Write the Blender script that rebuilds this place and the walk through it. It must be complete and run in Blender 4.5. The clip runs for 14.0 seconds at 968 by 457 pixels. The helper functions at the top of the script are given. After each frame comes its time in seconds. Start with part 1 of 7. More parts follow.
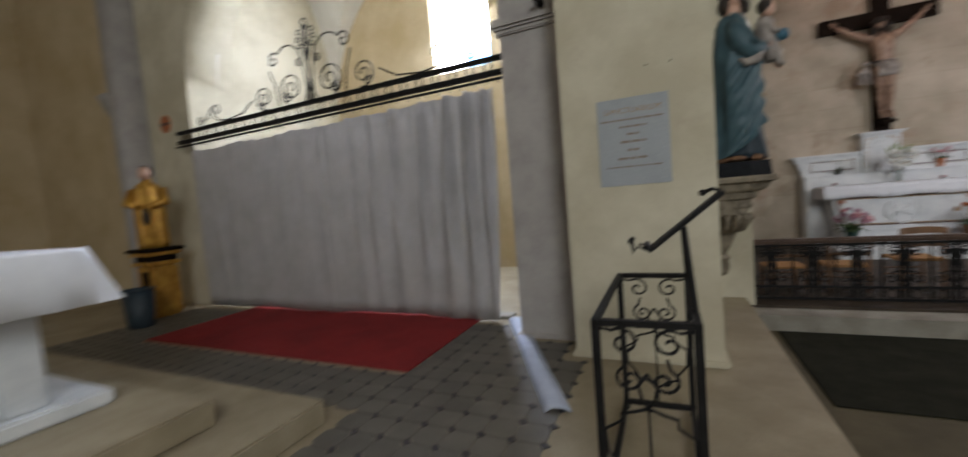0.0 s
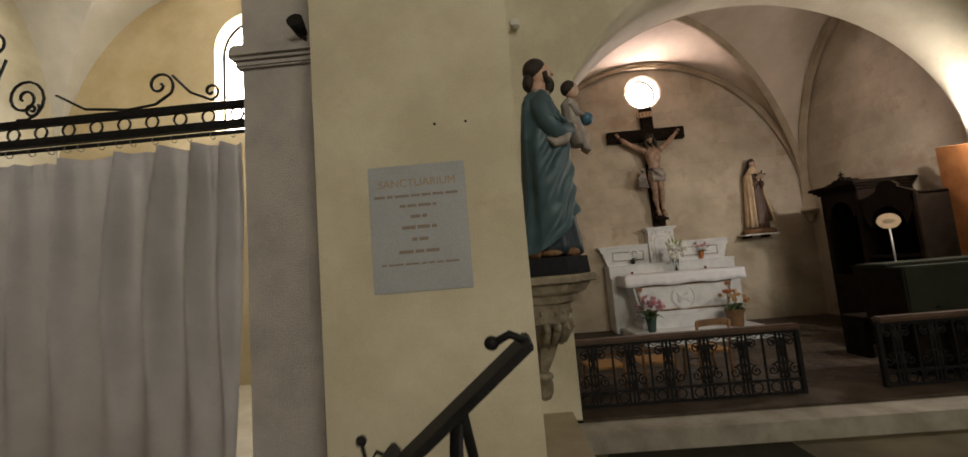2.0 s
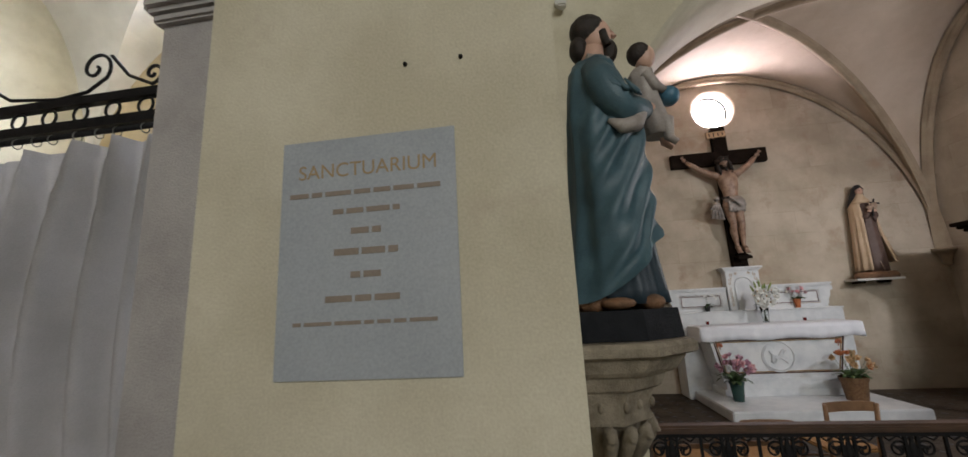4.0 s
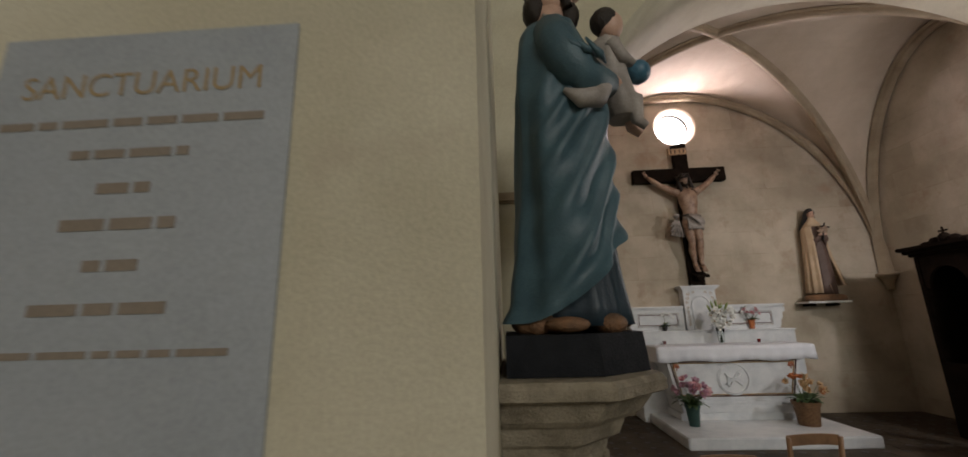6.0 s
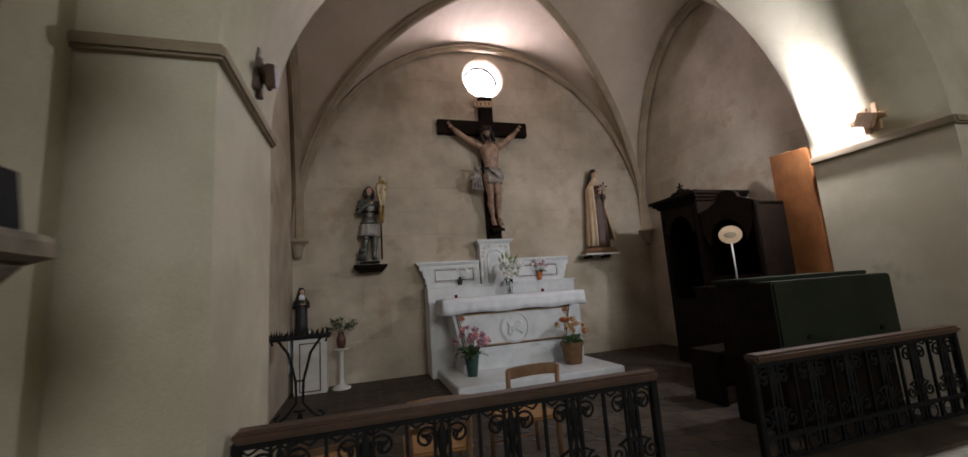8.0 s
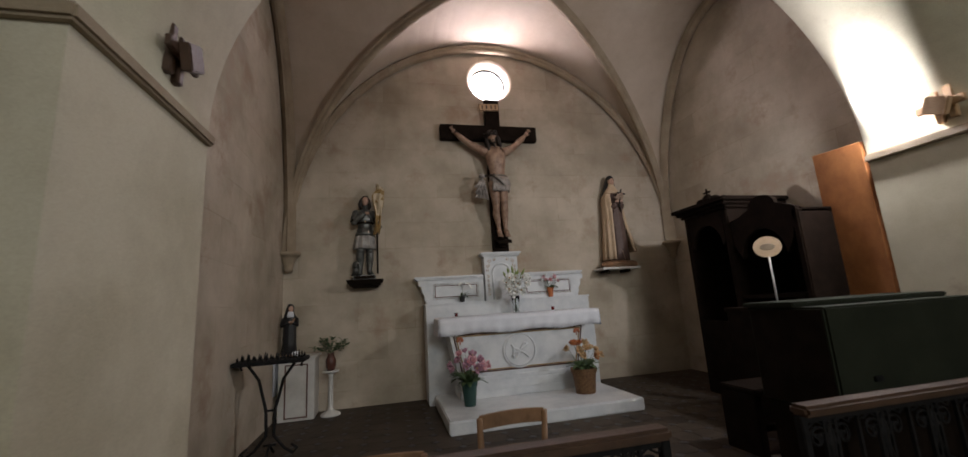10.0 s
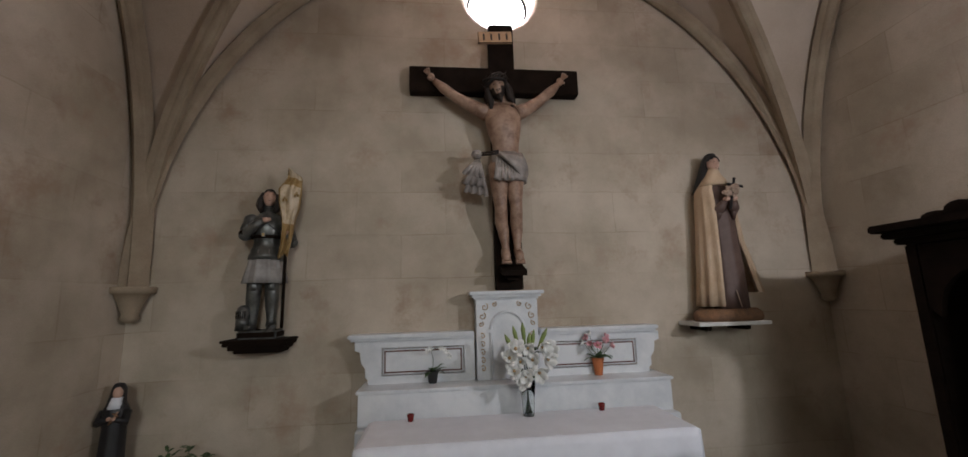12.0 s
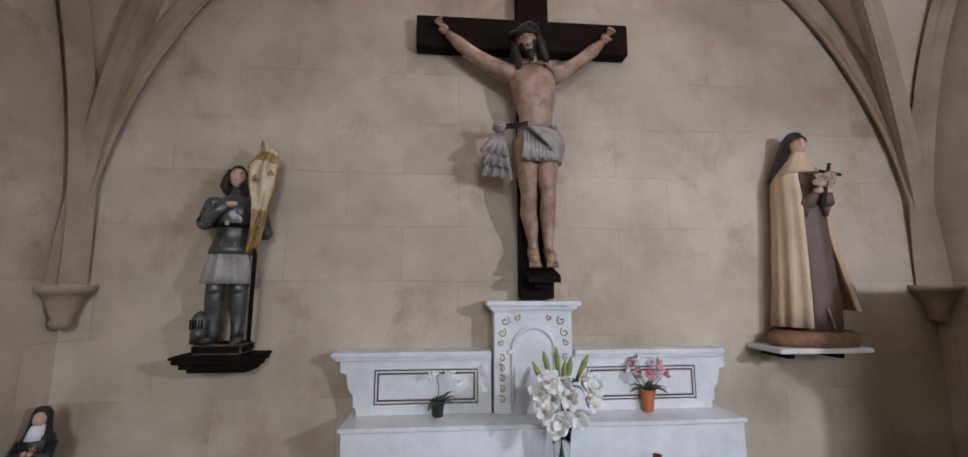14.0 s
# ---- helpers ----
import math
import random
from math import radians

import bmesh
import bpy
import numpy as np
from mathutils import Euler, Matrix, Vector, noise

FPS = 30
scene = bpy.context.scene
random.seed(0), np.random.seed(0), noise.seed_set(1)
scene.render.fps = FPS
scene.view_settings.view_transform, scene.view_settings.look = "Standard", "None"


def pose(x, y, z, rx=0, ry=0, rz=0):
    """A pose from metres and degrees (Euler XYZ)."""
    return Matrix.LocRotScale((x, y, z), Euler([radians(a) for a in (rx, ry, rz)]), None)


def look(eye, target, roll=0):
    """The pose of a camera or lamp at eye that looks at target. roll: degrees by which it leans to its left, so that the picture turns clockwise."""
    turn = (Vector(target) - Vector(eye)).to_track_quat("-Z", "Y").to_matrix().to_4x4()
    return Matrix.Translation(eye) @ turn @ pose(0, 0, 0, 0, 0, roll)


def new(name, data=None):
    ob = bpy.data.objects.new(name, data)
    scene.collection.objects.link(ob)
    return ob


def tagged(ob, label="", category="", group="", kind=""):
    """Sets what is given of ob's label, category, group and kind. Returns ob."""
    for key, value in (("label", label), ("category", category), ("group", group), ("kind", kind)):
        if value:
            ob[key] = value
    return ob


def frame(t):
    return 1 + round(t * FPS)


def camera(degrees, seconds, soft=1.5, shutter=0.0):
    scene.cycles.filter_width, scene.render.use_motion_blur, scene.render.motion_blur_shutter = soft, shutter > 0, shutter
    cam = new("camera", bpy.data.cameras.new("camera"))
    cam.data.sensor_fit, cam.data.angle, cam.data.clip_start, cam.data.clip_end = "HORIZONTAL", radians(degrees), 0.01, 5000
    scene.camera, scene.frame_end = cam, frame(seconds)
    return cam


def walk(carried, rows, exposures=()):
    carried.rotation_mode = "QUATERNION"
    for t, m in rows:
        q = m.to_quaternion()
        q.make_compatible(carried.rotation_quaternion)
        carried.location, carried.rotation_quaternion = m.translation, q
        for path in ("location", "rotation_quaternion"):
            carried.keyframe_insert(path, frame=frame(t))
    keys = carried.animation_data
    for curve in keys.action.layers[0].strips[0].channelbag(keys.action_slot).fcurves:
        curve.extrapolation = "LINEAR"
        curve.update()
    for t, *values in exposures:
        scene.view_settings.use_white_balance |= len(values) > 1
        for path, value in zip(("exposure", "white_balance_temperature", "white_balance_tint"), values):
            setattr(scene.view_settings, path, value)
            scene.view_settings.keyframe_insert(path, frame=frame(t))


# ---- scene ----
cam = camera(100.1, 14.0, shutter=0.5)
PATH = [
    (0, (-0.801, 0.386, 1.033), (-1.63, 2.201, 0.899), -4.7),
    (0.5, (-0.808, 0.662, 1.092), (-1.19, 2.626, 1.096), -6.1),
    (1, (-0.721, 0.913, 1.1), (-1.003, 2.889, 1.236), -5.2),
    (1.5, (-0.644, 1.182, 1.121), (-0.799, 3.17, 1.266), -5.4),
    (2, (-0.642, 1.474, 1.136), (-0.703, 3.463, 1.333), -4.8),
    (2.5, (-0.607, 1.726, 1.159), (-0.774, 3.701, 1.424), -2.8),
    (3, (-0.557, 1.94, 1.183), (-0.756, 3.913, 1.445), -1.8),
    (3.5, (-0.577, 2.2, 1.193), (-0.862, 4.15, 1.529), -3.0),
    (6, (-0.48, 2.805, 1.213), (-0.582, 4.752, 1.656), -1.6),
    (6.5, (-0.269, 2.923, 1.098), (-0.202, 4.883, 1.488), -0.2),
    (7, (0.007, 2.976, 1.022), (0.337, 4.933, 1.271), -2.4),
    (7.5, (0.17, 3.216, 0.925), (0.723, 5.111, 1.242), -0.4),
    (8, (0.504, 3.402, 0.904), (1.084, 5.293, 1.2), -4.0),
    (10.5, (1.21, 4.093, 0.995), (1.591, 6.02, 1.369), -3.2),
    (11, (1.652, 5.085, 1.259), (1.927, 7.033, 1.62), -2.9),
    (11.5, (1.871, 5.829, 1.596), (2.092, 7.793, 1.899), -1.7),
    (12, (1.952, 6.083, 1.604), (2.163, 8.044, 1.939), -1.6),
    (12.5, (2.001, 6.348, 1.666), (2.194, 8.314, 1.982), -1.0),
    (13, (1.985, 6.62, 1.69), (2.147, 8.591, 1.99), -0.5),
    (13.5, (1.962, 6.75, 1.725), (2.122, 8.722, 2.02), -0.2),
    (14, (1.95, 6.753, 1.745), (2.109, 8.728, 2.024), 0.0),
]
walk(cam, [(t, look(eye, target, roll)) for t, eye, target, roll in PATH],
     [(0.0, 0.15, 5850, 10), (0.5, 0.05, 5850, 10), (1.0, 0.0, 5850, 10), (1.5, 0.0, 6450, 10), (2.0, -0.1, 7200, 10), (2.5, 0.1, 6700, 10), (3.0, 0.15, 6050, 10), (3.5, 0.3, 5950, 10), (6.0, -0.15, 6350, 10), (6.5, -0.05, 6300, 10), (7.5, 0.0, 5950, 11), (8.0, -0.12, 5950, 10), (10.5, -0.2, 6050, 10), (11.5, -0.1, 5850, 10), (12.5, 0.12, 5800, 11), (13.0, 0.62, 5750, 12), (13.5, 0.7, 5450, 12), (14.0, 0.65, 5400, 12)])

# ---- light ----
world = bpy.data.worlds.new("world")
scene.world = world
world.use_nodes = True
sky = world.node_tree.nodes.new("ShaderNodeTexSky")
sky.sky_type, sky.sun_disc, sky.sun_elevation, sky.sun_rotation = "NISHITA", False, radians(48), radians(200)
world.node_tree.links.new(sky.outputs[0], world.node_tree.nodes["Background"].inputs[0])
world.node_tree.nodes["Background"].inputs[1].default_value = 0.12


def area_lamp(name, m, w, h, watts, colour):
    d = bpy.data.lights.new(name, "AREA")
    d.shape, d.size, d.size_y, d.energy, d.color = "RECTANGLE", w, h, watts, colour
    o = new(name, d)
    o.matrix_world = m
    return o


# two unseen fill lamps added in the nave, where no window is built
area_lamp("nave_fill_light", look((3.2, -5.9, 4.9), (-0.8, 4.2, 1.4)), 3.6, 3.4, 430, (1.0, 0.97, 0.88))
area_lamp("nave_fill_light", look((-4.0, -5.6, 4.4), (-4, 6, 1.0)), 1.6, 3.2, 22, (1.0, 0.93, 0.78))
# daylight at the openings
area_lamp("lancet_light", look((-4.0, 6.96, 4.3), (-3.4, 3.0, 1.4)), 0.95, 1.7, 250, (0.86, 0.90, 1.0))
area_lamp("oculus_light", look((2.52, 9.62, 4.40), (2.5, 6.5, 4.0)), 0.42, 0.42, 40, (1.0, 0.79, 0.82))
lamp = bpy.data.lights.new("wall_lamp_light", "POINT")
lamp.energy, lamp.color, lamp.shadow_soft_size = 130, (1.0, 0.93, 0.90), 0.04
new("wall_lamp_light", lamp).matrix_world = pose(4.70, 6.08, 2.40)


# ---- materials ----
def mat(name, c1, c2=None, scale=6.0, rough=0.8, metal=0.0, bump=0.15, grain=140.0, stain=None, contrast=(0.35, 0.65), vary=0.0, coat=0.0, spec=0.5, ashlar=0.0, sheer=0.0):
    """A two-scale procedural surface: broad patches, fine grain, relief, and stains in a third colour."""
    m = bpy.data.materials.new(name)
    m.use_nodes = True
    nt = m.node_tree
    n, l = nt.nodes, nt.links
    b = n["Principled BSDF"]
    b.inputs["Roughness"].default_value, b.inputs["Metallic"].default_value = rough, metal
    b.inputs["Coat Weight"].default_value = coat
    b.inputs["Specular IOR Level"].default_value = spec
    c2 = c2 or tuple(x * 0.8 for x in c1)
    tc = n.new("ShaderNodeTexCoord")
    big, fine = n.new("ShaderNodeTexNoise"), n.new("ShaderNodeTexNoise")
    big.inputs["Scale"].default_value, big.inputs["Detail"].default_value, big.inputs["Roughness"].default_value = scale, 6, 0.62
    fine.inputs["Scale"].default_value, fine.inputs["Detail"].default_value = grain, 4
    geo = n.new("ShaderNodeNewGeometry")
    for t in (big, fine):
        l.new(geo.outputs["Position"], t.inputs["Vector"])
    ramp = n.new("ShaderNodeValToRGB")
    ramp.color_ramp.elements[0].position, ramp.color_ramp.elements[1].position = contrast
    ramp.color_ramp.elements[0].color, ramp.color_ramp.elements[1].color = (*c2, 1), (*c1, 1)
    l.new(big.outputs[0], ramp.inputs[0])
    mix = n.new("ShaderNodeMixRGB")
    mix.blend_type = "OVERLAY"
    mix.inputs[0].default_value = 0.2
    l.new(ramp.outputs[0], mix.inputs[1])
    l.new(fine.outputs[0], mix.inputs[2])
    out = mix.outputs[0]
    if stain:
        st = n.new("ShaderNodeTexNoise")
        st.inputs["Scale"].default_value, st.inputs["Detail"].default_value, st.inputs["Roughness"].default_value = stain[1], 8, 0.7
        l.new(geo.outputs["Position"], st.inputs["Vector"])
        sr = n.new("ShaderNodeValToRGB")
        sr.color_ramp.elements[0].position, sr.color_ramp.elements[1].position = stain[2], stain[2] + 0.12
        l.new(st.outputs[0], sr.inputs[0])
        mm = n.new("ShaderNodeMixRGB")
        l.new(sr.outputs[0], mm.inputs[0])
        l.new(out, mm.inputs[1])
        mm.inputs[2].default_value = (*stain[0], 1)
        out = mm.outputs[0]
    course = None
    if ashlar:
        sep, com = n.new("ShaderNodeSeparateXYZ"), n.new("ShaderNodeCombineXYZ")
        su = n.new("ShaderNodeMath")
        su.operation = "ADD"
        l.new(geo.outputs["Position"], sep.inputs[0])
        l.new(sep.outputs[0], su.inputs[0]), l.new(sep.outputs[1], su.inputs[1])
        l.new(su.outputs[0], com.inputs[0]), l.new(sep.outputs[2], com.inputs[1])
        wob = n.new("ShaderNodeMixRGB")
        wob.blend_type = "ADD"
        wob.inputs[0].default_value = 0.05
        l.new(com.outputs[0], wob.inputs[1]), l.new(big.outputs["Color"], wob.inputs[2])
        course = n.new("ShaderNodeTexBrick")
        l.new(wob.outputs[0], course.inputs["Vector"])
        for key, value in (("Scale", 1.0), ("Brick Width", 0.74), ("Row Height", 0.36), ("Mortar Size", 0.007), ("Mortar Smooth", 1.0), ("Bias", 0.0)):
            course.inputs[key].default_value = value
        a = 1 - ashlar
        course.inputs["Color1"].default_value, course.inputs["Color2"].default_value, course.inputs["Mortar"].default_value = (1, 1, 1, 1), (a, a * 0.97, a * 0.93, 1), (a * 0.9, a * 0.86, a * 0.8, 1)
        mm = n.new("ShaderNodeMixRGB")
        mm.blend_type = "MULTIPLY"
        patch = n.new("ShaderNodeMapRange")
        patch.inputs[1].default_value, patch.inputs[2].default_value, patch.inputs[4].default_value = 0.40, 0.62, 0.95
        spread = n.new("ShaderNodeTexNoise")
        spread.inputs["Scale"].default_value, spread.inputs["Detail"].default_value = 1.9, 3
        l.new(geo.outputs["Position"], spread.inputs["Vector"])
        l.new(spread.outputs[0], patch.inputs[0]), l.new(patch.outputs[0], mm.inputs[0])
        l.new(out, mm.inputs[1]), l.new(course.outputs["Color"], mm.inputs[2])
        out = mm.outputs[0]
    if vary:
        oi = n.new("ShaderNodeObjectInfo")
        hv = n.new("ShaderNodeHueSaturation")
        mr = n.new("ShaderNodeMapRange")
        mr.inputs[3].default_value, mr.inputs[4].default_value = 1 - vary, 1 + vary
        l.new(oi.outputs["Random"], mr.inputs[0])
        l.new(mr.outputs[0], hv.inputs["Value"])
        l.new(out, hv.inputs["Color"])
        out = hv.outputs[0]
    l.new(out, b.inputs["Base Color"])
    bp = n.new("ShaderNodeBump")
    bp.inputs["Strength"].default_value, bp.inputs["Distance"].default_value = bump, 0.02
    add = n.new("ShaderNodeMath")
    add.operation = "ADD"
    l.new(big.outputs[0], add.inputs[0])
    l.new(fine.outputs[0], add.inputs[1])
    height = add.outputs[0]
    if course is not None:
        groove = n.new("ShaderNodeMath")
        groove.operation = "MULTIPLY_ADD"
        groove.inputs[1].default_value = -0.3
        l.new(course.outputs["Fac"], groove.inputs[0]), l.new(height, groove.inputs[2])
        height = groove.outputs[0]
    l.new(height, bp.inputs["Height"])
    l.new(bp.outputs[0], b.inputs["Normal"])
    if sheer:
        tr, ms = n.new("ShaderNodeBsdfTranslucent"), n.new("ShaderNodeMixShader")
        l.new(out, tr.inputs[0])
        ms.inputs[0].default_value = sheer
        l.new(b.outputs[0], ms.inputs[1]), l.new(tr.outputs[0], ms.inputs[2])
        l.new(ms.outputs[0], n["Material Output"].inputs["Surface"])
    return m


def glow(name, colour, strength):
    m = bpy.data.materials.new(name)
    m.use_nodes = True
    b = m.node_tree.nodes["Principled BSDF"]
    b.inputs["Base Color"].default_value = (*colour, 1)
    b.inputs["Emission Color"].default_value = (*colour, 1)
    b.inputs["Emission Strength"].default_value = strength
    return m


PLASTER = mat("cream_plaster", (0.61, 0.57, 0.445), (0.48, 0.44, 0.325), 1.4, 0.85, contrast=(0.38, 0.6), bump=0.1, stain=((0.44, 0.38, 0.29), 2.2, 0.62))
CHAPEL = mat("chapel_plaster", (0.57, 0.50, 0.405), (0.40, 0.345, 0.265), 1.5, 0.88, bump=0.12, stain=((0.40, 0.31, 0.23), 1.7, 0.54), ashlar=0.20)
VAULT = mat("vault_plaster", (0.57, 0.485, 0.395), (0.45, 0.37, 0.285), 1.2, 0.9, bump=0.2)
RIBSTONE = mat("rib_stone", (0.38, 0.31, 0.22), (0.27, 0.21, 0.145), 3.0, 0.85, bump=0.3)
GREYSTONE = mat("grey_stone", (0.42, 0.40, 0.38), (0.32, 0.30, 0.29), 3.0, 0.85, bump=0.3, stain=((0.2, 0.19, 0.18), 4, 0.66))
YELLOWSTONE = mat("yellow_plaster", (0.60, 0.50, 0.33), (0.48, 0.38, 0.22), 1.4, 0.88, bump=0.3)
WHITEPLASTER = mat("white_plaster", (0.74, 0.72, 0.68), (0.64, 0.62, 0.58), 2, 0.9, bump=0.15)
MARBLE = mat("white_marble", (0.72, 0.74, 0.76), (0.56, 0.59, 0.62), 5.0, 0.35, bump=0.04, contrast=(0.3, 0.6), stain=((0.42, 0.36, 0.25), 5, 0.70))
LINEN = mat("white_linen", (0.80, 0.82, 0.88), (0.74, 0.76, 0.82), 8, 0.9, bump=0.1, grain=300)
IRON = mat("black_iron", (0.020, 0.019, 0.020), (0.012, 0.012, 0.012), 20, 0.6, 0.3, bump=0.1, spec=0.15)
DARKWOOD = mat("dark_wood", (0.016, 0.010, 0.007), (0.009, 0.006, 0.004), 9, 0.75, bump=0.15, spec=0.06)
OAK = mat("varnished_oak", (0.42, 0.18, 0.06), (0.30, 0.11, 0.035), 6, 0.45, bump=0.1)
RAILWOOD = mat("dark_worn_handrail", (0.085, 0.045, 0.025), (0.05, 0.026, 0.014), 9, 0.5, bump=0.15)
CHAIRWOOD = mat("chair_wood", (0.28, 0.155, 0.08), (0.18, 0.095, 0.045), 9, 0.5, bump=0.1)
CURTAIN = mat("grey_curtain", (0.50, 0.485, 0.475), (0.43, 0.415, 0.40), 3, 0.95, bump=0.12, grain=220, sheer=0.5)
RED = mat("red_carpet", (0.27, 0.012, 0.014), (0.20, 0.008, 0.010), 3, 0.98, bump=0.3, grain=300)
PAPER = mat("blue_grey_paper", (0.36, 0.385, 0.41), (0.31, 0.335, 0.36), 3, 0.6, bump=0.02)
FLOORSTONE = mat("beige_floor_stone", (0.34, 0.29, 0.20), (0.24, 0.20, 0.13), 2.5, 0.6, bump=0.2, vary=0.1)
TILE = mat("brown_floor_tile", (0.072, 0.055, 0.040), (0.036, 0.028, 0.021), 4, 0.6, bump=0.1, vary=0.2, spec=0.2)
AISLESTONE = mat("dark_aisle_stone", (0.12, 0.10, 0.06), (0.07, 0.06, 0.036), 2.2, 0.7, bump=0.2, spec=0.2)
STEPSTONE = mat("worn_step_stone", (0.36, 0.34, 0.29), (0.22, 0.20, 0.165), 4, 0.6, bump=0.25)
TEAL = mat("teal_robe", (0.062, 0.118, 0.145), (0.038, 0.078, 0.10), 6, 0.5, bump=0.15)
BLUEGLOW = glow("blue_glass", (0.35, 0.62, 1.0), 3.0)
GLASSGLOW = glow("daylit_glass", (1.0, 0.97, 1.0), 20.0)


# ---- building helpers ----
def box(bm, x0, x1, y0, y1, z0, z1, mi=0):
    vs = [bm.verts.new((x, y, z)) for z in (z0, z1) for x, y in ((x0, y0), (x1, y0), (x1, y1), (x0, y1))]
    fs = [bm.faces.new([vs[i] for i in q]) for q in ((3, 2, 1, 0), (4, 5, 6, 7), (0, 1, 5, 4), (1, 2, 6, 5), (2, 3, 7, 6), (3, 0, 4, 7))]
    for f in fs:
        f.material_index = mi
    return vs


def bevel_box(bm, x0, x1, y0, y1, z0, z1, b=0.01, mi=0):
    t = bmesh.new()
    box(t, x0, x1, y0, y1, z0, z1, mi)
    bmesh.ops.bevel(t, geom=t.edges[:], offset=b, segments=2, affect="EDGES", clamp_overlap=True)
    join(bm, t)


def join(bm, t, m=None):
    if m is not None:
        t.transform(m)
    me = bpy.data.meshes.new("t")
    t.to_mesh(me)
    t.free()
    bm.from_mesh(me)
    bpy.data.meshes.remove(me)


def rings(bm, levels, n=20, mi=0, fold=0.0, folds=9, phase=0.0, cap=True, smooth=True):
    """A lofted body: levels of (z, cx, cy, rx, ry); fold adds cloth folds round it."""
    rows = []
    for k, (z, cx, cy, rx, ry) in enumerate(levels):
        row = []
        for i in range(n):
            a = 2 * math.pi * i / n
            w = 1 + fold * math.sin(folds * a + phase + 0.35 * k) + 0.5 * fold * math.sin((folds * 2 + 1) * a + 0.6 * k)
            row.append(bm.verts.new((cx + rx * w * math.cos(a), cy + ry * w * math.sin(a), z)))
        rows.append(row)
    for a, b in zip(rows, rows[1:]):
        for i in range(n):
            f = bm.faces.new((a[i], a[(i + 1) % n], b[(i + 1) % n], b[i]))
            f.material_index, f.smooth = mi, smooth
    if cap:
        f = bm.faces.new(rows[0][::-1])
        f.material_index = mi
        f = bm.faces.new(rows[-1])
        f.material_index = mi


def ball(bm, c, r, mi=0, seg=14):
    rx, ry, rz = r if isinstance(r, tuple) else (r, r, r)
    t = bmesh.new()
    bmesh.ops.create_uvsphere(t, u_segments=seg, v_segments=max(6, seg // 2 + 2), radius=1)
    for f in t.faces:
        f.material_index, f.smooth = mi, True
    join(bm, t, Matrix.Translation(c) @ Matrix.Diagonal((rx, ry, rz, 1)))


def tube(bm, pts, r, n=8, mi=0, closed=False):
    """A round bar along points; r may be a list of radii."""
    pts = [Vector(p) for p in pts]
    rs = r if isinstance(r, (list, tuple)) else [r] * len(pts)
    rows, side = [], None
    for i, p in enumerate(pts):
        a = pts[i - 1] if i or closed else p
        b = pts[(i + 1) % len(pts)] if i + 1 < len(pts) or closed else p
        d = (b - a).normalized()
        if side is None:
            side = d.cross(Vector((0, 0, 1)))
            if side.length < 0.01:
                side = d.cross(Vector((1, 0, 0)))
        side = (side - d * side.dot(d)).normalized()
        up = d.cross(side)
        rows.append([bm.verts.new(p + rs[i] * (math.cos(q) * side + math.sin(q) * up)) for q in (2 * math.pi * k / n for k in range(n))])
    pairs = list(zip(rows, rows[1:])) + ([(rows[-1], rows[0])] if closed else [])
    for a, b in pairs:
        for k in range(n):
            f = bm.faces.new((a[k], a[(k + 1) % n], b[(k + 1) % n], b[k]))
            f.material_index, f.smooth = mi, n > 4
    if not closed:
        for row in (rows[0][::-1], rows[-1]):
            bm.faces.new(row).material_index = mi


def prism(bm, outline, m, depth, mi=0):
    """An outline in the local xy plane, extruded by depth along local z, set by m."""
    t = bmesh.new()
    f = t.faces.new([t.verts.new((x, y, 0)) for x, y in outline])
    f.material_index = mi
    r = bmesh.ops.extrude_face_region(t, geom=[f])
    bmesh.ops.translate(t, verts=[v for v in r["geom"] if isinstance(v, bmesh.types.BMVert)], vec=(0, 0, depth))
    bmesh.ops.recalc_face_normals(t, faces=t.faces[:])
    for f in t.faces:
        f.material_index = mi
    join(bm, t, m)


HERE = Vector((0, 0, 0))
SANCTUARY = (0, -0.47, -0.16)


def place_at(origin=(0, 0, 0)):
    """Sets where the parts of the building that follow have their origin."""
    HERE.xyz = origin


def made(name, bm, mats, parent=None):
    bmesh.ops.recalc_face_normals(bm, faces=bm.faces[:])
    me = bpy.data.meshes.new(name)
    bm.to_mesh(me)
    bm.free()
    for m in mats if isinstance(mats, (list, tuple)) else [mats]:
        me.materials.append(m)
    ob = new(name, me)
    ob.parent = parent
    if parent is None:
        ob.matrix_world = Matrix.Translation(HERE)
    return ob


def part(name, bm, material, parent, label=""):
    return tagged(made(name, bm, material, parent), label)


def empty(name, x, y, z, label, category, group="", rz=0):
    e = new(name)
    e.matrix_world = Matrix.Translation(HERE) @ pose(x, y, z, 0, 0, rz)
    return tagged(e, label, category, group)


def structure(name, bm, material, label="", category=""):
    return tagged(made(name, bm, material), label, category, kind="structure")


def slab(name, x0, x1, y0, y1, z0, z1, material, label="", category="wall"):
    bm = bmesh.new()
    box(bm, x0, x1, y0, y1, z0, z1)
    return structure(name, bm, material, label, category)


# axes: the side chapel's back wall lies at y = BACK, its floor at z = AISLE; the sanctuary has an origin of its own, SANCTUARY
BACK, AISLE = 9.45, -0.235
NAVE = -0.41  # floor of the aisle, below the chapel and the sanctuary
JAMB0, JAMB1 = 5.16, 6.17
LEFT, RIGHT = -0.40, 5.42
ARCH_L, ARCH_R = -0.04, 4.80

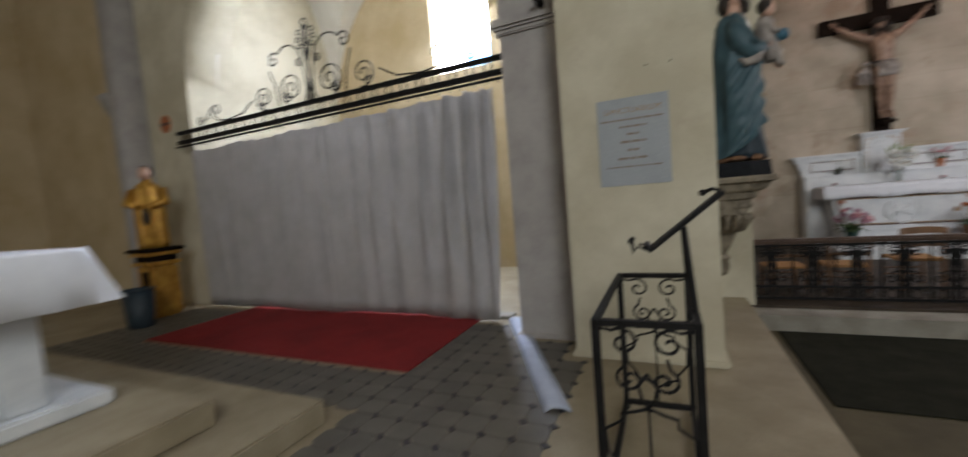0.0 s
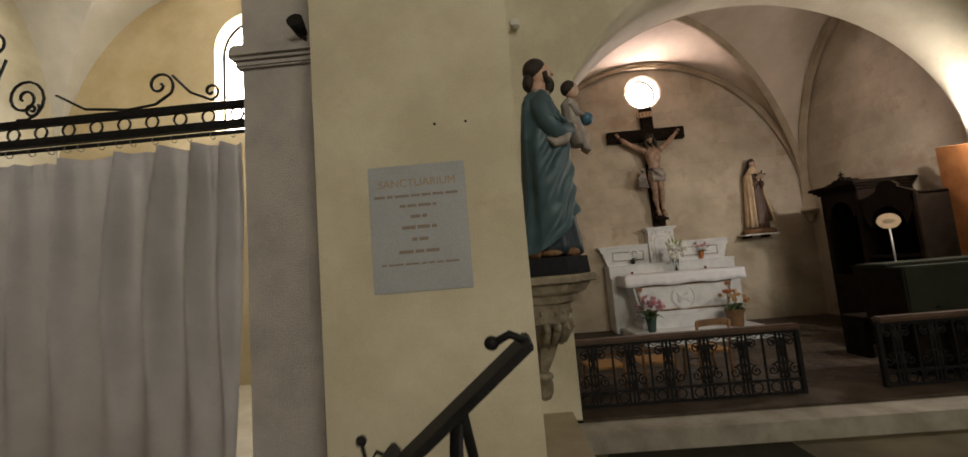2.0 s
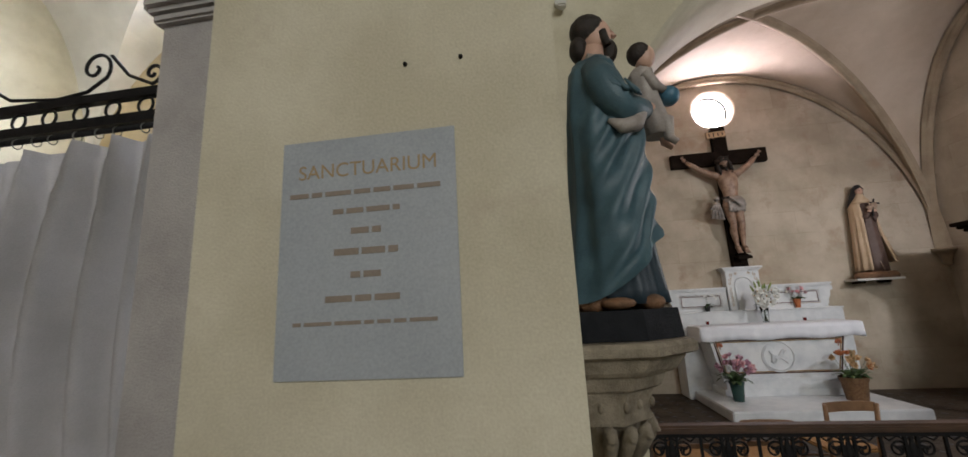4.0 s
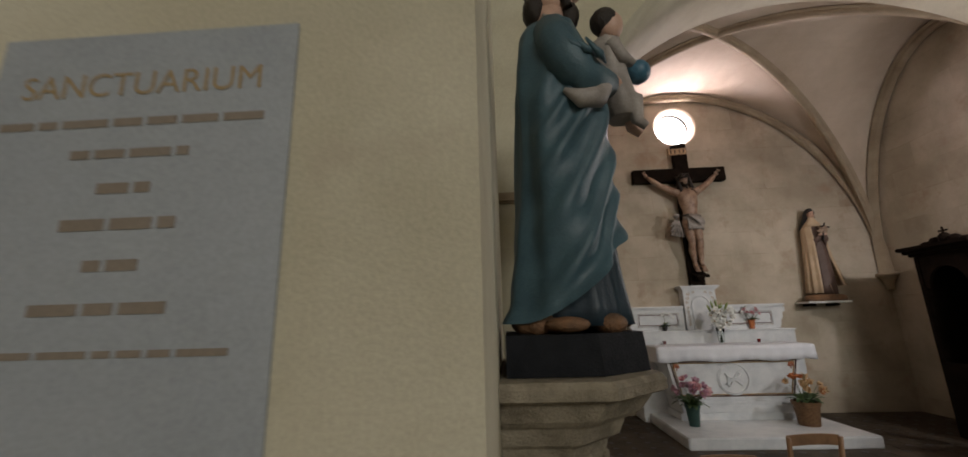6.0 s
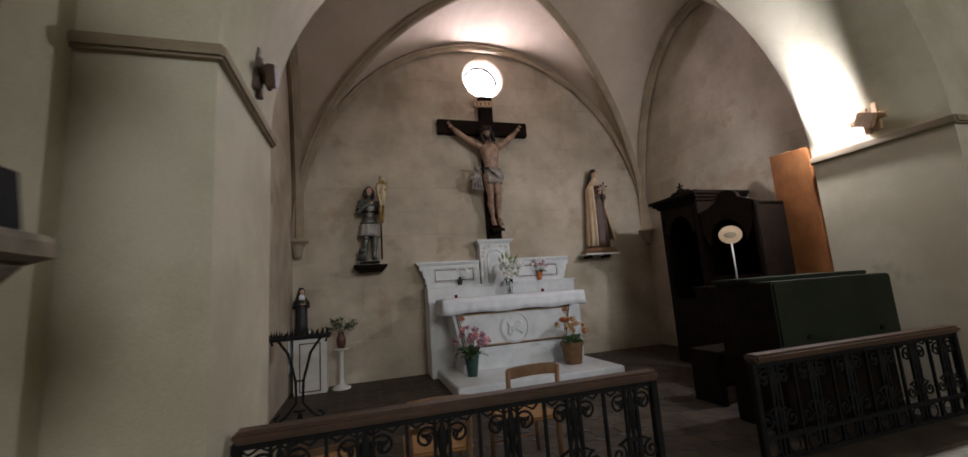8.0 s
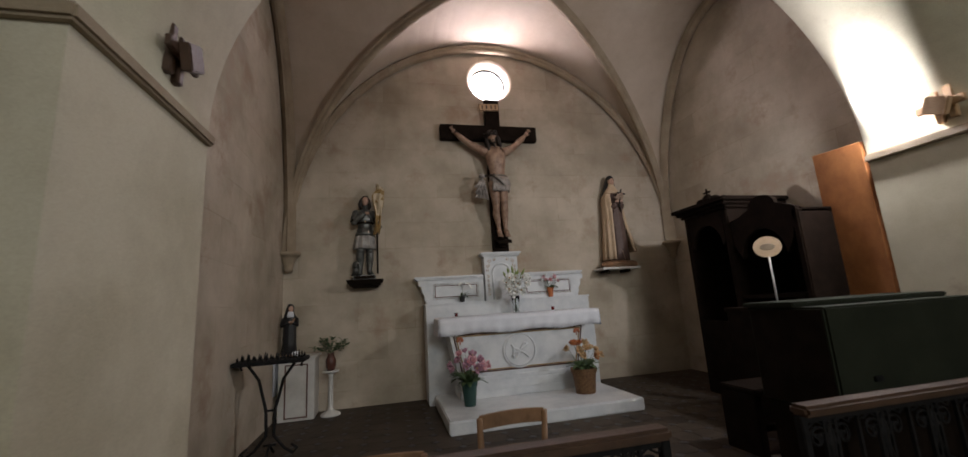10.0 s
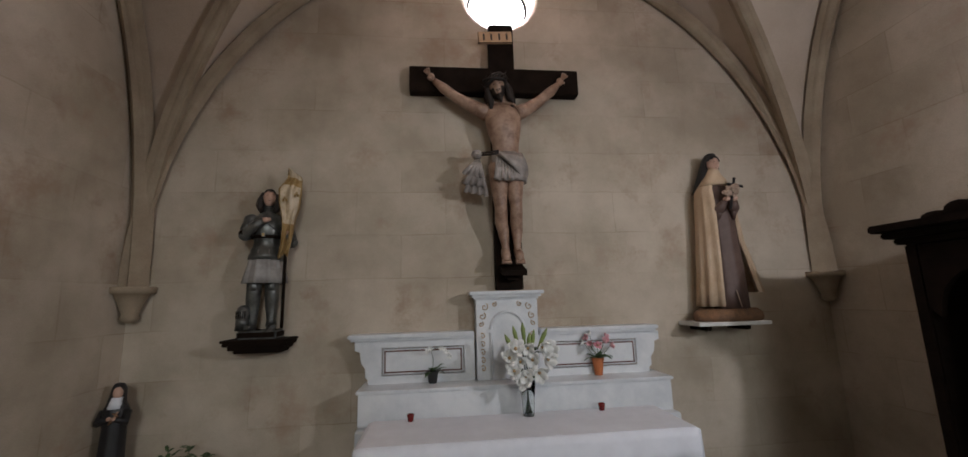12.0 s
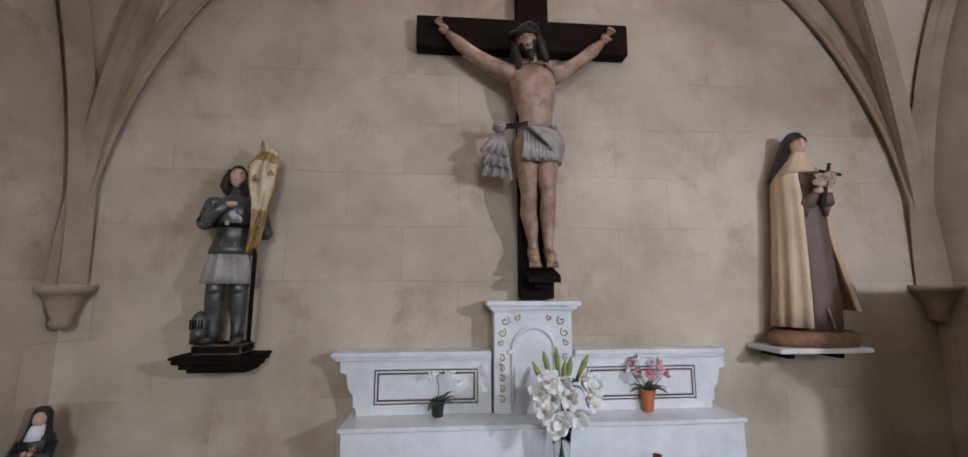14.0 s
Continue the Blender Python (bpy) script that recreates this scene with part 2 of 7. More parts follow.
# ---- structure ----
place_at(SANCTUARY)
slab("floor_sanctuary", -12, -0.12, -6, 8, -0.6, 0, FLOORSTONE, "worn stone sanctuary floor raised above the aisle", "floor")
place_at()
slab("floor_aisle", -0.12, 12, -6.6, JAMB0, -0.7, NAVE, AISLESTONE, "dark worn stone floor of the aisle", "floor")
slab("floor_chapel", -0.6, 5.6, JAMB0, 9.8, -0.7, AISLE, TILE, "patterned tile floor of the side chapel", "floor")
slab("threshold_step", -0.12, 12, 4.90, 5.55, -0.6, -0.26, STEPSTONE, "worn pale stone threshold step below the iron rail", "step")


def arch_z(u, zs, h):
    return zs + h * math.sqrt(max(0.0, 1 - u * u))


def arched_wall(name, x0, x1, y0, y1, z0, top, a0, a1, zs, h, material, label):
    """A wall between x0 and x1 with an arched opening from a0 to a1 that springs at zs."""
    n, c, w = 40, (a0 + a1) / 2, (a1 - a0) / 2
    bm = bmesh.new()
    under = [(a0, z0)] + [(c - w * math.cos(math.pi * i / n), zs + h * math.sin(math.pi * i / n)) for i in range(n + 1)] + [(a1, z0)]
    rows = []
    for y in (y0, y1):
        lo = [bm.verts.new((x, y, z)) for x, z in under]
        hi = [bm.verts.new((min(max(x, x0), x1), y, top)) for x, z in under]
        rows.append((lo, hi))
    k = len(under)
    for i in range(k - 1):
        (l0, h0), (l1, h1) = rows
        if 0 < i < k - 2:
            bm.faces.new((l0[i], l0[i + 1], h0[i + 1], h0[i]))
            bm.faces.new((l1[i + 1], l1[i], h1[i], h1[i + 1]))
        if 0 < i < k - 2:
            f = bm.faces.new((l0[i + 1], l0[i], l1[i], l1[i + 1]))
            f.smooth = True
    box(bm, x0, a0, y0, y1, z0, top)
    box(bm, a1, x1, y0, y1, z0, top)
    return structure(name, bm, material, label, "wall")


arched_wall("wall_chapel_front", -0.52, 12, JAMB0, JAMB1, -0.6, 7.2, ARCH_L, ARCH_R, 1.95, 2.06, PLASTER, "cream plastered wall with the chapel arch")
OCU_X, OCU_Z, OCU_R = 2.52, 4.40, 0.32


def oculus_wall():
    """The chapel's back wall with a round window splayed through it."""
    x0, x1, z0, z1, y1 = -0.9, 5.8, -0.7, 6.5, BACK + 0.35
    bm = bmesh.new()
    n = 48
    loops = []
    for y, r in ((BACK, OCU_R + 0.05), (BACK + 0.04, OCU_R), (y1, OCU_R - 0.05)):
        loops.append([bm.verts.new((OCU_X + r * math.cos(2 * math.pi * i / n), y, OCU_Z + r * math.sin(2 * math.pi * i / n))) for i in range(n)])
    for a, b in zip(loops, loops[1:]):
        for i in range(n):
            bm.faces.new((a[i], a[(i + 1) % n], b[(i + 1) % n], b[i])).smooth = True
    for loop, y in ((loops[0], BACK), (loops[2], y1)):
        out = []
        for i in range(n):
            a = 2 * math.pi * i / n
            c, d = math.cos(a), math.sin(a)
            f = min((x1 - OCU_X if c > 0 else OCU_X - x0) / max(abs(c), 1e-6), (z1 - OCU_Z if d > 0 else OCU_Z - z0) / max(abs(d), 1e-6))
            out.append(bm.verts.new((OCU_X + f * c, y, OCU_Z + f * d)))
        for i in range(n):
            bm.faces.new((loop[i], loop[(i + 1) % n], out[(i + 1) % n], out[i]))
        for cx_, cz_ in ((x0, z0), (x1, z0), (x0, z1), (x1, z1)):
            k = min(range(n), key=lambda i: (out[i].co.x - cx_) ** 2 + (out[i].co.z - cz_) ** 2)
            for j in (k - 1, k):
                p, q = out[j], out[(j + 1) % n]
                if abs(p.co.x - q.co.x) > 1e-5 and abs(p.co.z - q.co.z) > 1e-5:
                    bm.faces.new((p, q, bm.verts.new((cx_, y, cz_))))
    structure("wall_chapel_back", bm, CHAPEL, "stained cream plaster chapel wall with a round window", "wall")
    e = tagged(empty("window_2", OCU_X, BACK + 0.2, OCU_Z, "round window with bright frosted glass", "window"), kind="structure")
    bm = bmesh.new()
    rings(bm, [(-0.004, 0, 0, OCU_R - 0.03, OCU_R - 0.03), (0.004, 0, 0, OCU_R - 0.03, OCU_R - 0.03)], 48)
    bm.transform(pose(0, 0, 0, 90))
    part("pane", bm, GLASSGLOW, e)
    bm = bmesh.new()
    tube(bm, [((OCU_R - 0.03) * math.cos(a), -0.01, (OCU_R - 0.03) * math.sin(a)) for a in (2 * math.pi * i / 48 for i in range(48))], 0.018, 6, closed=True)
    part("window_frame", bm, IRON, e)


oculus_wall()
slab("wall_chapel_west", LEFT - 0.5, LEFT, JAMB1 - 0.02, BACK + 0.02, -0.7, 6.5, CHAPEL, "stained cream plaster chapel wall")
slab("wall_chapel_east", RIGHT, RIGHT + 0.4, JAMB1 - 0.02, BACK + 0.02, -0.7, 6.5, CHAPEL, "stained cream plaster chapel wall")

# rib vaults
def vault(name, x0, x1, y0, y1, zs, h, material, label):
    bm = bmesh.new()
    n = 40
    g = {}
    for i in range(n + 1):
        for j in range(n + 1):
            u, v = -math.cos(math.pi * i / n), -math.cos(math.pi * j / n)
            z = zs + h * math.sqrt(max(0, 1 - min(abs(u), abs(v)) ** 2))
            g[i, j] = bm.verts.new(((x0 + x1) / 2 + u * (x1 - x0) / 2, (y0 + y1) / 2 + v * (y1 - y0) / 2, z))
    for i in range(n):
        for j in range(n):
            q = [g[i, j], g[i + 1, j], g[i + 1, j + 1], g[i, j + 1]]
            if (i < n / 2) == (j < n / 2):
                bm.faces.new((q[0], q[1], q[2])), bm.faces.new((q[0], q[2], q[3]))
            else:
                bm.faces.new((q[0], q[1], q[3])), bm.faces.new((q[1], q[2], q[3]))
    return structure(name, bm, material, label, "vault")


VS, VH = 1.75, 3.22
vault("ceiling_chapel_vault", LEFT, RIGHT, JAMB1, BACK, VS, VH, VAULT, "pinkish cream plaster rib vault")
slab("ceiling_chapel_fill", -0.95, 5.8, JAMB1, BACK + 0.35, 6.2, 6.5, VAULT, "plaster ceiling above the vault", "ceiling")


def rib(name, pts, r, label, category="rib"):
    """A moulded stone rib: a roll between two fillets along the given line."""
    bm = bmesh.new()
    tube(bm, pts, r, 10)
    tube(bm, [Vector(p) + Vector((0, 0, r * 0.55)) for p in pts], r * 1.45, 4)
    return structure(name, bm, RIBSTONE, label, category)


cx, cy, hx, hy = (LEFT + RIGHT) / 2, (JAMB1 + BACK) / 2, (RIGHT - LEFT) / 2, (BACK - JAMB1) / 2
for k, (sx, sy) in enumerate(((1, 1), (-1, 1))):
    rib("rib_%d" % (k + 1), [(cx + sx * hx * 0.985 * u, cy + sy * hy * 0.985 * u, VS - 0.03 + VH * math.sqrt(1 - u * u * 0.985)) for u in (-math.cos(math.pi * i / 40) for i in range(41))], 0.05, "moulded stone diagonal vault rib")
rib("rib_3", [(cx - hx * 1.0 * math.cos(math.pi * i / 48), BACK - 0.05, VS - 0.07 + VH * math.sin(math.pi * i / 48)) for i in range(49)], 0.055, "moulded stone wall rib above the altar")
rib("rib_4", [(RIGHT - 0.06, cy - hy * 0.985 * math.cos(math.pi * i / 40), VS - 0.07 + VH * math.sin(math.pi * i / 40)) for i in range(41)], 0.06, "moulded stone wall rib")
rib("rib_5", [(LEFT + 0.06, cy - hy * 0.985 * math.cos(math.pi * i / 40), VS - 0.07 + VH * math.sin(math.pi * i / 40)) for i in range(41)], 0.06, "moulded stone wall rib")


def corbel(name, x, y):
    bm = bmesh.new()
    rings(bm, [(VS - 0.26, x, y, 0.03, 0.03), (VS - 0.23, x, y, 0.06, 0.06), (VS - 0.20, x, y, 0.05, 0.05), (VS - 0.10, x, y, 0.085, 0.085), (VS - 0.05, x, y, 0.115, 0.115), (VS - 0.045, x, y, 0.14, 0.14), (VS + 0.0, x, y, 0.145, 0.145)], 16)
    structure(name, bm, RIBSTONE, "moulded stone corbel carrying the vault ribs", "corbel")


corbel("corbel_1", LEFT + 0.07, BACK - 0.07)
corbel("corbel_2", RIGHT - 0.07, BACK - 0.07)
# impost mouldings on the jambs
for k, (x0, x1) in enumerate(((ARCH_L - 0.5, ARCH_L + 0.035), (ARCH_R - 0.035, ARCH_R + 0.6))):
    bm = bmesh.new()
    bevel_box(bm, x0, x1, JAMB0 - 0.035, JAMB1 + 0.01, 1.895, 1.96, 0.012)
    structure("trim_impost_%d" % (k + 1), bm, RIBSTONE, "worn stone impost moulding", "moulding")

# great pier and its return
place_at(SANCTUARY)
slab("wall_pier", -1.46, -0.51, 3.77, 6.4, -0.6, 7.2, PLASTER, "cream plastered stone pier with a posted notice", "pier")
slab("wall_pilaster", -2.0, -1.46, 4.1, 5.2, 0, 7.2, GREYSTONE, "grey stone pilaster beside the pier", "pilaster")
# capital and base of the pilaster, base of the pier
bm = bmesh.new()
bevel_box(bm, -2.06, -1.46, 4.04, 5.2, 2.57, 2.66, 0.02)
bevel_box(bm, -2.03, -1.46, 4.07, 5.2, 2.53, 2.57, 0.01)
structure("trim_capital", bm, GREYSTONE, "plain grey stone capital moulding", "moulding")
bm = bmesh.new()
bevel_box(bm, -2.03, -1.5, 4.06, 5.2, 0, 0.035, 0.01)
structure("trim_pilaster_base", bm, GREYSTONE, "worn stone pilaster base", "moulding")
bm = bmesh.new()
bevel_box(bm, -1.49, -0.48, 3.74, 6.0, 0.0, 0.04, 0.012)
structure("baseboard_pier", bm, PLASTER, "worn plastered pier base", "base")


def lancet_wall():
    """The back wall of the curtained chapel with an arched window opening through it."""
    x0, x1, y0, y1, top = -8.0, -1.2, 7.5, 7.9, 7.2
    a0, a1, sill, spring = -4.57, -3.45, 3.55, 4.82
    bm = bmesh.new()
    box(bm, x0, a0, y0, y1, 0, top), box(bm, a1, x1, y0, y1, 0, top), box(bm, a0, a1, y0, y1, 0, sill)
    n, c, r = 16, (a0 + a1) / 2, (a1 - a0) / 2
    cols = []
    for y in (y0, y1):
        lo = [bm.verts.new((c - r * math.cos(math.pi * i / n), y, spring + r * math.sin(math.pi * i / n))) for i in range(n + 1)]
        hi = [bm.verts.new((c - r * math.cos(math.pi * i / n), y, top)) for i in range(n + 1)]
        cols.append((lo, hi))
    (l0, h0), (l1, h1) = cols
    for i in range(n):
        bm.faces.new((l0[i], l0[i + 1], h0[i + 1], h0[i])), bm.faces.new((l1[i], l1[i + 1], h1[i + 1], h1[i])), bm.faces.new((l0[i], l0[i + 1], l1[i + 1], l1[i]))
    structure("wall_lancet_back", bm, YELLOWSTONE, "stained cream wall of the curtained chapel", "wall")
    e = empty("window_1", c, 7.72, sill, "arched window with pale leaded glass", "window")
    tagged(e, kind="structure")
    bm = bmesh.new()
    tube(bm, [(-r, 0, 0)] + [(-r * math.cos(math.pi * i / n), 0, spring - sill + r * math.sin(math.pi * i / n)) for i in range(n + 1)] + [(r, 0, 0)], 0.03, 6, closed=True)
    part("window_frame", bm, IRON, e)
    for row in range(4):
        for col in range(2):
            bm = bmesh.new()
            box(bm, -r + 0.004 + col * r, -0.004 + col * r, -0.005, 0.005, row * 0.45 + 0.004, row * 0.45 + 0.446 if row < 3 else 1.90)
            part("pane", bm, BLUEGLOW if row == 0 and col == 1 else GLASSGLOW, e)


lancet_wall()
slab("wall_lancet_west", -8.0, -6.95, 5.2, 7.5, 0, 7.2, PLASTER, "cream plastered wall")
slab("wall_lancet_east", -2.0, -1.2, 5.2, 7.5, 0, 7.2, PLASTER, "cream plastered wall")
vault("ceiling_lancet_vault", -6.95, -2.0, 5.0, 7.5, 3.0, 2.9, WHITEPLASTER, "white plastered groin vault")
arched_wall("wall_curtain_arch", -8.2, -1.3, 4.55, 5.2, 0, 7.2, -6.95, -2.0, 3.2, 2.1, PLASTER, "cream plastered wall with a wide arch")
bm = bmesh.new()
rings(bm, [(0, 0, 0, 0.34, 0.34), (0.12, 0, 0, 0.34, 0.34), (0.2, 0, 0, 0.27, 0.27), (7.2, 0, 0, 0.27, 0.27)], 20)
bm.transform(pose(-8.25, 4.5, 0))
structure("column_1", bm, GREYSTONE, "round grey stone column", "column")
bm = bmesh.new()
rings(bm, [(2.7, 0, 0, 0.05, 0.05), (2.75, 0, 0, 0.12, 0.12), (2.95, 0, 0, 0.1, 0.1), (3.3, 0, 0, 0.26, 0.26), (3.4, 0, 0, 0.3, 0.3), (3.45, 0, 0, 0.24, 0.24)], 14)
bm.transform(pose(-9.1, 4.75, 0))
structure("corbel_3", bm, GREYSTONE, "weathered grey stone wall corbel", "corbel")
slab("wall_apse", -12, -8.2, 4.6, 5.2, 0, 7.2, YELLOWSTONE, "yellowed plaster wall beside the high altar")
slab("wall_apse_west", -12.3, -12, -6, 5.2, 0, 7.2, YELLOWSTONE, "plain plastered wall")
slab("wall_nave_rear", -12, 12, -6.3, -6, -0.6, 7.2, PLASTER, "plain plastered wall")
slab("wall_nave_east", 11.7, 12, -6, 6, -0.6, 7.2, PLASTER, "plain plastered wall")
slab("ceiling_nave", -12, 12, -6.3, 8.4, 7.2, 7.4, VAULT, "plain plastered nave ceiling", "ceiling")

place_at()

# ---- more materials ----
SKIN = mat("painted_flesh", (0.41, 0.275, 0.195), (0.20, 0.115, 0.075), 13, 0.45, bump=0.08)
PALESKIN = mat("painted_face", (0.58, 0.38, 0.29), (0.50, 0.31, 0.23), 9, 0.5, bump=0.05)
HAIR = mat("dark_painted_hair", (0.028, 0.018, 0.013), (0.014, 0.009, 0.006), 25, 0.6, bump=0.4)
GREYCLOTH = mat("grey_painted_cloth", (0.40, 0.36, 0.33), (0.24, 0.21, 0.19), 9, 0.6, bump=0.15)
STEEL = mat("silvered_armour", (0.17, 0.175, 0.165), (0.06, 0.06, 0.055), 8, 0.36, 0.6, bump=0.1)
SKIRT = mat("grey_painted_skirt", (0.36, 0.34, 0.32), (0.22, 0.20, 0.185), 8, 0.6, bump=0.15)
BANNER = mat("ivory_gold_banner", (0.60, 0.50, 0.36), (0.50, 0.40, 0.26), 12, 0.55, bump=0.1, contrast=(0.42, 0.55))
CREAM = mat("cream_cloak", (0.60, 0.46, 0.32), (0.50, 0.36, 0.23), 5, 0.6, bump=0.1)
BROWN = mat("brown_habit", (0.12, 0.075, 0.06), (0.085, 0.05, 0.04), 6, 0.6, bump=0.1)
BLACKCLOTH = mat("black_habit", (0.018, 0.017, 0.02), (0.01, 0.01, 0.011), 8, 0.45, bump=0.1)
ROCK = mat("painted_rock_base", (0.26, 0.13, 0.06), (0.12, 0.07, 0.04), 14, 0.7, bump=0.5)
NAVY = mat("dark_blue_tunic", (0.026, 0.045, 0.062), (0.014, 0.026, 0.038), 8, 0.5, bump=0.1)
GOLD = mat("worn_gilding", (0.62, 0.36, 0.06), (0.40, 0.20, 0.03), 9, 0.35, 0.5, bump=0.15)
LEAF = mat("green_leaf", (0.07, 0.12, 0.04), (0.035, 0.07, 0.02), 18, 0.5, bump=0.1, vary=0.15)
BUD = mat("lily_bud_green", (0.26, 0.32, 0.10), (0.18, 0.25, 0.06), 30, 0.5, bump=0.05)
LILY = mat("white_lily_petal", (0.84, 0.84, 0.82), (0.76, 0.77, 0.74), 20, 0.6, bump=0.05)
PINK = mat("pink_petal", (0.66, 0.24, 0.30), (0.70, 0.48, 0.50), 14, 0.6, bump=0.05)
MAUVE = mat("mauve_petal", (0.50, 0.30, 0.38), (0.34, 0.17, 0.24), 14, 0.6, bump=0.05)
PEACH = mat("faded_orange_petal", (0.50, 0.28, 0.13), (0.56, 0.42, 0.24), 14, 0.6, bump=0.05)
TERRACOTTA = mat("terracotta", (0.50, 0.17, 0.06), (0.42, 0.13, 0.04), 12, 0.7, bump=0.1)
BLACKPOT = mat("black_plastic_pot", (0.02, 0.02, 0.02), (0.015, 0.015, 0.015), 12, 0.4, bump=0.02)
BLACKPAINT = mat("worn_black_paint", (0.014, 0.015, 0.018), (0.007, 0.008, 0.010), 14, 0.75, bump=0.2, spec=0.15, stain=((0.07, 0.05, 0.03), 16, 0.68))
GREENPOT = mat("dark_green_pot", (0.02, 0.06, 0.05), (0.015, 0.045, 0.04), 12, 0.35, bump=0.02)
WICKER = mat("brown_wicker", (0.22, 0.12, 0.05), (0.12, 0.06, 0.025), 40, 0.7, bump=0.6)
REDGLASS = mat("dark_red_glass", (0.16, 0.008, 0.008), (0.10, 0.004, 0.004), 12, 0.15, bump=0.0)
INLAY = mat("maroon_inlay", (0.12, 0.045, 0.03), (0.08, 0.03, 0.02), 12, 0.4, bump=0.02)
GILTLINE = mat("gilt_inlay", (0.44, 0.30, 0.14), (0.34, 0.22, 0.10), 12, 0.4, bump=0.02)
REDLEAF = mat("red_brown_inlay", (0.40, 0.13, 0.06), (0.30, 0.10, 0.05), 20, 0.5, bump=0.02)
GREENBOX = mat("grey_green_paint", (0.026, 0.030, 0.020), (0.018, 0.021, 0.014), 3, 0.7, bump=0.1, spec=0.1)
STRAW = mat("woven_straw", (0.46, 0.27, 0.10), (0.36, 0.18, 0.06), 60, 0.8, bump=0.5)
WHITEPAINT = mat("white_enamel", (0.66, 0.65, 0.62), (0.58, 0.57, 0.54), 9, 0.35, bump=0.03)
PALEWOOD = mat("pale_pine", (0.58, 0.40, 0.24), (0.46, 0.30, 0.17), 9, 0.6, bump=0.15)
BLUECLOTH = mat("pale_blue_cloth", (0.50, 0.55, 0.68), (0.42, 0.47, 0.60), 8, 0.85, bump=0.15)
DARKMAT = mat("dark_floor_matting", (0.03, 0.03, 0.022), (0.02, 0.02, 0.015), 6, 0.95, bump=0.3, grain=250, spec=0.05)
INK = mat("faded_brown_ink", (0.24, 0.20, 0.16), (0.22, 0.18, 0.14), 9, 0.7, bump=0.0)
INKGOLD = mat("ochre_ink", (0.34, 0.25, 0.13), (0.30, 0.22, 0.12), 9, 0.7, bump=0.0)
STONECARVED = mat("carved_limestone", (0.29, 0.25, 0.185), (0.14, 0.115, 0.08), 11, 0.85, bump=0.35, stain=((0.11, 0.085, 0.055), 9, 0.58))

glass = bpy.data.materials.new("clear_glass")
glass.use_nodes = True
gb = glass.node_tree.nodes["Principled BSDF"]
gb.inputs["Transmission Weight"].default_value, gb.inputs["Roughness"].default_value, gb.inputs["IOR"].default_value = 1.0, 0.08, 1.45
gb.inputs["Base Color"].default_value = (0.9, 0.93, 0.92, 1)


def spiral(cx, cz, r, turns, start, way=1, y=0.0, n=26, shrink=0.86):
    """Points of a scroll in the xz plane, from its outside inwards."""
    out = []
    for i in range(n + 1):
        f = i / n
        a = start + way * turns * 2 * math.pi * f
        q = r * (1 - shrink * f)
        out.append((cx + q * math.cos(a), y, cz + q * math.sin(a)))
    return out


def lathe(bm, x, y, prof, n=20, mi=0):
    rings(bm, [(z, x, y, r, r) for z, r in prof], n, mi)


# ---- chapel altar ----
def altar_step():
    bm = bmesh.new()
    bevel_box(bm, 1.44, 3.48, 7.77, 9.02, AISLE, -0.11, 0.012)
    structure("step_altar", bm, MARBLE, "white marble altar step, dusty and worn", "step")


def frame_bars(bm, x0, x1, z0, z1, y, w, d=0.004, cut=0.0):
    """A flat line frame in the xz plane, w wide."""
    box(bm, x0, x1, y - d, y, z1 - w, z1), box(bm, x0, x1, y - d, y, z0, z0 + w)
    box(bm, x0, x0 + w, y - d, y, z0 + w, z1 - w), box(bm, x1 - w, x1, y - d, y, z0 + w, z1 - w)


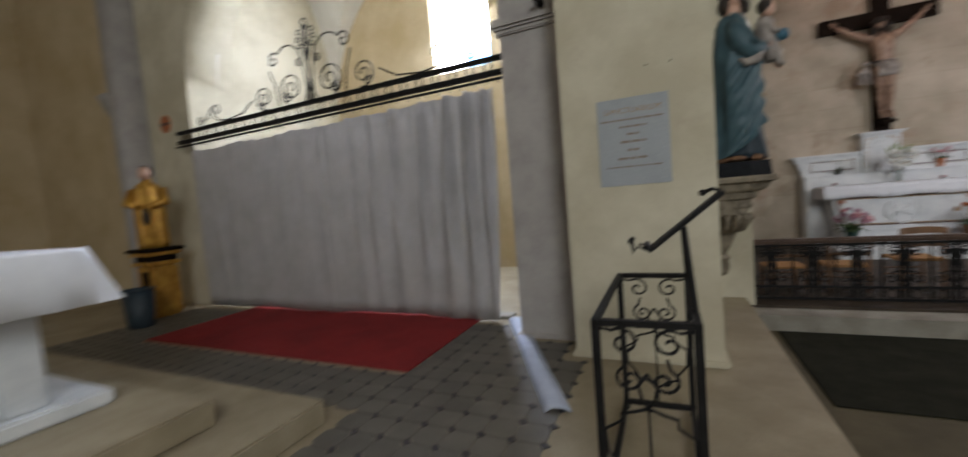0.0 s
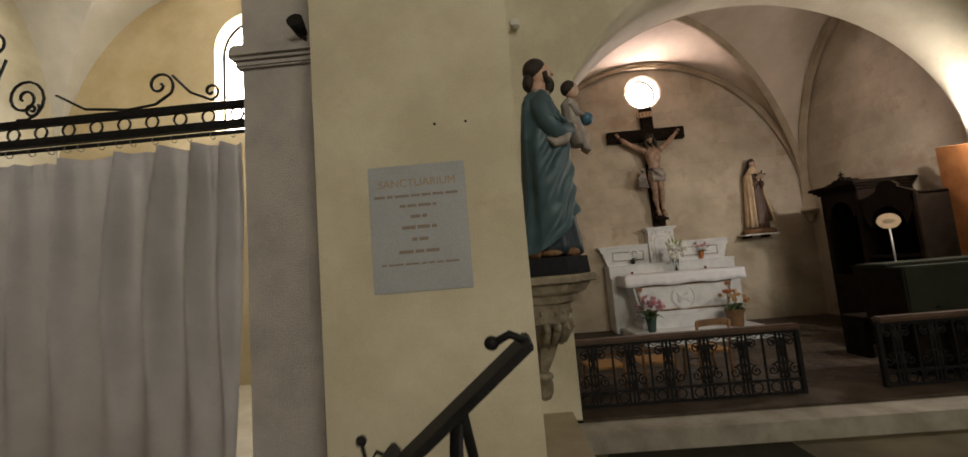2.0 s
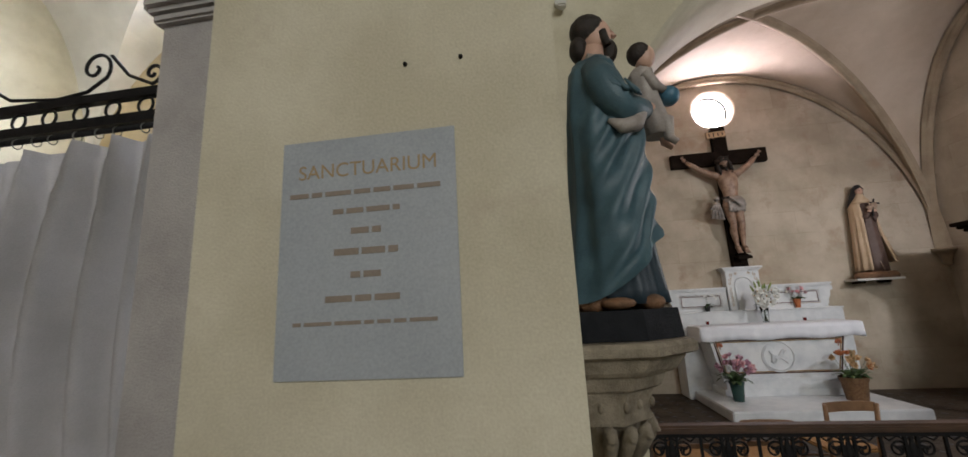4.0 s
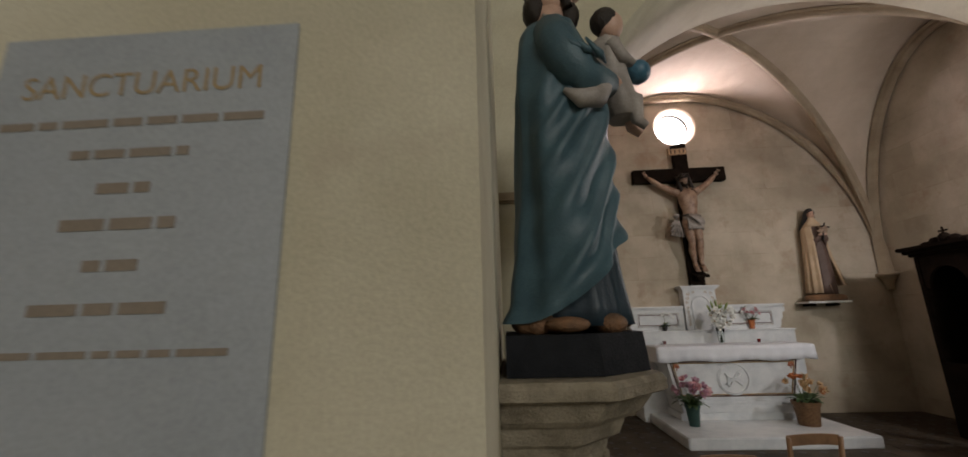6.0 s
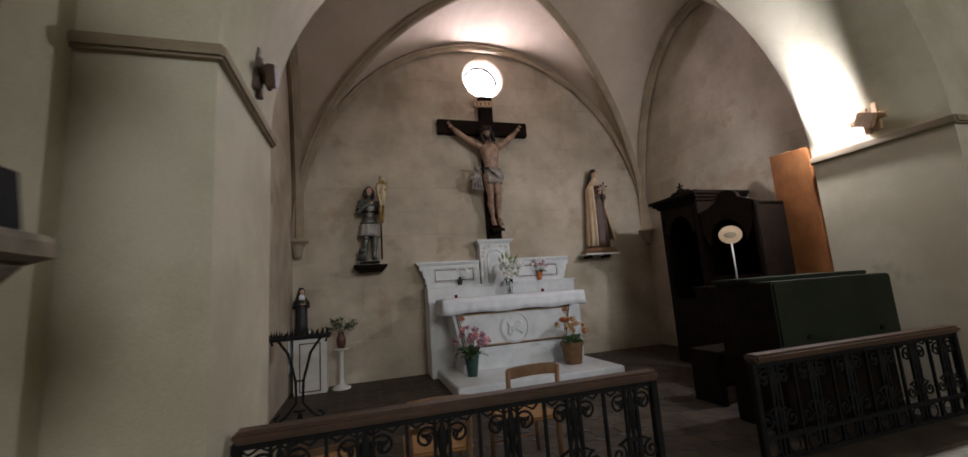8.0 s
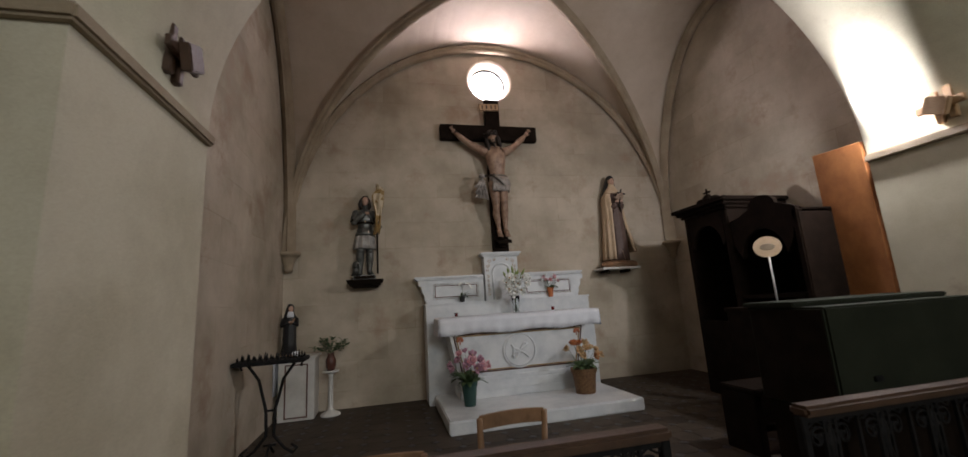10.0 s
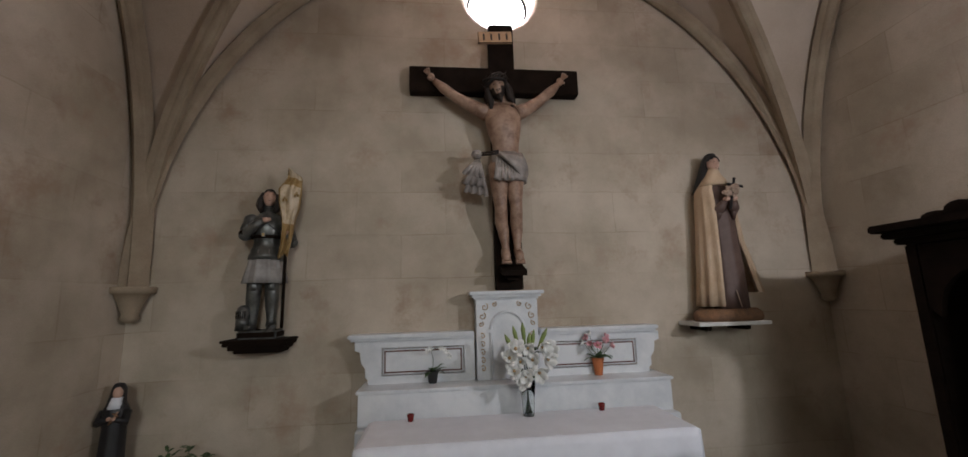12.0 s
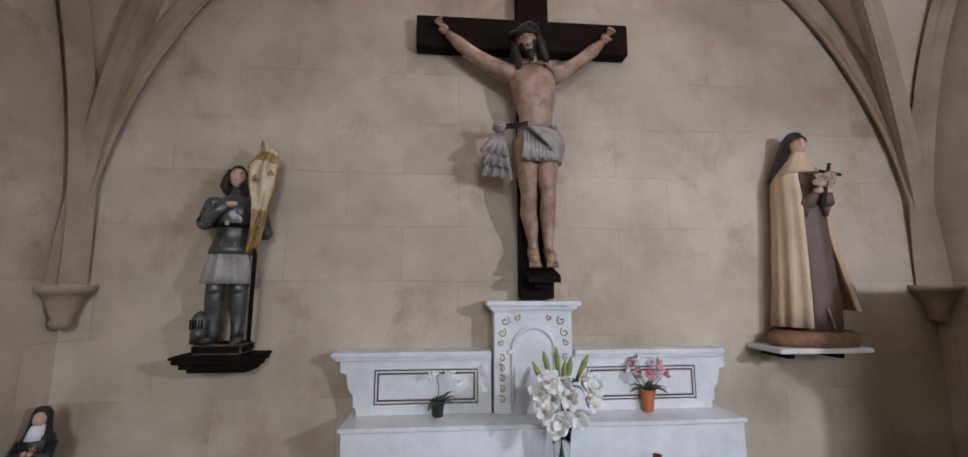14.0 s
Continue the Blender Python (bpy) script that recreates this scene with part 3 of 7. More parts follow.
def altar():
    e = empty("altar", 2.55, 9.2, -0.18, "white marble side altar with inlaid front and raised retable", "altar")
    inv = e.matrix_world.inverted()

    fore = Matrix.Translation((2.47 - 2.66 * 0.915, -0.50, -0.11 + 0.18 * 0.897)) @ Matrix.Diagonal((0.915, 1, 0.897, 1))

    def add(name, bm, m, parent=e, label=""):
        if name in ("plinth_course", "front_block", "mensa", "inlay_leaf", "medallion") or (name == "inlay_frame" and min(v.co.z for v in bm.verts) < 0.9):
            bm.transform(fore)
        bm.transform(inv)
        return part(name, bm, m, parent, label)
    # body: tapering front block and the wider block behind
    bm = bmesh.new()
    for a, b, z0, z1 in ((1.80, 3.44, -0.18, -0.08), (1.83, 3.41, -0.08, 0.03), (1.80, 3.44, 0.03, 0.08)):
        t = bmesh.new()
        bevel_box(t, a, b, 9.05, 9.515, z0, z1, 0.008)
        add("plinth_course", t, MARBLE)
    vs = box(bm, 1.80, 3.44, 9.08, 9.515, 0.08, 0.74)
    for v in vs[4:]:
        v.co.x += -0.13 if v.co.x < 2.5 else 0.13
        v.co.y += -0.02 if v.co.y < 9.2 else 0
    add("front_block", bm, MARBLE)
    bm = bmesh.new()
    bevel_box(bm, 1.37, 3.66, 9.02, BACK - 0.003, AISLE, 0.75, 0.008)
    add("body", bm, MARBLE)
    bm = bmesh.new()
    bevel_box(bm, 1.62, 3.68, 9.04, 9.515, 0.74, 0.835, 0.012)
    add("mensa", bm, MARBLE)
    # inlaid frame on the slanting front
    fr = bmesh.new()
    for z0, z1, a in ((0.14, 0.62, 0.05),):
        pts = [(1.80 + a - 0.13 * (z - 0.08) / 0.66, z) for z in (z0, z1)]
        (xa, _), (xb, _) = pts
        for p, q in (((xa, z0), (5.24 - xa, z0)), ((5.24 - xa, z0), (5.24 - xb, z1)), ((5.24 - xb, z1), (xb, z1)), ((xb, z1), (xa, z0))):
            yf = lambda z: 9.074 - 0.02 * (z - 0.08) / 0.66
            tube(fr, [(p[0], yf(p[1]), p[1]), (q[0], yf(q[1]), q[1])], 0.008, 4)
    fr2 = fr.copy()
    add("inlay_frame", fr, INLAY, label="maroon inlaid frame line")
    for v in fr2.verts:
        v.co.x = 2.62 + (v.co.x - 2.62) * 0.965
        v.co.z = 0.38 + (v.co.z - 0.38) * 0.92
    add("inlay_frame", fr2, GILTLINE, label="gilt inlaid frame line")
    for sx in (-1, 1):
        for k in range(5):
            a = math.pi / 2 + (k - 2) * 0.75
            bm = bmesh.new()
            ball(bm, (2.62 + sx * 0.80 + 0.028 * math.cos(a), 9.06, 0.55 + 0.028 * math.sin(a)), (0.022, 0.006, 0.022), seg=8)
            if k == 0:
                tube(bm, [(2.62 + sx * 0.80, 9.06, 0.55), (2.62 + sx * 0.80 - sx * 0.01, 9.06, 0.50)], 0.006, 5)
            add("inlay_leaf", bm, REDLEAF, label="red-brown inlaid vine leaf")
    # medallion with entwined letters in relief
    bm = bmesh.new()
    tube(bm, [(2.60 + 0.215 * math.cos(a), 9.066, 0.37 + 0.215 * math.sin(a)) for a in (2 * math.pi * i / 40 for i in range(40))], 0.011, 6, closed=True)
    t = bmesh.new()
    rings(t, [(0, 0, 0, 0.205, 0.205), (0.012, 0, 0, 0.195, 0.195)], 40)
    join(bm, t, Matrix.Translation((2.60, 9.072, 0.37)) @ pose(0, 0, 0, 90))
    tube(bm, [(2.60 + 0.09 * math.cos(a) * (1 if i < 24 else -1), 9.055, 0.37 + 0.055 * math.sin(2 * a) + 0.05 * math.cos(a)) for i, a in ((k, 2 * math.pi * k / 30) for k in range(30))], 0.014, 6)
    tube(bm, [(2.49, 9.056, 0.30), (2.54, 9.056, 0.35), (2.66, 9.056, 0.40), (2.71, 9.056, 0.46)], 0.014, 6)
    tube(bm, [(2.49, 9.056, 0.45), (2.53, 9.056, 0.39), (2.66, 9.056, 0.33), (2.71, 9.056, 0.28)], 0.014, 6)
    add("medallion", bm, MARBLE)
    # gradine and retable
    bm = bmesh.new()
    bevel_box(bm, 1.37, 3.65, 9.10, BACK - 0.004, 0.75, 0.965, 0.006)
    bevel_box(bm, 1.355, 3.665, 9.085, BACK - 0.005, 0.965, 0.987, 0.006)
    add("gradine", bm, MARBLE)
    for sx, (xa, xb) in ((-1, (1.40, 2.20)), (1, (2.71, 3.60))):
        bm = bmesh.new()
        outer = xa if sx < 0 else xb
        prof = [(0.0, 0.987), (0.0, 1.02), (0.02, 1.04), (0.02, 1.10), (0.05, 1.14), (0.06, 1.20), (0.06, 1.22), (0.10, 1.235), (0.10, 1.30)]
        pts = [(outer + sx * o, z) for o, z in prof] + [((xb if sx < 0 else xa), 1.30), ((xb if sx < 0 else xa), 0.987)]
        prism(bm, [(x, z) for x, z in pts], Matrix.Translation((0, BACK - 0.006, 0)) @ pose(0, 0, 0, 90), BACK - 9.32)
        p = add("retable_panel", bm, MARBLE)
        bm = bmesh.new()
        x0, x1 = (1.27, 2.20) if sx < 0 else (2.71, 3.67)
        bevel_box(bm, x0, x1, 9.29, BACK - 0.007, 1.30, 1.318, 0.004)
        bevel_box(bm, x0 - (0.02 if sx < 0 else 0), x1 + (0.02 if sx > 0 else 0), 9.275, BACK - 0.008, 1.318, 1.35, 0.008)
        add("cornice", bm, MARBLE)
        a, b = (1.50, 2.12) if sx < 0 else (2.80, 3.50)
        bm = bmesh.new()
        frame_bars(bm, a, b, 1.045, 1.245, 9.318, 0.008)
        add("inlay_frame", bm, GILTLINE, label="gilt inlaid frame line")
        bm = bmesh.new()
        frame_bars(bm, a + 0.018, b - 0.018, 1.063, 1.227, 9.317, 0.011)
        add("inlay_frame", bm, INLAY, label="maroon inlaid frame line")
    # tabernacle
    bm = bmesh.new()
    bevel_box(bm, 2.215, 2.70, 9.275, BACK - 0.009, 0.988, 1.585, 0.005)
    t = add("tabernacle", bm, MARBLE)
    bm = bmesh.new()
    for k, (g, z0, z1) in enumerate(((0.012, 1.585, 1.60), (0.03, 1.60, 1.622), (0.05, 1.622, 1.65))):
        bevel_box(bm, 2.215 - g, 2.70 + g, 9.275 - g, BACK - 0.010, z0, z1, 0.005)
    add("tabernacle_cornice", bm, MARBLE)
    bm = bmesh.new()
    w, zc = 0.13, 1.36
    arc = [(2.457 - w, 1.0)] + [(2.457 - w * math.cos(math.pi * i / 18), zc + w * math.sin(math.pi * i / 18)) for i in range(19)] + [(2.457 + w, 1.0)]
    tube(bm, [(x, 9.272, z) for x, z in arc], 0.014, 6)
    box(bm, 2.457 - w - 0.03, 2.457 - w + 0.012, 9.26, 9.274, 1.335, 1.36), box(bm, 2.457 + w - 0.012, 2.457 + w + 0.03, 9.26, 9.274, 1.335, 1.36)
    add("niche_arch", bm, MARBLE)
    for sx in (-1, 1):
        for z in (1.07, 1.13, 1.19, 1.25, 1.31):
            bm = bmesh.new()
            tube(bm, [(2.457 + sx * 0.195 + x * 0.8 * sx, 9.272, zz) for x, _, zz in spiral(0, z, 0.026, 1.1, 0.8, 1, n=12)], 0.0035, 4)
            add("scroll_inlay", bm, GILTLINE)
        for x, z, r in ((0.195, 1.46, 0.03), (0.175, 1.53, 0.03), (0.10, 1.55, 0.022), (0.205, 1.40, 0.022)):
            bm = bmesh.new()
            tube(bm, [(2.457 + sx * xx, 9.272, zz) for xx, _, zz in spiral(x, z, r, 1.2, 2.0, 1, n=12)], 0.0035, 4)
            add("scroll_inlay", bm, GILTLINE, label="grey-gold incised scrollwork")
    return e


def altar_cloth():
    """A linen cloth over the mensa with a wavy drop and a lace hem."""
    bm = bmesh.new()
    x0, x1, yb, yf, zt = 1.465, 3.475, 9.015, 8.52, 0.807
    n = 90
    drop = lambda x: 0.185 + 0.012 * math.sin(x * 9)
    rows, top = [], []
    for i in range(n + 1):
        f = i / n
        x = x0 + (x1 - x0) * f
        wv = 0.008 * math.sin(x * 40) + 0.005 * math.sin(x * 23)
        edge = min(f, 1 - f) * (x1 - x0)
        sag = 0.012 * max(0, 1 - edge / 0.03) ** 2
        top.append([bm.verts.new(p) for p in ((x, yb, zt - sag), (x, yf, zt - sag))])
        rows.append([bm.verts.new(p) for p in ((x, yf - 0.001, zt - 0.001 - sag), (x, yf - 0.004 + wv * 0.2, zt - drop(x) * 0.3 - sag), (x, yf - 0.007 + wv * 0.5, zt - drop(x) * 0.65 - sag), (x, yf - 0.010 + wv, zt - drop(x) - (0.012 if i % 2 else 0.0)))])
    for p, q in zip(top, top[1:]):
        bm.faces.new((p[0], q[0], q[1], p[1]))
    for p, q in zip(rows, rows[1:]):
        for k in range(3):
            bm.faces.new((p[k], q[k], q[k + 1], p[k + 1])).smooth = True
    for row, sx in ((top[0], -1), (top[-1], 1)):
        low = [bm.verts.new((v.co.x + sx * 0.012, v.co.y, zt - 0.2)) for v in row]
        bm.faces.new((row[0], row[1], low[1], low[0]))
    ob = made("altar_cloth", bm, LINEN)
    m = ob.modifiers.new("thick", "SOLIDIFY")
    m.thickness, m.offset = 0.004, 1
    return tagged(ob, "white linen altar cloth with a scalloped lace hem", "cloth")


def head(bm, c, r, skin, hair, hairline=0.3, beard=None, swell=1.10):
    """A head seen from -y: brow, nose, lips and chin on one shell, hair on a second, a beard on a third."""
    def shell(k, test, mi):
        t = bmesh.new()
        bmesh.ops.create_uvsphere(t, u_segments=26, v_segments=20, radius=1)
        for v in t.verts:
            x, y, z = v.co
            if z < 0:
                v.co.x *= 1 + 0.30 * z
                v.co.y *= 1 + 0.10 * z
            if y < 0 and k == 1:
                g = lambda a, b, p, q: math.exp(-((abs(x) - a) / p) ** 2 - ((z - b) / q) ** 2)
                v.co.y -= 0.24 * g(0, -0.14, 0.13, 0.16) + 0.10 * g(0, 0.08, 0.10, 0.2) + 0.09 * g(0, -0.48, 0.2, 0.07) + 0.09 * g(0, -0.78, 0.25, 0.14) + 0.05 * g(0.3, 0.24, 0.2, 0.07)
                v.co.y += 0.12 * g(0.34, 0.07, 0.17, 0.10)
            if k != 1:
                v.co *= k * (1 + 0.02 * math.sin(9 * x + 7 * z))
        bmesh.ops.delete(t, geom=[f for f in t.faces if not test(f.calc_center_median().normalized())], context="FACES")
        for f in t.faces:
            f.material_index, f.smooth = mi, True
        join(bm, t, Matrix.Translation(c) @ Matrix.Diagonal((*r, 1)))
    shell(1, lambda p: True, skin)
    for sx in (-1, 1):
        ball(bm, (c[0] + sx * 0.33 * r[0], c[1] - 0.86 * r[1], c[2] + 0.07 * r[2]), (0.14 * r[0], 0.05 * r[1], 0.045 * r[2]), hair, 8)
        ball(bm, (c[0] + sx * 0.34 * r[0], c[1] - 0.89 * r[1], c[2] + 0.26 * r[2]), (0.20 * r[0], 0.05 * r[1], 0.03 * r[2]), hair, 8)
    ball(bm, (c[0], c[1] - 0.91 * r[1], c[2] - 0.47 * r[2]), (0.18 * r[0], 0.07 * r[1], 0.022 * r[2]), hair, 8)
    shell(swell, lambda p: p.y > hairline - 0.55 - 0.45 * max(0, p.z) or p.z > 0.62 - 0.3 * abs(p.x), hair)
    if beard is not None:
        shell(1.06, lambda p: p.y < 0.1 and (p.z < -0.62 or (abs(p.x) > 0.42 and p.z < -0.2) or (abs(p.x) < 0.26 and -0.42 < p.z < -0.32)), beard)
        tube(bm, [(c[0], c[1] - 0.72 * r[1], c[2] - 0.8 * r[2]), (c[0], c[1] - 0.78 * r[1], c[2] - 1.32 * r[2])], [0.42 * r[0], 0.16 * r[0]], 8, beard)


def crucifix():
    """A large dark cross that carries a painted figure."""
    e = empty("crucifix", 2.44, 9.4, 1.651, "large dark wooden crucifix with a painted carved figure above the altar", "crucifix")
    inv = Matrix.Diagonal((1.03, 1, 1.04, 1)) @ e.matrix_world.inverted()
    e.matrix_world = pose(2.50, 9.4, 1.66)
    bm = bmesh.new()
    bevel_box(bm, 2.335, 2.55, 9.345, BACK - 0.003, 1.651, 3.93, 0.006, 0)
    bevel_box(bm, 1.657, 3.107, 9.343, BACK - 0.004, 3.29, 3.513, 0.006, 0)
    bevel_box(bm, 2.40, 2.50, 9.25, 9.35, 1.72, 1.79, 0.01, 0)
    vs = box(bm, 2.36, 2.55, 9.18, 9.35, 1.80, 1.84, 0)
    for v in vs:
        if v.co.y < 9.2:
            v.co.z -= 0.05
    bm.transform(inv)
    part("cross", bm, DARKWOOD, e)
    bm = bmesh.new()
    t = bmesh.new()
    bevel_box(t, -0.15, 0.15, -0.012, 0.012, -0.055, 0.055, 0.006, 4)
    for k, x in enumerate((-0.1, -0.035, 0.035, 0.1)):
        box(t, x - 0.008, x + 0.008, -0.015, 0.0, -0.03, 0.03, 2)
    join(bm, t, Matrix.Translation((2.39, 9.332, 3.79)) @ pose(0, 0, 0, 0, -3))
    bm.transform(inv)
    part("title_plaque", bm, [DARKWOOD, SKIN, HAIR, GREYCLOTH, PALEWOOD], e, "pale wooden title plaque")
    bm = bmesh.new()
    y = 9.24
    # legs
    for sx, knee, ank, toe in ((-1, 2.365, 2.405, 2.40), (1, 2.485, 2.50, 2.505)):
        tube(bm, [(2.43 + sx * 0.06, y + 0.02, 2.62), (2.43 + sx * 0.062, y, 2.46), (knee, y - 0.05, 2.31), (knee + 0.005, y - 0.045, 2.27), (knee + 0.01, y + 0.01, 2.16), ((knee + ank) / 2 + 0.006, y + 0.02, 2.10), (ank, y + 0.035, 1.98), (ank, y + 0.02, 1.935)], [0.082, 0.072, 0.052, 0.049, 0.051, 0.046, 0.029, 0.032], 12, 1)
        tube(bm, [(ank, y + 0.045, 1.95), (toe, y - 0.01, 1.905), (toe, y - 0.035, 1.855)], [0.034, 0.036, 0.03], 10, 1)
        for k in range(5):
            tube(bm, [(toe - 0.028 + k * 0.014, y - 0.045, 1.868), (toe - 0.03 + k * 0.015, y - 0.055, 1.838)], 0.0085, 6, 1)
    # trunk
    rings(bm, [(2.55, 2.43, y + 0.03, 0.135, 0.09), (2.64, 2.43, y + 0.03, 0.125, 0.085), (2.73, 2.435, y + 0.03, 0.105, 0.07), (2.80, 2.435, y + 0.025, 0.11, 0.075), (2.90, 2.425, y + 0.015, 0.135, 0.095), (3.00, 2.42, y + 0.02, 0.15, 0.10), (3.07, 2.415, y + 0.03, 0.15, 0.09), (3.12, 2.41, y + 0.04, 0.12, 0.07), (3.16, 2.40, y + 0.04, 0.06, 0.05)], 22, 1)
    for sx in (-1, 1):
        tube(bm, [(2.41 + sx * 0.02, y - 0.03, 3.13), (2.41 + sx * 0.08, y - 0.03, 3.135), (2.41 + sx * 0.13, y + 0.01, 3.11)], [0.01, 0.016, 0.01], 6, 1)
    # arms
    for pts in (((2.30, y + 0.04, 3.07), (2.22, y + 0.05, 3.11), (2.12, y + 0.06, 3.17), (2.03, y + 0.06, 3.225), (1.94, y + 0.07, 3.30), (1.865, y + 0.075, 3.365)), ((2.53, y + 0.04, 3.07), (2.60, y + 0.05, 3.105), (2.69, y + 0.06, 3.16), (2.76, y + 0.06, 3.215), (2.85, y + 0.07, 3.295), (2.91, y + 0.075, 3.355))):
        tube(bm, pts, [0.068, 0.058, 0.05, 0.043, 0.043, 0.025], 12, 1)
        hx, hy_, hz = pts[-1]
        d = -1 if hx < 2.4 else 1
        ball(bm, (hx + d * 0.025, hy_ - 0.005, hz + 0.03), (0.032, 0.018, 0.036), 1, 10)
        for k in range(4):
            a = 0.5 + 0.28 * k
            tube(bm, [(hx + d * 0.035, hy_ - 0.01, hz + 0.045), (hx + d * (0.035 + 0.045 * math.cos(a)), hy_ - 0.02, hz + 0.045 + 0.045 * math.sin(a)), (hx + d * (0.03 + 0.058 * math.cos(a)), hy_ - 0.04, hz + 0.04 + 0.05 * math.sin(a))], 0.0085, 6, 1)
        tube(bm, [(hx + d * 0.02, hy_ - 0.01, hz + 0.02), (hx + d * 0.055, hy_ - 0.035, hz + 0.005)], 0.009, 6, 1)
    # head, hair, beard and thorns
    t = bmesh.new()
    tube(t, [(0.02, 0.045, -0.19), (0, 0.02, -0.06)], 0.048, 10, 1)
    head(t, (0, 0, 0), (0.068, 0.08, 0.105), 1, 2, 0.44, beard=2)
    for sx in (-1, 1):
        tube(t, [(sx * 0.062, -0.01, 0.04), (sx * 0.085, -0.012, -0.04), (sx * 0.078, -0.03, -0.11), (sx * 0.095, -0.045, -0.165)], [0.022, 0.03, 0.028, 0.01], 8, 2)
        tube(t, [(sx * 0.055, 0.04, 0.03), (sx * 0.095, 0.03, -0.05), (sx * 0.095, 0.01, -0.13), (sx * 0.075, 0.0, -0.19)], [0.022, 0.03, 0.026, 0.01], 8, 2)
    for k in range(4):
        tube(t, [((0.087 + 0.006 * math.sin(5 * a + k)) * math.cos(a), (0.09 + 0.006 * math.cos(4 * a + k)) * math.sin(a), 0.05 + 0.014 * math.sin(3 * a + 1.7 * k) + 0.012 * (k - 1.5)) for a in (2 * math.pi * i / 30 for i in range(30))], 0.0105, 5, 2, closed=True)
    rnd = random.Random(4)
    for k in range(34):
        a = rnd.uniform(0, 6.28)
        p = Vector((0.088 * math.cos(a), 0.09 * math.sin(a), 0.05 + rnd.uniform(-0.02, 0.03)))
        tube(t, [p, p * 1.0 + Vector((0.03 * math.cos(a + 0.6), 0.03 * math.sin(a + 0.6), rnd.uniform(-0.01, 0.025)))], [0.004, 0.0008], 4, 2)
    join(bm, t, Matrix.Translation((2.37, y - 0.035, 3.265)) @ pose(0, 0, 0, 12, -14, -10))
    # loincloth in slanting folds, tied with a cord, the end hanging free
    rings(bm, [(2.475, 2.475, y + 0.01, 0.115, 0.11), (2.53, 2.465, y + 0.01, 0.135, 0.118), (2.60, 2.455, y + 0.02, 0.138, 0.11), (2.67, 2.445, y + 0.025, 0.13, 0.097), (2.72, 2.44, y + 0.03, 0.12, 0.087)], 44, 3, 0.03, 11)
    for k in range(8):
        f = k / 7
        tube(bm, [(2.345 + 0.20 * f, y - 0.055 - 0.02 * f + 0.03 * f * f, 2.715 - 0.012 * f), (2.40 + 0.155 * f, y - 0.115 + 0.03 * f, 2.655 - 0.02 * f + 0.0 * k), (2.475 + 0.10 * f, y - 0.132 + 0.055 * f, 2.575 - 0.005 * f), (2.565 + 0.03 * f, y - 0.05 + 0.05 * f, 2.485 + 0.05 * f)], [0.010, 0.017, 0.017, 0.011], 7, 3)
    for k in range(7):
        xk = 2.335 + 0.022 * k
        tube(bm, [(xk + 0.01, y - 0.075 - 0.004 * k, 2.66 - 0.014 * k), (xk + 0.004, y - 0.105, 2.56 - 0.006 * k), (xk - 0.004 + 0.004 * k, y - 0.112 + 0.012 * (k % 2), 2.475 - 0.008 * (k % 2))], [0.007, 0.016, 0.021], 7, 3)
    for dz in (0.0, 0.018):
        tube(bm, [(2.22, y - 0.03, 2.69 + dz), (2.30, y - 0.065, 2.688 + dz), (2.36, y - 0.09, 2.692 + dz)], 0.008, 6, 2)
    ball(bm, (2.195, y - 0.02, 2.70), (0.046, 0.046, 0.036), 3, 14)
    for k in range(3):
        tube(bm, [(2.195 + (0.03 - 0.008 * k) * math.cos(a), y - 0.035 - 0.013 * k, 2.70 + (0.026 - 0.008 * k) * math.sin(a)) for a in (2 * math.pi * i / 12 for i in range(12))], 0.008, 6, 3, closed=True)
    for z0, z1, xa, xb, dy in ((2.665, 2.37, 2.10, 2.265, 0.0), (2.66, 2.43, 2.095, 2.25, -0.022), (2.655, 2.505, 2.085, 2.225, -0.04)):
        for k in range(7):
            f = k / 6
            xe = xa + (xb - xa) * f
            tube(bm, [(2.20 + 0.02 * (f - 0.5), y - 0.015, z0), ((2.20 + xe) / 2 + 0.004, y - 0.01 + dy, (z0 + z1) / 2 + 0.02), (xe, y + dy + 0.014 * (k % 2), z1 + 0.012 * (k % 2) + 0.03 * (1 - f))], [0.009, 0.015, 0.019], 6, 3)
    bm.transform(inv)
    part("figure", bm, [DARKWOOD, SKIN, HAIR, GREYCLOTH, PALEWOOD], e, "painted carved figure")


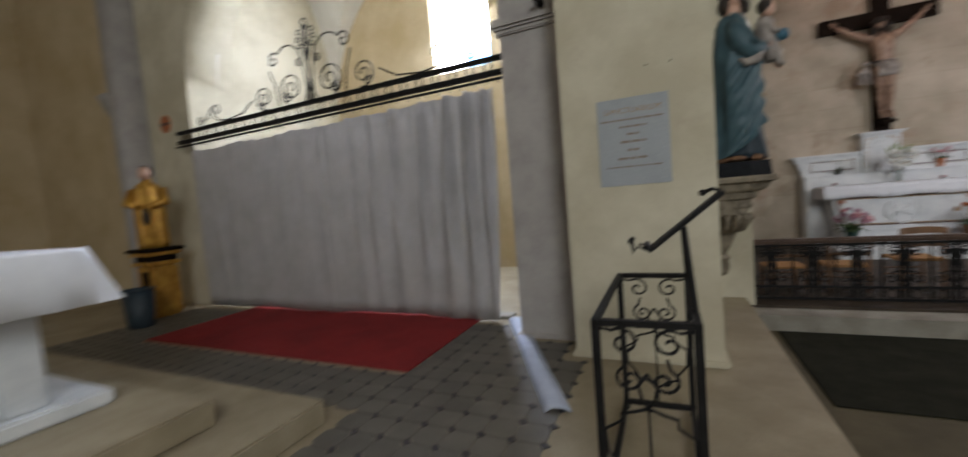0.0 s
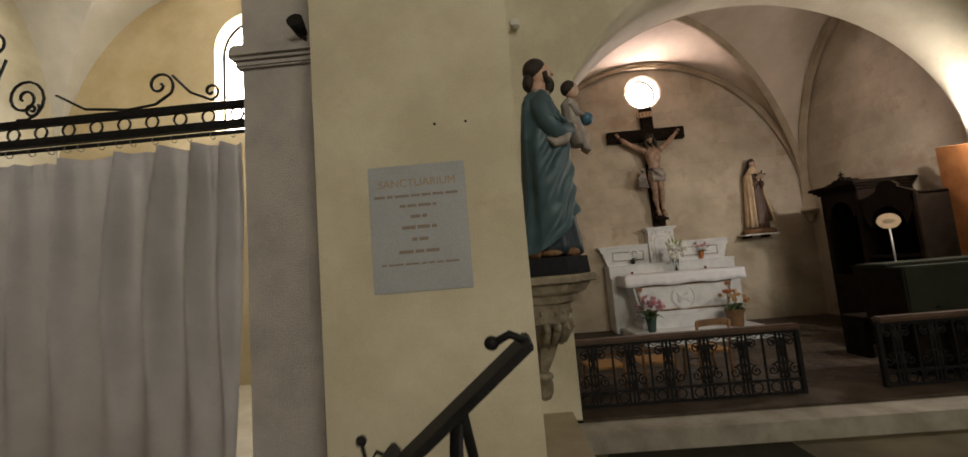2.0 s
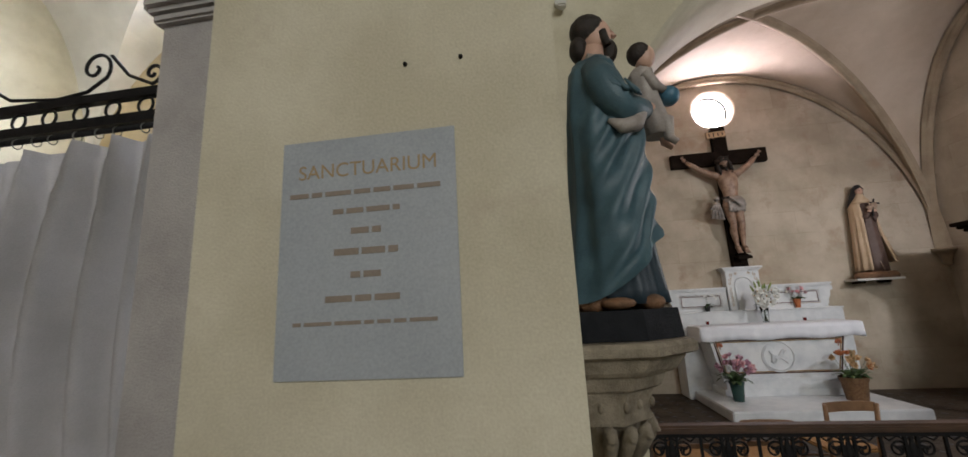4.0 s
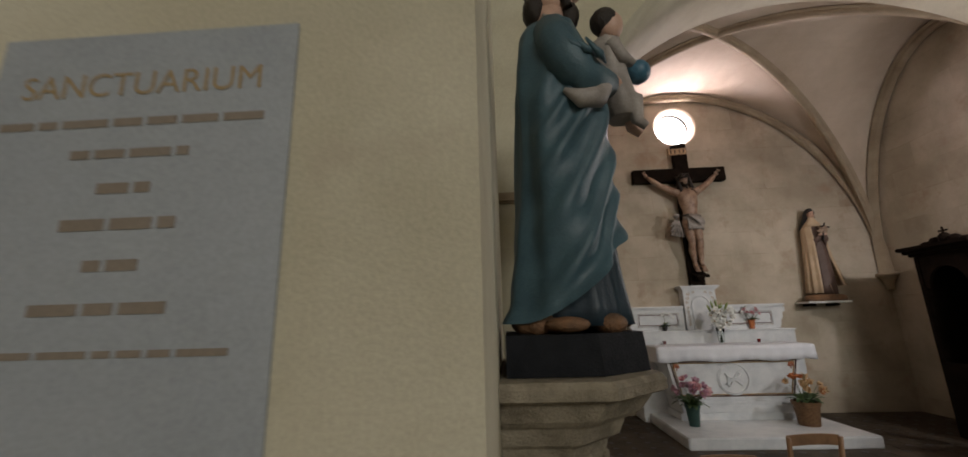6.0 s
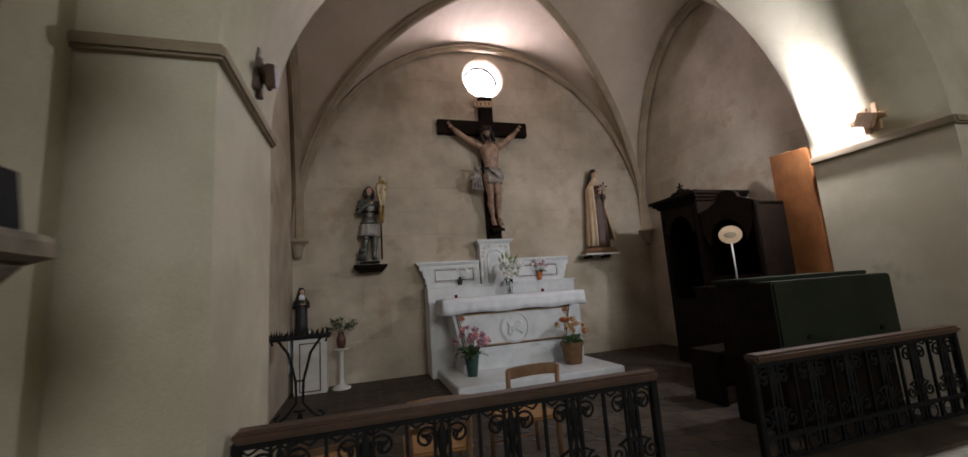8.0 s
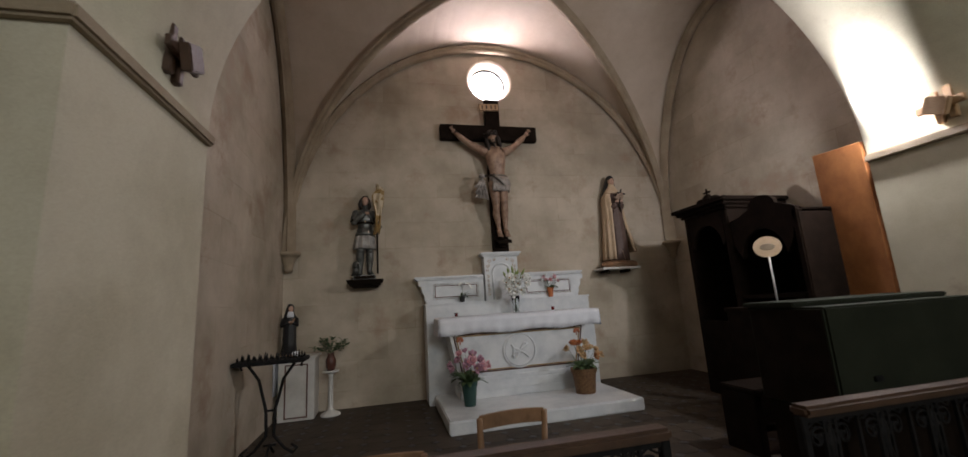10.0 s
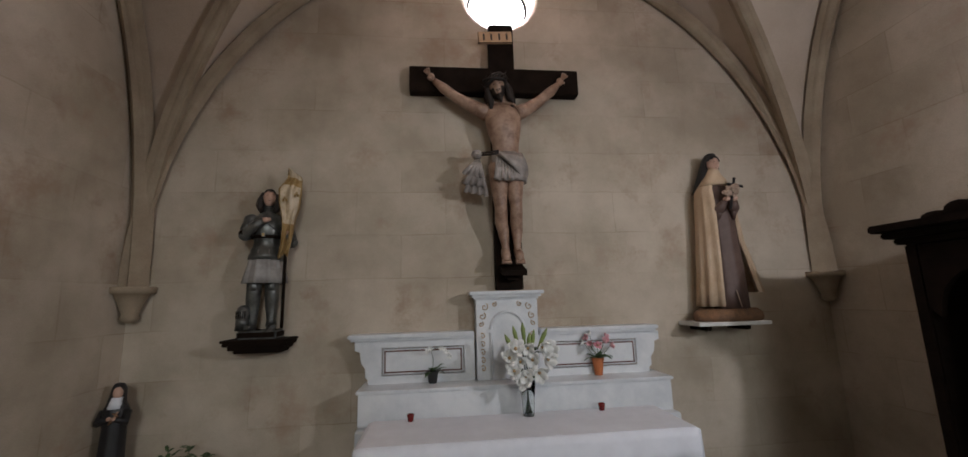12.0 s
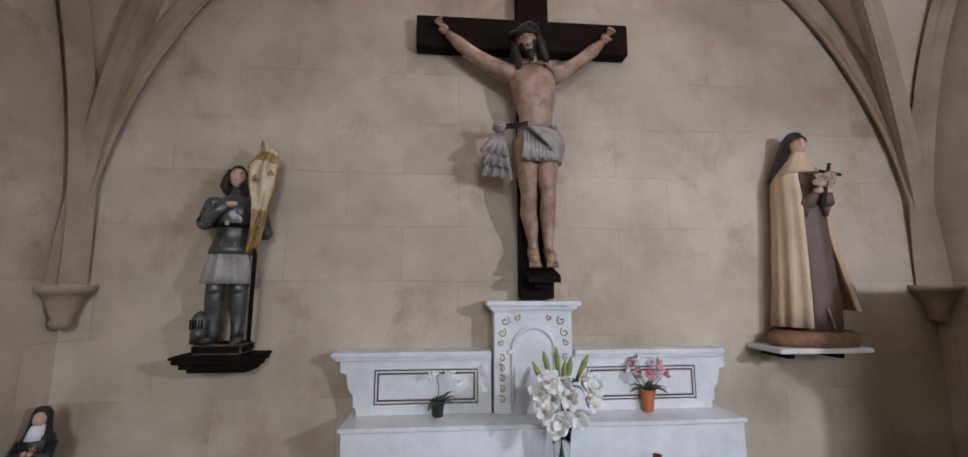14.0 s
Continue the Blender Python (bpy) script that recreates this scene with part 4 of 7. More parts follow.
def wall_shelf(name, x0, x1, yf, z, mats, label, white=False):
    e = empty(name, (x0 + x1) / 2, yf, z, label, "shelf")
    inv = e.matrix_world.inverted()
    bm = bmesh.new()
    if white:
        bevel_box(bm, x0, x1, yf, BACK - 0.003, z - 0.03, z, 0.004)
        bm.transform(inv)
        part("board", bm, mats, e)
        for x in (x0 + 0.12, x1 - 0.16):
            bm = bmesh.new()
            bevel_box(bm, x - 0.02, x + 0.02, yf + 0.06, BACK - 0.003, z - 0.07, z - 0.031, 0.004)
            bm.transform(inv)
            part("bracket", bm, DARKWOOD, e)
    else:
        w, c = (x1 - x0) / 2, (x0 + x1) / 2
        for k, (g, za, zb) in enumerate(((1.0, -0.018, 0), (0.95, -0.045, -0.018), (0.84, -0.075, -0.045), (0.72, -0.10, -0.075))):
            bm = bmesh.new()
            bevel_box(bm, c - w * g, c + w * g, BACK - (BACK - yf) * g, BACK - 0.003 - 0.001 * k, z + za, z + zb, 0.005)
            bm.transform(inv)
            part("moulding", bm, mats, e)
    return e


def armoured_statue():
    """A standing figure in armour with a banner, one mesh."""
    bm = bmesh.new()
    x, y = 0.62, 9.33
    bevel_box(bm, x - 0.15, x + 0.13, y - 0.07, y + 0.1, 1.371, 1.43, 0.012, 5)
    for sx, kx in ((-1, -0.065), (1, 0.055)):
        tube(bm, [(x + kx * 0.9, y + 0.02, 1.82), (x + kx, y - 0.02, 1.73), (x + kx * 1.05, y - 0.005, 1.64), (x + kx * 1.05, y + 0.02, 1.50), (x + kx * 1.1, y + 0.01, 1.455)], [0.06, 0.05, 0.05, 0.034, 0.038], 12, 0)
        ball(bm, (x + kx, y - 0.045, 1.735), (0.038, 0.03, 0.042), 0, 10)
        tube(bm, [(x + kx * 1.1, y + 0.02, 1.45), (x + kx * 1.4, y - 0.07, 1.442)], [0.036, 0.02], 8, 0)
    rings(bm, [(1.76, x, y + 0.01, 0.15, 0.11), (1.82, x, y + 0.01, 0.14, 0.104), (1.92, x, y + 0.01, 0.115, 0.09), (2.0, x, y + 0.01, 0.098, 0.08)], 72, 1, 0.07, 9)
    rings(bm, [(1.93, x, y + 0.01, 0.128, 0.1), (1.97, x, y + 0.01, 0.122, 0.095), (1.975, x, y + 0.01, 0.115, 0.09), (2.01, x, y + 0.01, 0.108, 0.086), (2.015, x, y + 0.01, 0.10, 0.082), (2.06, x, y + 0.01, 0.09, 0.075), (2.10, x, y + 0.005, 0.098, 0.085), (2.17, x, y, 0.108, 0.095), (2.23, x, y + 0.01, 0.115, 0.08), (2.265, x, y + 0.02, 0.08, 0.055), (2.29, x, y + 0.02, 0.045, 0.042), (2.33, x, y + 0.015, 0.038, 0.038)], 24, 0)
    tube(bm, [(x + 0.103 * math.cos(a), y + 0.006 + 0.088 * math.sin(a), 2.095) for a in (2 * math.pi * i / 24 for i in range(24))], 0.013, 6, 5, closed=True)
    for sx, pts in ((-1, ((x - 0.115, y + 0.01, 2.225), (x - 0.145, y, 2.15), (x - 0.145, y - 0.03, 2.105), (x - 0.075, y - 0.10, 2.165), (x - 0.02, y - 0.115, 2.205))), (1, ((x + 0.115, y + 0.01, 2.225), (x + 0.145, y, 2.15), (x + 0.175, y - 0.02, 2.06), (x + 0.16, y - 0.08, 2.08), (x + 0.135, y - 0.105, 2.11)))):
        tube(bm, pts, [0.05, 0.045, 0.04, 0.034, 0.026], 10, 0)
        ball(bm, pts[0], (0.056, 0.05, 0.045), 0, 10)
        ball(bm, pts[2], (0.046, 0.042, 0.042), 0, 10)
    tube(bm, [(x - 0.02, y - 0.115, 2.205), (x + 0.03, y - 0.118, 2.215)], [0.022, 0.012], 8, 2)
    ball(bm, (x + 0.13, y - 0.11, 2.12), (0.028, 0.02, 0.03), 2, 8)
    t = bmesh.new()
    head(t, (0, 0, 0), (0.048, 0.055, 0.066), 2, 3, 0.46, swell=1.16)
    for sx in (-1, 1):
        tube(t, [(sx * 0.04, -0.012, 0.035), (sx * 0.058, 0.0, -0.02), (sx * 0.062, 0.002, -0.065), (sx * 0.048, 0.012, -0.105)], [0.018, 0.024, 0.026, 0.014], 8, 3)
        tube(t, [(sx * 0.035, 0.03, 0.03), (sx * 0.05, 0.035, -0.04), (sx * 0.035, 0.035, -0.11)], [0.025, 0.032, 0.018], 8, 3)
    join(bm, t, Matrix.Translation((x + 0.0, y - 0.005, 2.39)) @ pose(0, 0, 0, -8, 4, 6))
    for k in range(3):
        rings(bm, [(2.292 + 0.014 * k, x + 0.005, y + 0.012, 0.044, 0.044), (2.299 + 0.014 * k, x + 0.005, y + 0.012, 0.047, 0.047), (2.305 + 0.014 * k, x + 0.005, y + 0.012, 0.042, 0.042)], 16, 0)
    tube(bm, [(x - 0.085, y - 0.075, 2.13), (x, y - 0.105, 2.20), (x + 0.085, y - 0.075, 2.13)], [0.006, 0.01, 0.006], 6, 0)
    bevel_box(bm, x - 0.03, x - 0.005, y - 0.098, y - 0.082, 2.09, 2.12, 0.004, 6)
    ball(bm, (x - 0.158, y - 0.02, 2.115), (0.034, 0.05, 0.036), 5, 10)
    tube(bm, [(x + 0.14, y - 0.09, 1.44), (x + 0.14, y - 0.09, 2.60)], 0.012, 8, 5)
    # banner gathered round its staff, gold-edged, bunched into the fist
    shape = ((0.0, -0.006, 0.018), (0.07, -0.006, 0.095), (0.125, -0.012, 0.096), (0.25, -0.07, 0.094), (0.43, -0.06, 0.086), (0.57, -0.036, 0.06), (0.69, -0.03, 0.05), (0.87, -0.036, 0.036), (1.0, -0.054, 0.018))

    def edges(f):
        for p, q in zip(shape, shape[1:]):
            if f <= q[0]:
                g = (f - p[0]) / (q[0] - p[0])
                return p[1] + (q[1] - p[1]) * g, p[2] + (q[2] - p[2]) * g
        return shape[-1][1:]
    rows, wide = [], 14
    for i in range(37):
        f = i / 36
        le, ri = edges(f)
        row = []
        for k in range(wide + 1):
            u = k / wide
            fold = 0.016 * math.sin(u * 9 - 5 * f + 0.8) + 0.010 * math.sin(u * 17 + 6 * f)
            row.append(bm.verts.new((x + 0.14 + le + (ri - le) * u, y - 0.118 - 0.022 * math.sin(math.pi * u) + fold * (0.6 + f), 2.615 - 0.67 * f - 0.03 * u * (1 - f) - 0.02 * math.sin(u * 7) * max(0.0, f - 0.8) * 5)))
        rows.append(row)
    back = [[bm.verts.new(v.co + Vector((0, 0.014, 0))) for v in r] for r in rows]
    for g, flip in ((rows, 0), (back, 1)):
        for j, (p, q) in enumerate(zip(g, g[1:])):
            for k in range(wide):
                f = bm.faces.new((p[k], p[k + 1], q[k + 1], q[k]) if flip else (p[k], q[k], q[k + 1], p[k + 1]))
                f.material_index, f.smooth = (6 if j > 22 or k in (0, wide - 1) or (3 < j < 7) else 4), True
    for col in (0, wide):
        for i in range(36):
            bm.faces.new((rows[i][col], back[i][col], back[i + 1][col], rows[i + 1][col])).material_index = 6
    for i in (0, 36):
        for k in range(wide):
            bm.faces.new((rows[i][k], rows[i][k + 1], back[i][k + 1], back[i][k])).material_index = 6
    for dx, z in ((0.03, 2.47), (0.06, 2.40), (-0.02, 2.36)):
        for a in (90, 200, 340):
            ball(bm, (x + 0.14 + dx + 0.012 * math.cos(math.radians(a)), y - 0.146, z + 0.012 * math.sin(math.radians(a))), (0.009, 0.004, 0.012), 6, 6)
    # helmet at the feet
    ball(bm, (x - 0.125, y - 0.02, 1.545), (0.048, 0.055, 0.065), 0, 12)
    rings(bm, [(1.43, x - 0.125, y - 0.02, 0.055, 0.055), (1.47, x - 0.125, y - 0.02, 0.045, 0.05), (1.52, x - 0.125, y - 0.02, 0.047, 0.053)], 12, 0)
    for k in range(5):
        tube(bm, [(x - 0.16 + 0.014 * k, y - 0.068, 1.515), (x - 0.16 + 0.014 * k, y - 0.074, 1.565)], 0.004, 4, 5)
    turn = Matrix.Translation((x, y, 0)) @ pose(0, 0, 0, 0, 0, 15) @ Matrix.Translation((-x, -y, 0))
    bmesh.ops.transform(bm, matrix=turn, verts=[v for v in bm.verts if v.co.z > 1.435])
    bm.transform(Matrix.Translation((0, 0, 1.35)) @ Matrix.Diagonal((1, 1, 1.04, 1)) @ Matrix.Translation((0, 0, -1.371)))
    ob = made("statue", bm, [STEEL, SKIRT, PALESKIN, HAIR, BANNER, DARKWOOD, mat("dull_banner_gold", (0.36, 0.24, 0.09), (0.26, 0.16, 0.05), 14, 0.5, 0.2, bump=0.1)])
    return tagged(ob, "painted statue in silver armour holding a furled ivory banner", "statue")


def cloaked_statue():
    """A veiled figure in a cream cloak over a brown habit, one mesh."""
    bm = bmesh.new()
    x, y = 4.235, 9.30
    rings(bm, [(1.387, x, y, 0.29, 0.145), (1.42, x, y, 0.30, 0.15), (1.455, x, y, 0.29, 0.145), (1.48, x, y, 0.25, 0.12)], 30, 5)
    rings(bm, [(1.475, x + 0.03, y - 0.01, 0.14, 0.11), (1.60, x + 0.03, y - 0.01, 0.135, 0.105), (1.9, x + 0.025, y - 0.01, 0.125, 0.1), (2.2, x + 0.02, y - 0.01, 0.115, 0.1), (2.4, x + 0.015, y, 0.12, 0.095), (2.48, x, y, 0.09, 0.07), (2.53, x, y, 0.05, 0.05)], 40, 1, 0.035, 9)

    def cloak(a0, a1, levels, folds):
        n = 26
        outer, inner = [], []
        for z, cx, r, ry in levels:
            o, i2 = [], []
            for k in range(n + 1):
                a = a0 + (a1 - a0) * k / n
                w = 1 + 0.085 * math.sin(folds * a + 2 * z) * (2.62 - z) / 0.9
                o.append(bm.verts.new((x + cx + r * w * math.cos(a), y + ry * w * math.sin(a), z)))
                i2.append(bm.verts.new((x + cx + (r - 0.022) * w * math.cos(a), y + (ry - 0.022) * w * math.sin(a), z)))
            outer.append(o), inner.append(i2)
        for g in (outer, inner):
            for p, q in zip(g, g[1:]):
                for k in range(n):
                    f = bm.faces.new((p[k], p[k + 1], q[k + 1], q[k]))
                    f.material_index, f.smooth = 0, True
        for k in (0, n):
            for i in range(len(outer) - 1):
                bm.faces.new((outer[i][k], inner[i][k], inner[i + 1][k], outer[i + 1][k])).material_index = 0
        for i in (0, len(outer) - 1):
            for k in range(n):
                bm.faces.new((outer[i][k], outer[i][k + 1], inner[i][k + 1], inner[i][k])).material_index = 0
    # cloak closed at the neck, open in front, longer on one side
    cloak(math.radians(95), math.radians(254), [(1.50, 0.0, 0.215, 0.145), (1.65, 0.0, 0.205, 0.15), (1.9, 0.0, 0.185, 0.15), (2.15, 0.0, 0.165, 0.145), (2.32, 0.0, 0.158, 0.14), (2.43, -0.005, 0.145, 0.12), (2.50, 0, 0.105, 0.095), (2.56, 0, 0.06, 0.06)], 14)
    cloak(math.radians(-30), math.radians(95), [(1.60, 0.03, 0.245, 0.14), (1.8, 0.025, 0.205, 0.145), (2.0, 0.01, 0.172, 0.145), (2.2, 0.0, 0.16, 0.14), (2.35, 0, 0.15, 0.135), (2.44, 0, 0.135, 0.115), (2.50, 0, 0.105, 0.095), (2.56, 0, 0.06, 0.06)], 13)
    t = bmesh.new()
    head(t, (0, 0, 0), (0.052, 0.06, 0.076), 2, 3, 0.44, swell=1.14)
    join(bm, t, Matrix.Translation((x + 0.012, y - 0.025, 2.655)) @ pose(0, 0, 0, 4, 0, 14))
    # veil falling behind the shoulders
    rings(bm, [(2.44, x - 0.01, y + 0.06, 0.135, 0.075), (2.50, x - 0.01, y + 0.055, 0.12, 0.075), (2.58, x - 0.005, y + 0.042, 0.094, 0.07), (2.66, x + 0.003, y + 0.028, 0.076, 0.066), (2.72, x + 0.008, y + 0.012, 0.062, 0.062), (2.752, x + 0.01, y, 0.04, 0.045), (2.762, x + 0.01, y - 0.005, 0.014, 0.014)], 28, 3, 0.02, 7)
    # wimple and cape collar
    rings(bm, [(2.47, x + 0.005, y - 0.01, 0.125, 0.105), (2.52, x + 0.008, y - 0.012, 0.10, 0.088), (2.555, x + 0.01, y - 0.015, 0.07, 0.066), (2.60, x + 0.012, y - 0.018, 0.047, 0.05), (2.625, x + 0.012, y - 0.02, 0.044, 0.048)], 30, 0, 0.015, 8)
    # sleeves drawn across the front
    for sx in (-1, 1):
        tube(bm, [(x + 0.01 + sx * 0.105, y - 0.03, 2.37), (x + 0.02 + sx * 0.085, y - 0.07, 2.25), (x + 0.05 + sx * 0.05, y - 0.125, 2.27), (x + 0.065 + sx * 0.035, y - 0.145, 2.32)], [0.035, 0.047, 0.042, 0.024], 12, 1)
        tube(bm, [(x + 0.045 + sx * 0.055, y - 0.105, 2.27), (x + 0.04 + sx * 0.06, y - 0.095, 2.18)], [0.036, 0.012], 10, 1)
        ball(bm, (x + 0.07 + sx * 0.028, y - 0.155, 2.335), (0.03, 0.022, 0.02), 2, 10)
    tube(bm, [(x + 0.055, y - 0.172, 2.25), (x + 0.115, y - 0.165, 2.50)], 0.012, 4, 3)
    tube(bm, [(x + 0.05, y - 0.172, 2.455), (x + 0.17, y - 0.168, 2.425)], 0.011, 4, 3)
    rnd = random.Random(2)
    for k in range(22):
        p = Vector((x + 0.065 + rnd.uniform(-0.055, 0.055), y - 0.165 + rnd.uniform(-0.02, 0.015), 2.385 + rnd.uniform(-0.05, 0.05)))
        q = rnd.uniform(0.013, 0.021)
        ball(bm, p, q, 4, 8)
        tube(bm, [p + Vector((q * math.cos(a), -0.4 * q, q * math.sin(a))) for a in (2 * math.pi * i / 8 for i in range(8))], 0.3 * q, 5, 4, closed=True)
    tube(bm, [(x + 0.035, y - 0.13, 1.62), (x + 0.06, y - 0.135, 1.49)], 0.004, 5, 4)
    turn = Matrix.Translation((x, y, 0)) @ pose(0, 0, 0, 0, 0, -16) @ Matrix.Translation((-x, -y, 0))
    bmesh.ops.transform(bm, matrix=turn, verts=[v for v in bm.verts if v.co.z > 1.483])
    bm.transform(Matrix.Translation((0.085, 0, 1.36)) @ Matrix.Diagonal((1, 1, 1.05, 1)) @ Matrix.Translation((0, 0, -1.387)))
    ob = made("statue", bm, [CREAM, BROWN, PALESKIN, BLACKCLOTH, mat("faded_roses", (0.42, 0.32, 0.24), (0.26, 0.17, 0.12), 40, 0.6), ROCK])
    return tagged(ob, "painted statue in a cream cloak and brown habit holding roses", "statue")


def nun_statue():
    bm = bmesh.new()
    x, y = -0.27, 9.27
    bevel_box(bm, x - 0.09, x + 0.09, y - 0.08, y + 0.08, 0.475, 0.50, 0.006, 3)
    rings(bm, [(0.50, x, y, 0.085, 0.075), (0.62, x, y, 0.075, 0.068), (0.8, x, y, 0.07, 0.062), (0.92, x, y, 0.078, 0.06), (0.965, x, y, 0.05, 0.045), (0.99, x, y, 0.03, 0.03)], 26, 0, 0.05, 8)
    ball(bm, (x + 0.01, y - 0.012, 1.03), (0.03, 0.034, 0.042), 1, 12)
    rings(bm, [(0.90, x - 0.015, y + 0.015, 0.07, 0.05), (1.0, x - 0.008, y + 0.014, 0.05, 0.046), (1.05, x, y + 0.01, 0.044, 0.043), (1.085, x, y + 0.005, 0.028, 0.03), (1.092, x, y, 0.01, 0.01)], 16, 0)
    rings(bm, [(0.93, x + 0.01, y - 0.03, 0.045, 0.035), (0.97, x + 0.01, y - 0.025, 0.036, 0.03), (1.0, x + 0.01, y - 0.015, 0.03, 0.026)], 14, 2)
    for sx in (-1, 1):
        tube(bm, [(x + sx * 0.07, y, 0.91), (x + sx * 0.08, y - 0.03, 0.84), (x + 0.025 + sx * 0.02, y - 0.075, 0.87)], [0.03, 0.03, 0.016], 8, 0)
        ball(bm, (x + 0.03 + sx * 0.015, y - 0.08, 0.875), 0.014, 1, 8)
    tube(bm, [(x + 0.02, y - 0.085, 0.84), (x + 0.07, y - 0.085, 0.92)], 0.006, 5, 3)
    tube(bm, [(x + 0.04, y - 0.085, 0.91), (x + 0.075, y - 0.085, 0.89)], 0.006, 5, 3)
    ob = made("statuette", bm, [BLACKCLOTH, PALESKIN, LINEN, CHAIRWOOD])
    return tagged(ob, "small painted statuette in a black habit holding a cross", "statue")


def joseph_statue():
    """A robed bearded figure carrying a small figure, one mesh; it faces +x."""
    bm = bmesh.new()
    x, y, b = -0.275, 4.64, 1.345
    # rocky base
    rnd = random.Random(9)
    for k in range(16):
        a = rnd.uniform(0, 6.28)
        ball(bm, (x + 0.13 * math.cos(a), y + 0.17 * math.sin(a), b + 0.01), (rnd.uniform(0.05, 0.09), rnd.uniform(0.05, 0.09), rnd.uniform(0.02, 0.045)), 3, 8)
    # dark tunic flaring to the ground
    rings(bm, [(b + 0.005, x + 0.03, y, 0.165, 0.16), (b + 0.06, x + 0.03, y, 0.158, 0.155), (b + 0.2, x + 0.025, y, 0.14, 0.145), (b + 0.45, x + 0.015, y, 0.125, 0.135), (b + 0.8, x + 0.01, y, 0.11, 0.13)], 60, 1, 0.045, 8)
    # mantle: swags from the shoulder to the raised front hem, long pleats down the back
    prof = ((0.0, -0.012, 0.192, 0.20), (0.10, -0.004, 0.178, 0.192), (0.25, 0.002, 0.162, 0.182), (0.42, 0.006, 0.152, 0.178), (0.62, 0.008, 0.152, 0.18), (0.80, 0.004, 0.146, 0.184), (0.93, -0.004, 0.132, 0.182), (1.02, -0.012, 0.112, 0.165), (1.07, -0.014, 0.088, 0.125), (1.11, -0.010, 0.062, 0.07))

    def girth(z):
        for p, q in zip(prof, prof[1:]):
            if z <= q[0]:
                f = max(0.0, (z - p[0]) / (q[0] - p[0]))
                f = f * f * (3 - 2 * f)
                return [u + (v - u) * f for u, v in zip(p[1:], q[1:])]
        return prof[-1][1:]
    n, m, rows = 110, 70, []
    for k in range(m + 1):
        row = []
        for i in range(n):
            a = 2 * math.pi * i / n
            fr = math.cos(a)
            hem = 0.015 + 0.27 * max(0.0, (fr + 0.75) / 1.75) ** 1.6
            z = hem + (1.11 - hem) * k / m
            ox, rx, ry = girth(z)
            low = max(0.0, min(1.0, (0.86 - z) / 0.18))
            line = z - 0.15 * (fr + 0.15) ** 2 - 0.20 * fr + 0.012 * math.sin(5 * a)
            swag = (0.5 + 0.5 * math.sin(line * 38 + 1.3 * math.sin(line * 9))) ** 1.6
            side = max(0.0, min(1.0, (fr + 0.8) / 0.6))
            pleat = (0.5 + 0.5 * math.sin(9 * a + 1.4 * math.sin(z * 4))) ** 1.5
            w = 0.020 * swag * low * side + 0.018 * pleat * (1 - side * low) * min(1.0, (1.08 - z) * 4) + 0.010 * math.sin(4 * a + z * 6)
            edge = 0.014 * max(0.0, 1 - k / 3)
            row.append(bm.verts.new((x + ox + (rx + w + edge) * math.cos(a), y + (ry + w + edge) * math.sin(a), b + z)))
        rows.append(row)
    for p, q in zip(rows, rows[1:]):
        for i in range(n):
            f = bm.faces.new((p[i], p[(i + 1) % n], q[(i + 1) % n], q[i]))
            f.material_index, f.smooth = 0, True
    # wide sleeves bent towards the child, with pale turned-back linings
    for sy, z1 in ((-1, 0.80), (1, 0.84)):
        arm = [(x - 0.025, y + sy * 0.125, b + 1.01), (x - 0.005, y + sy * 0.165, b + 0.93), (x + 0.02, y + sy * 0.178, b + 0.85), (x + 0.07, y + sy * 0.165, b + z1 - 0.01), (x + 0.13, y + sy * 0.115, b + z1), (x + 0.17, y + sy * 0.07, b + z1 + 0.02)]
        tube(bm, arm, [0.055, 0.072, 0.076, 0.068, 0.056, 0.046], 16, 0)
        for g in range(3):
            tube(bm, [(x - 0.02 + 0.045 * g, y + sy * (0.222 + 0.012 * g), b + 0.94 - 0.03 * g), (x + 0.03 + 0.04 * g, y + sy * 0.245, b + 0.86 - 0.02 * g), (x + 0.085 + 0.03 * g, y + sy * (0.232 - 0.03 * g), b + 0.84)], [0.004, 0.013, 0.004], 7, 0)
        ball(bm, (x + 0.195, y + sy * 0.055, b + z1 + 0.03), (0.036, 0.03, 0.028), 2, 10)
        tube(bm, [(x + 0.0, y + sy * 0.195, b + 0.735), (x + 0.05, y + sy * 0.20, b + 0.70), (x + 0.11, y + sy * 0.165, b + 0.72), (x + 0.15, y + sy * 0.12, b + 0.79), (x + 0.165, y + sy * 0.09, b + 0.86)], [0.008, 0.030, 0.036, 0.028, 0.014], 10, 5)
    # head
    tube(bm, [(x - 0.01, y, b + 1.08), (x + 0.005, y, b + 1.18)], 0.055, 10, 2)
    ball(bm, (x + 0.02, y, b + 1.25), (0.075, 0.062, 0.09), 2, 16)
    ball(bm, (x - 0.012, y, b + 1.28), (0.085, 0.075, 0.08), 4, 14)
    ball(bm, (x - 0.06, y, b + 1.19), (0.045, 0.06, 0.065), 4, 10)
    ball(bm, (x + 0.075, y, b + 1.165), (0.04, 0.042, 0.06), 4, 10)
    tube(bm, [(x + 0.09, y, b + 1.27), (x + 0.108, y, b + 1.235)], [0.009, 0.013], 6, 2)
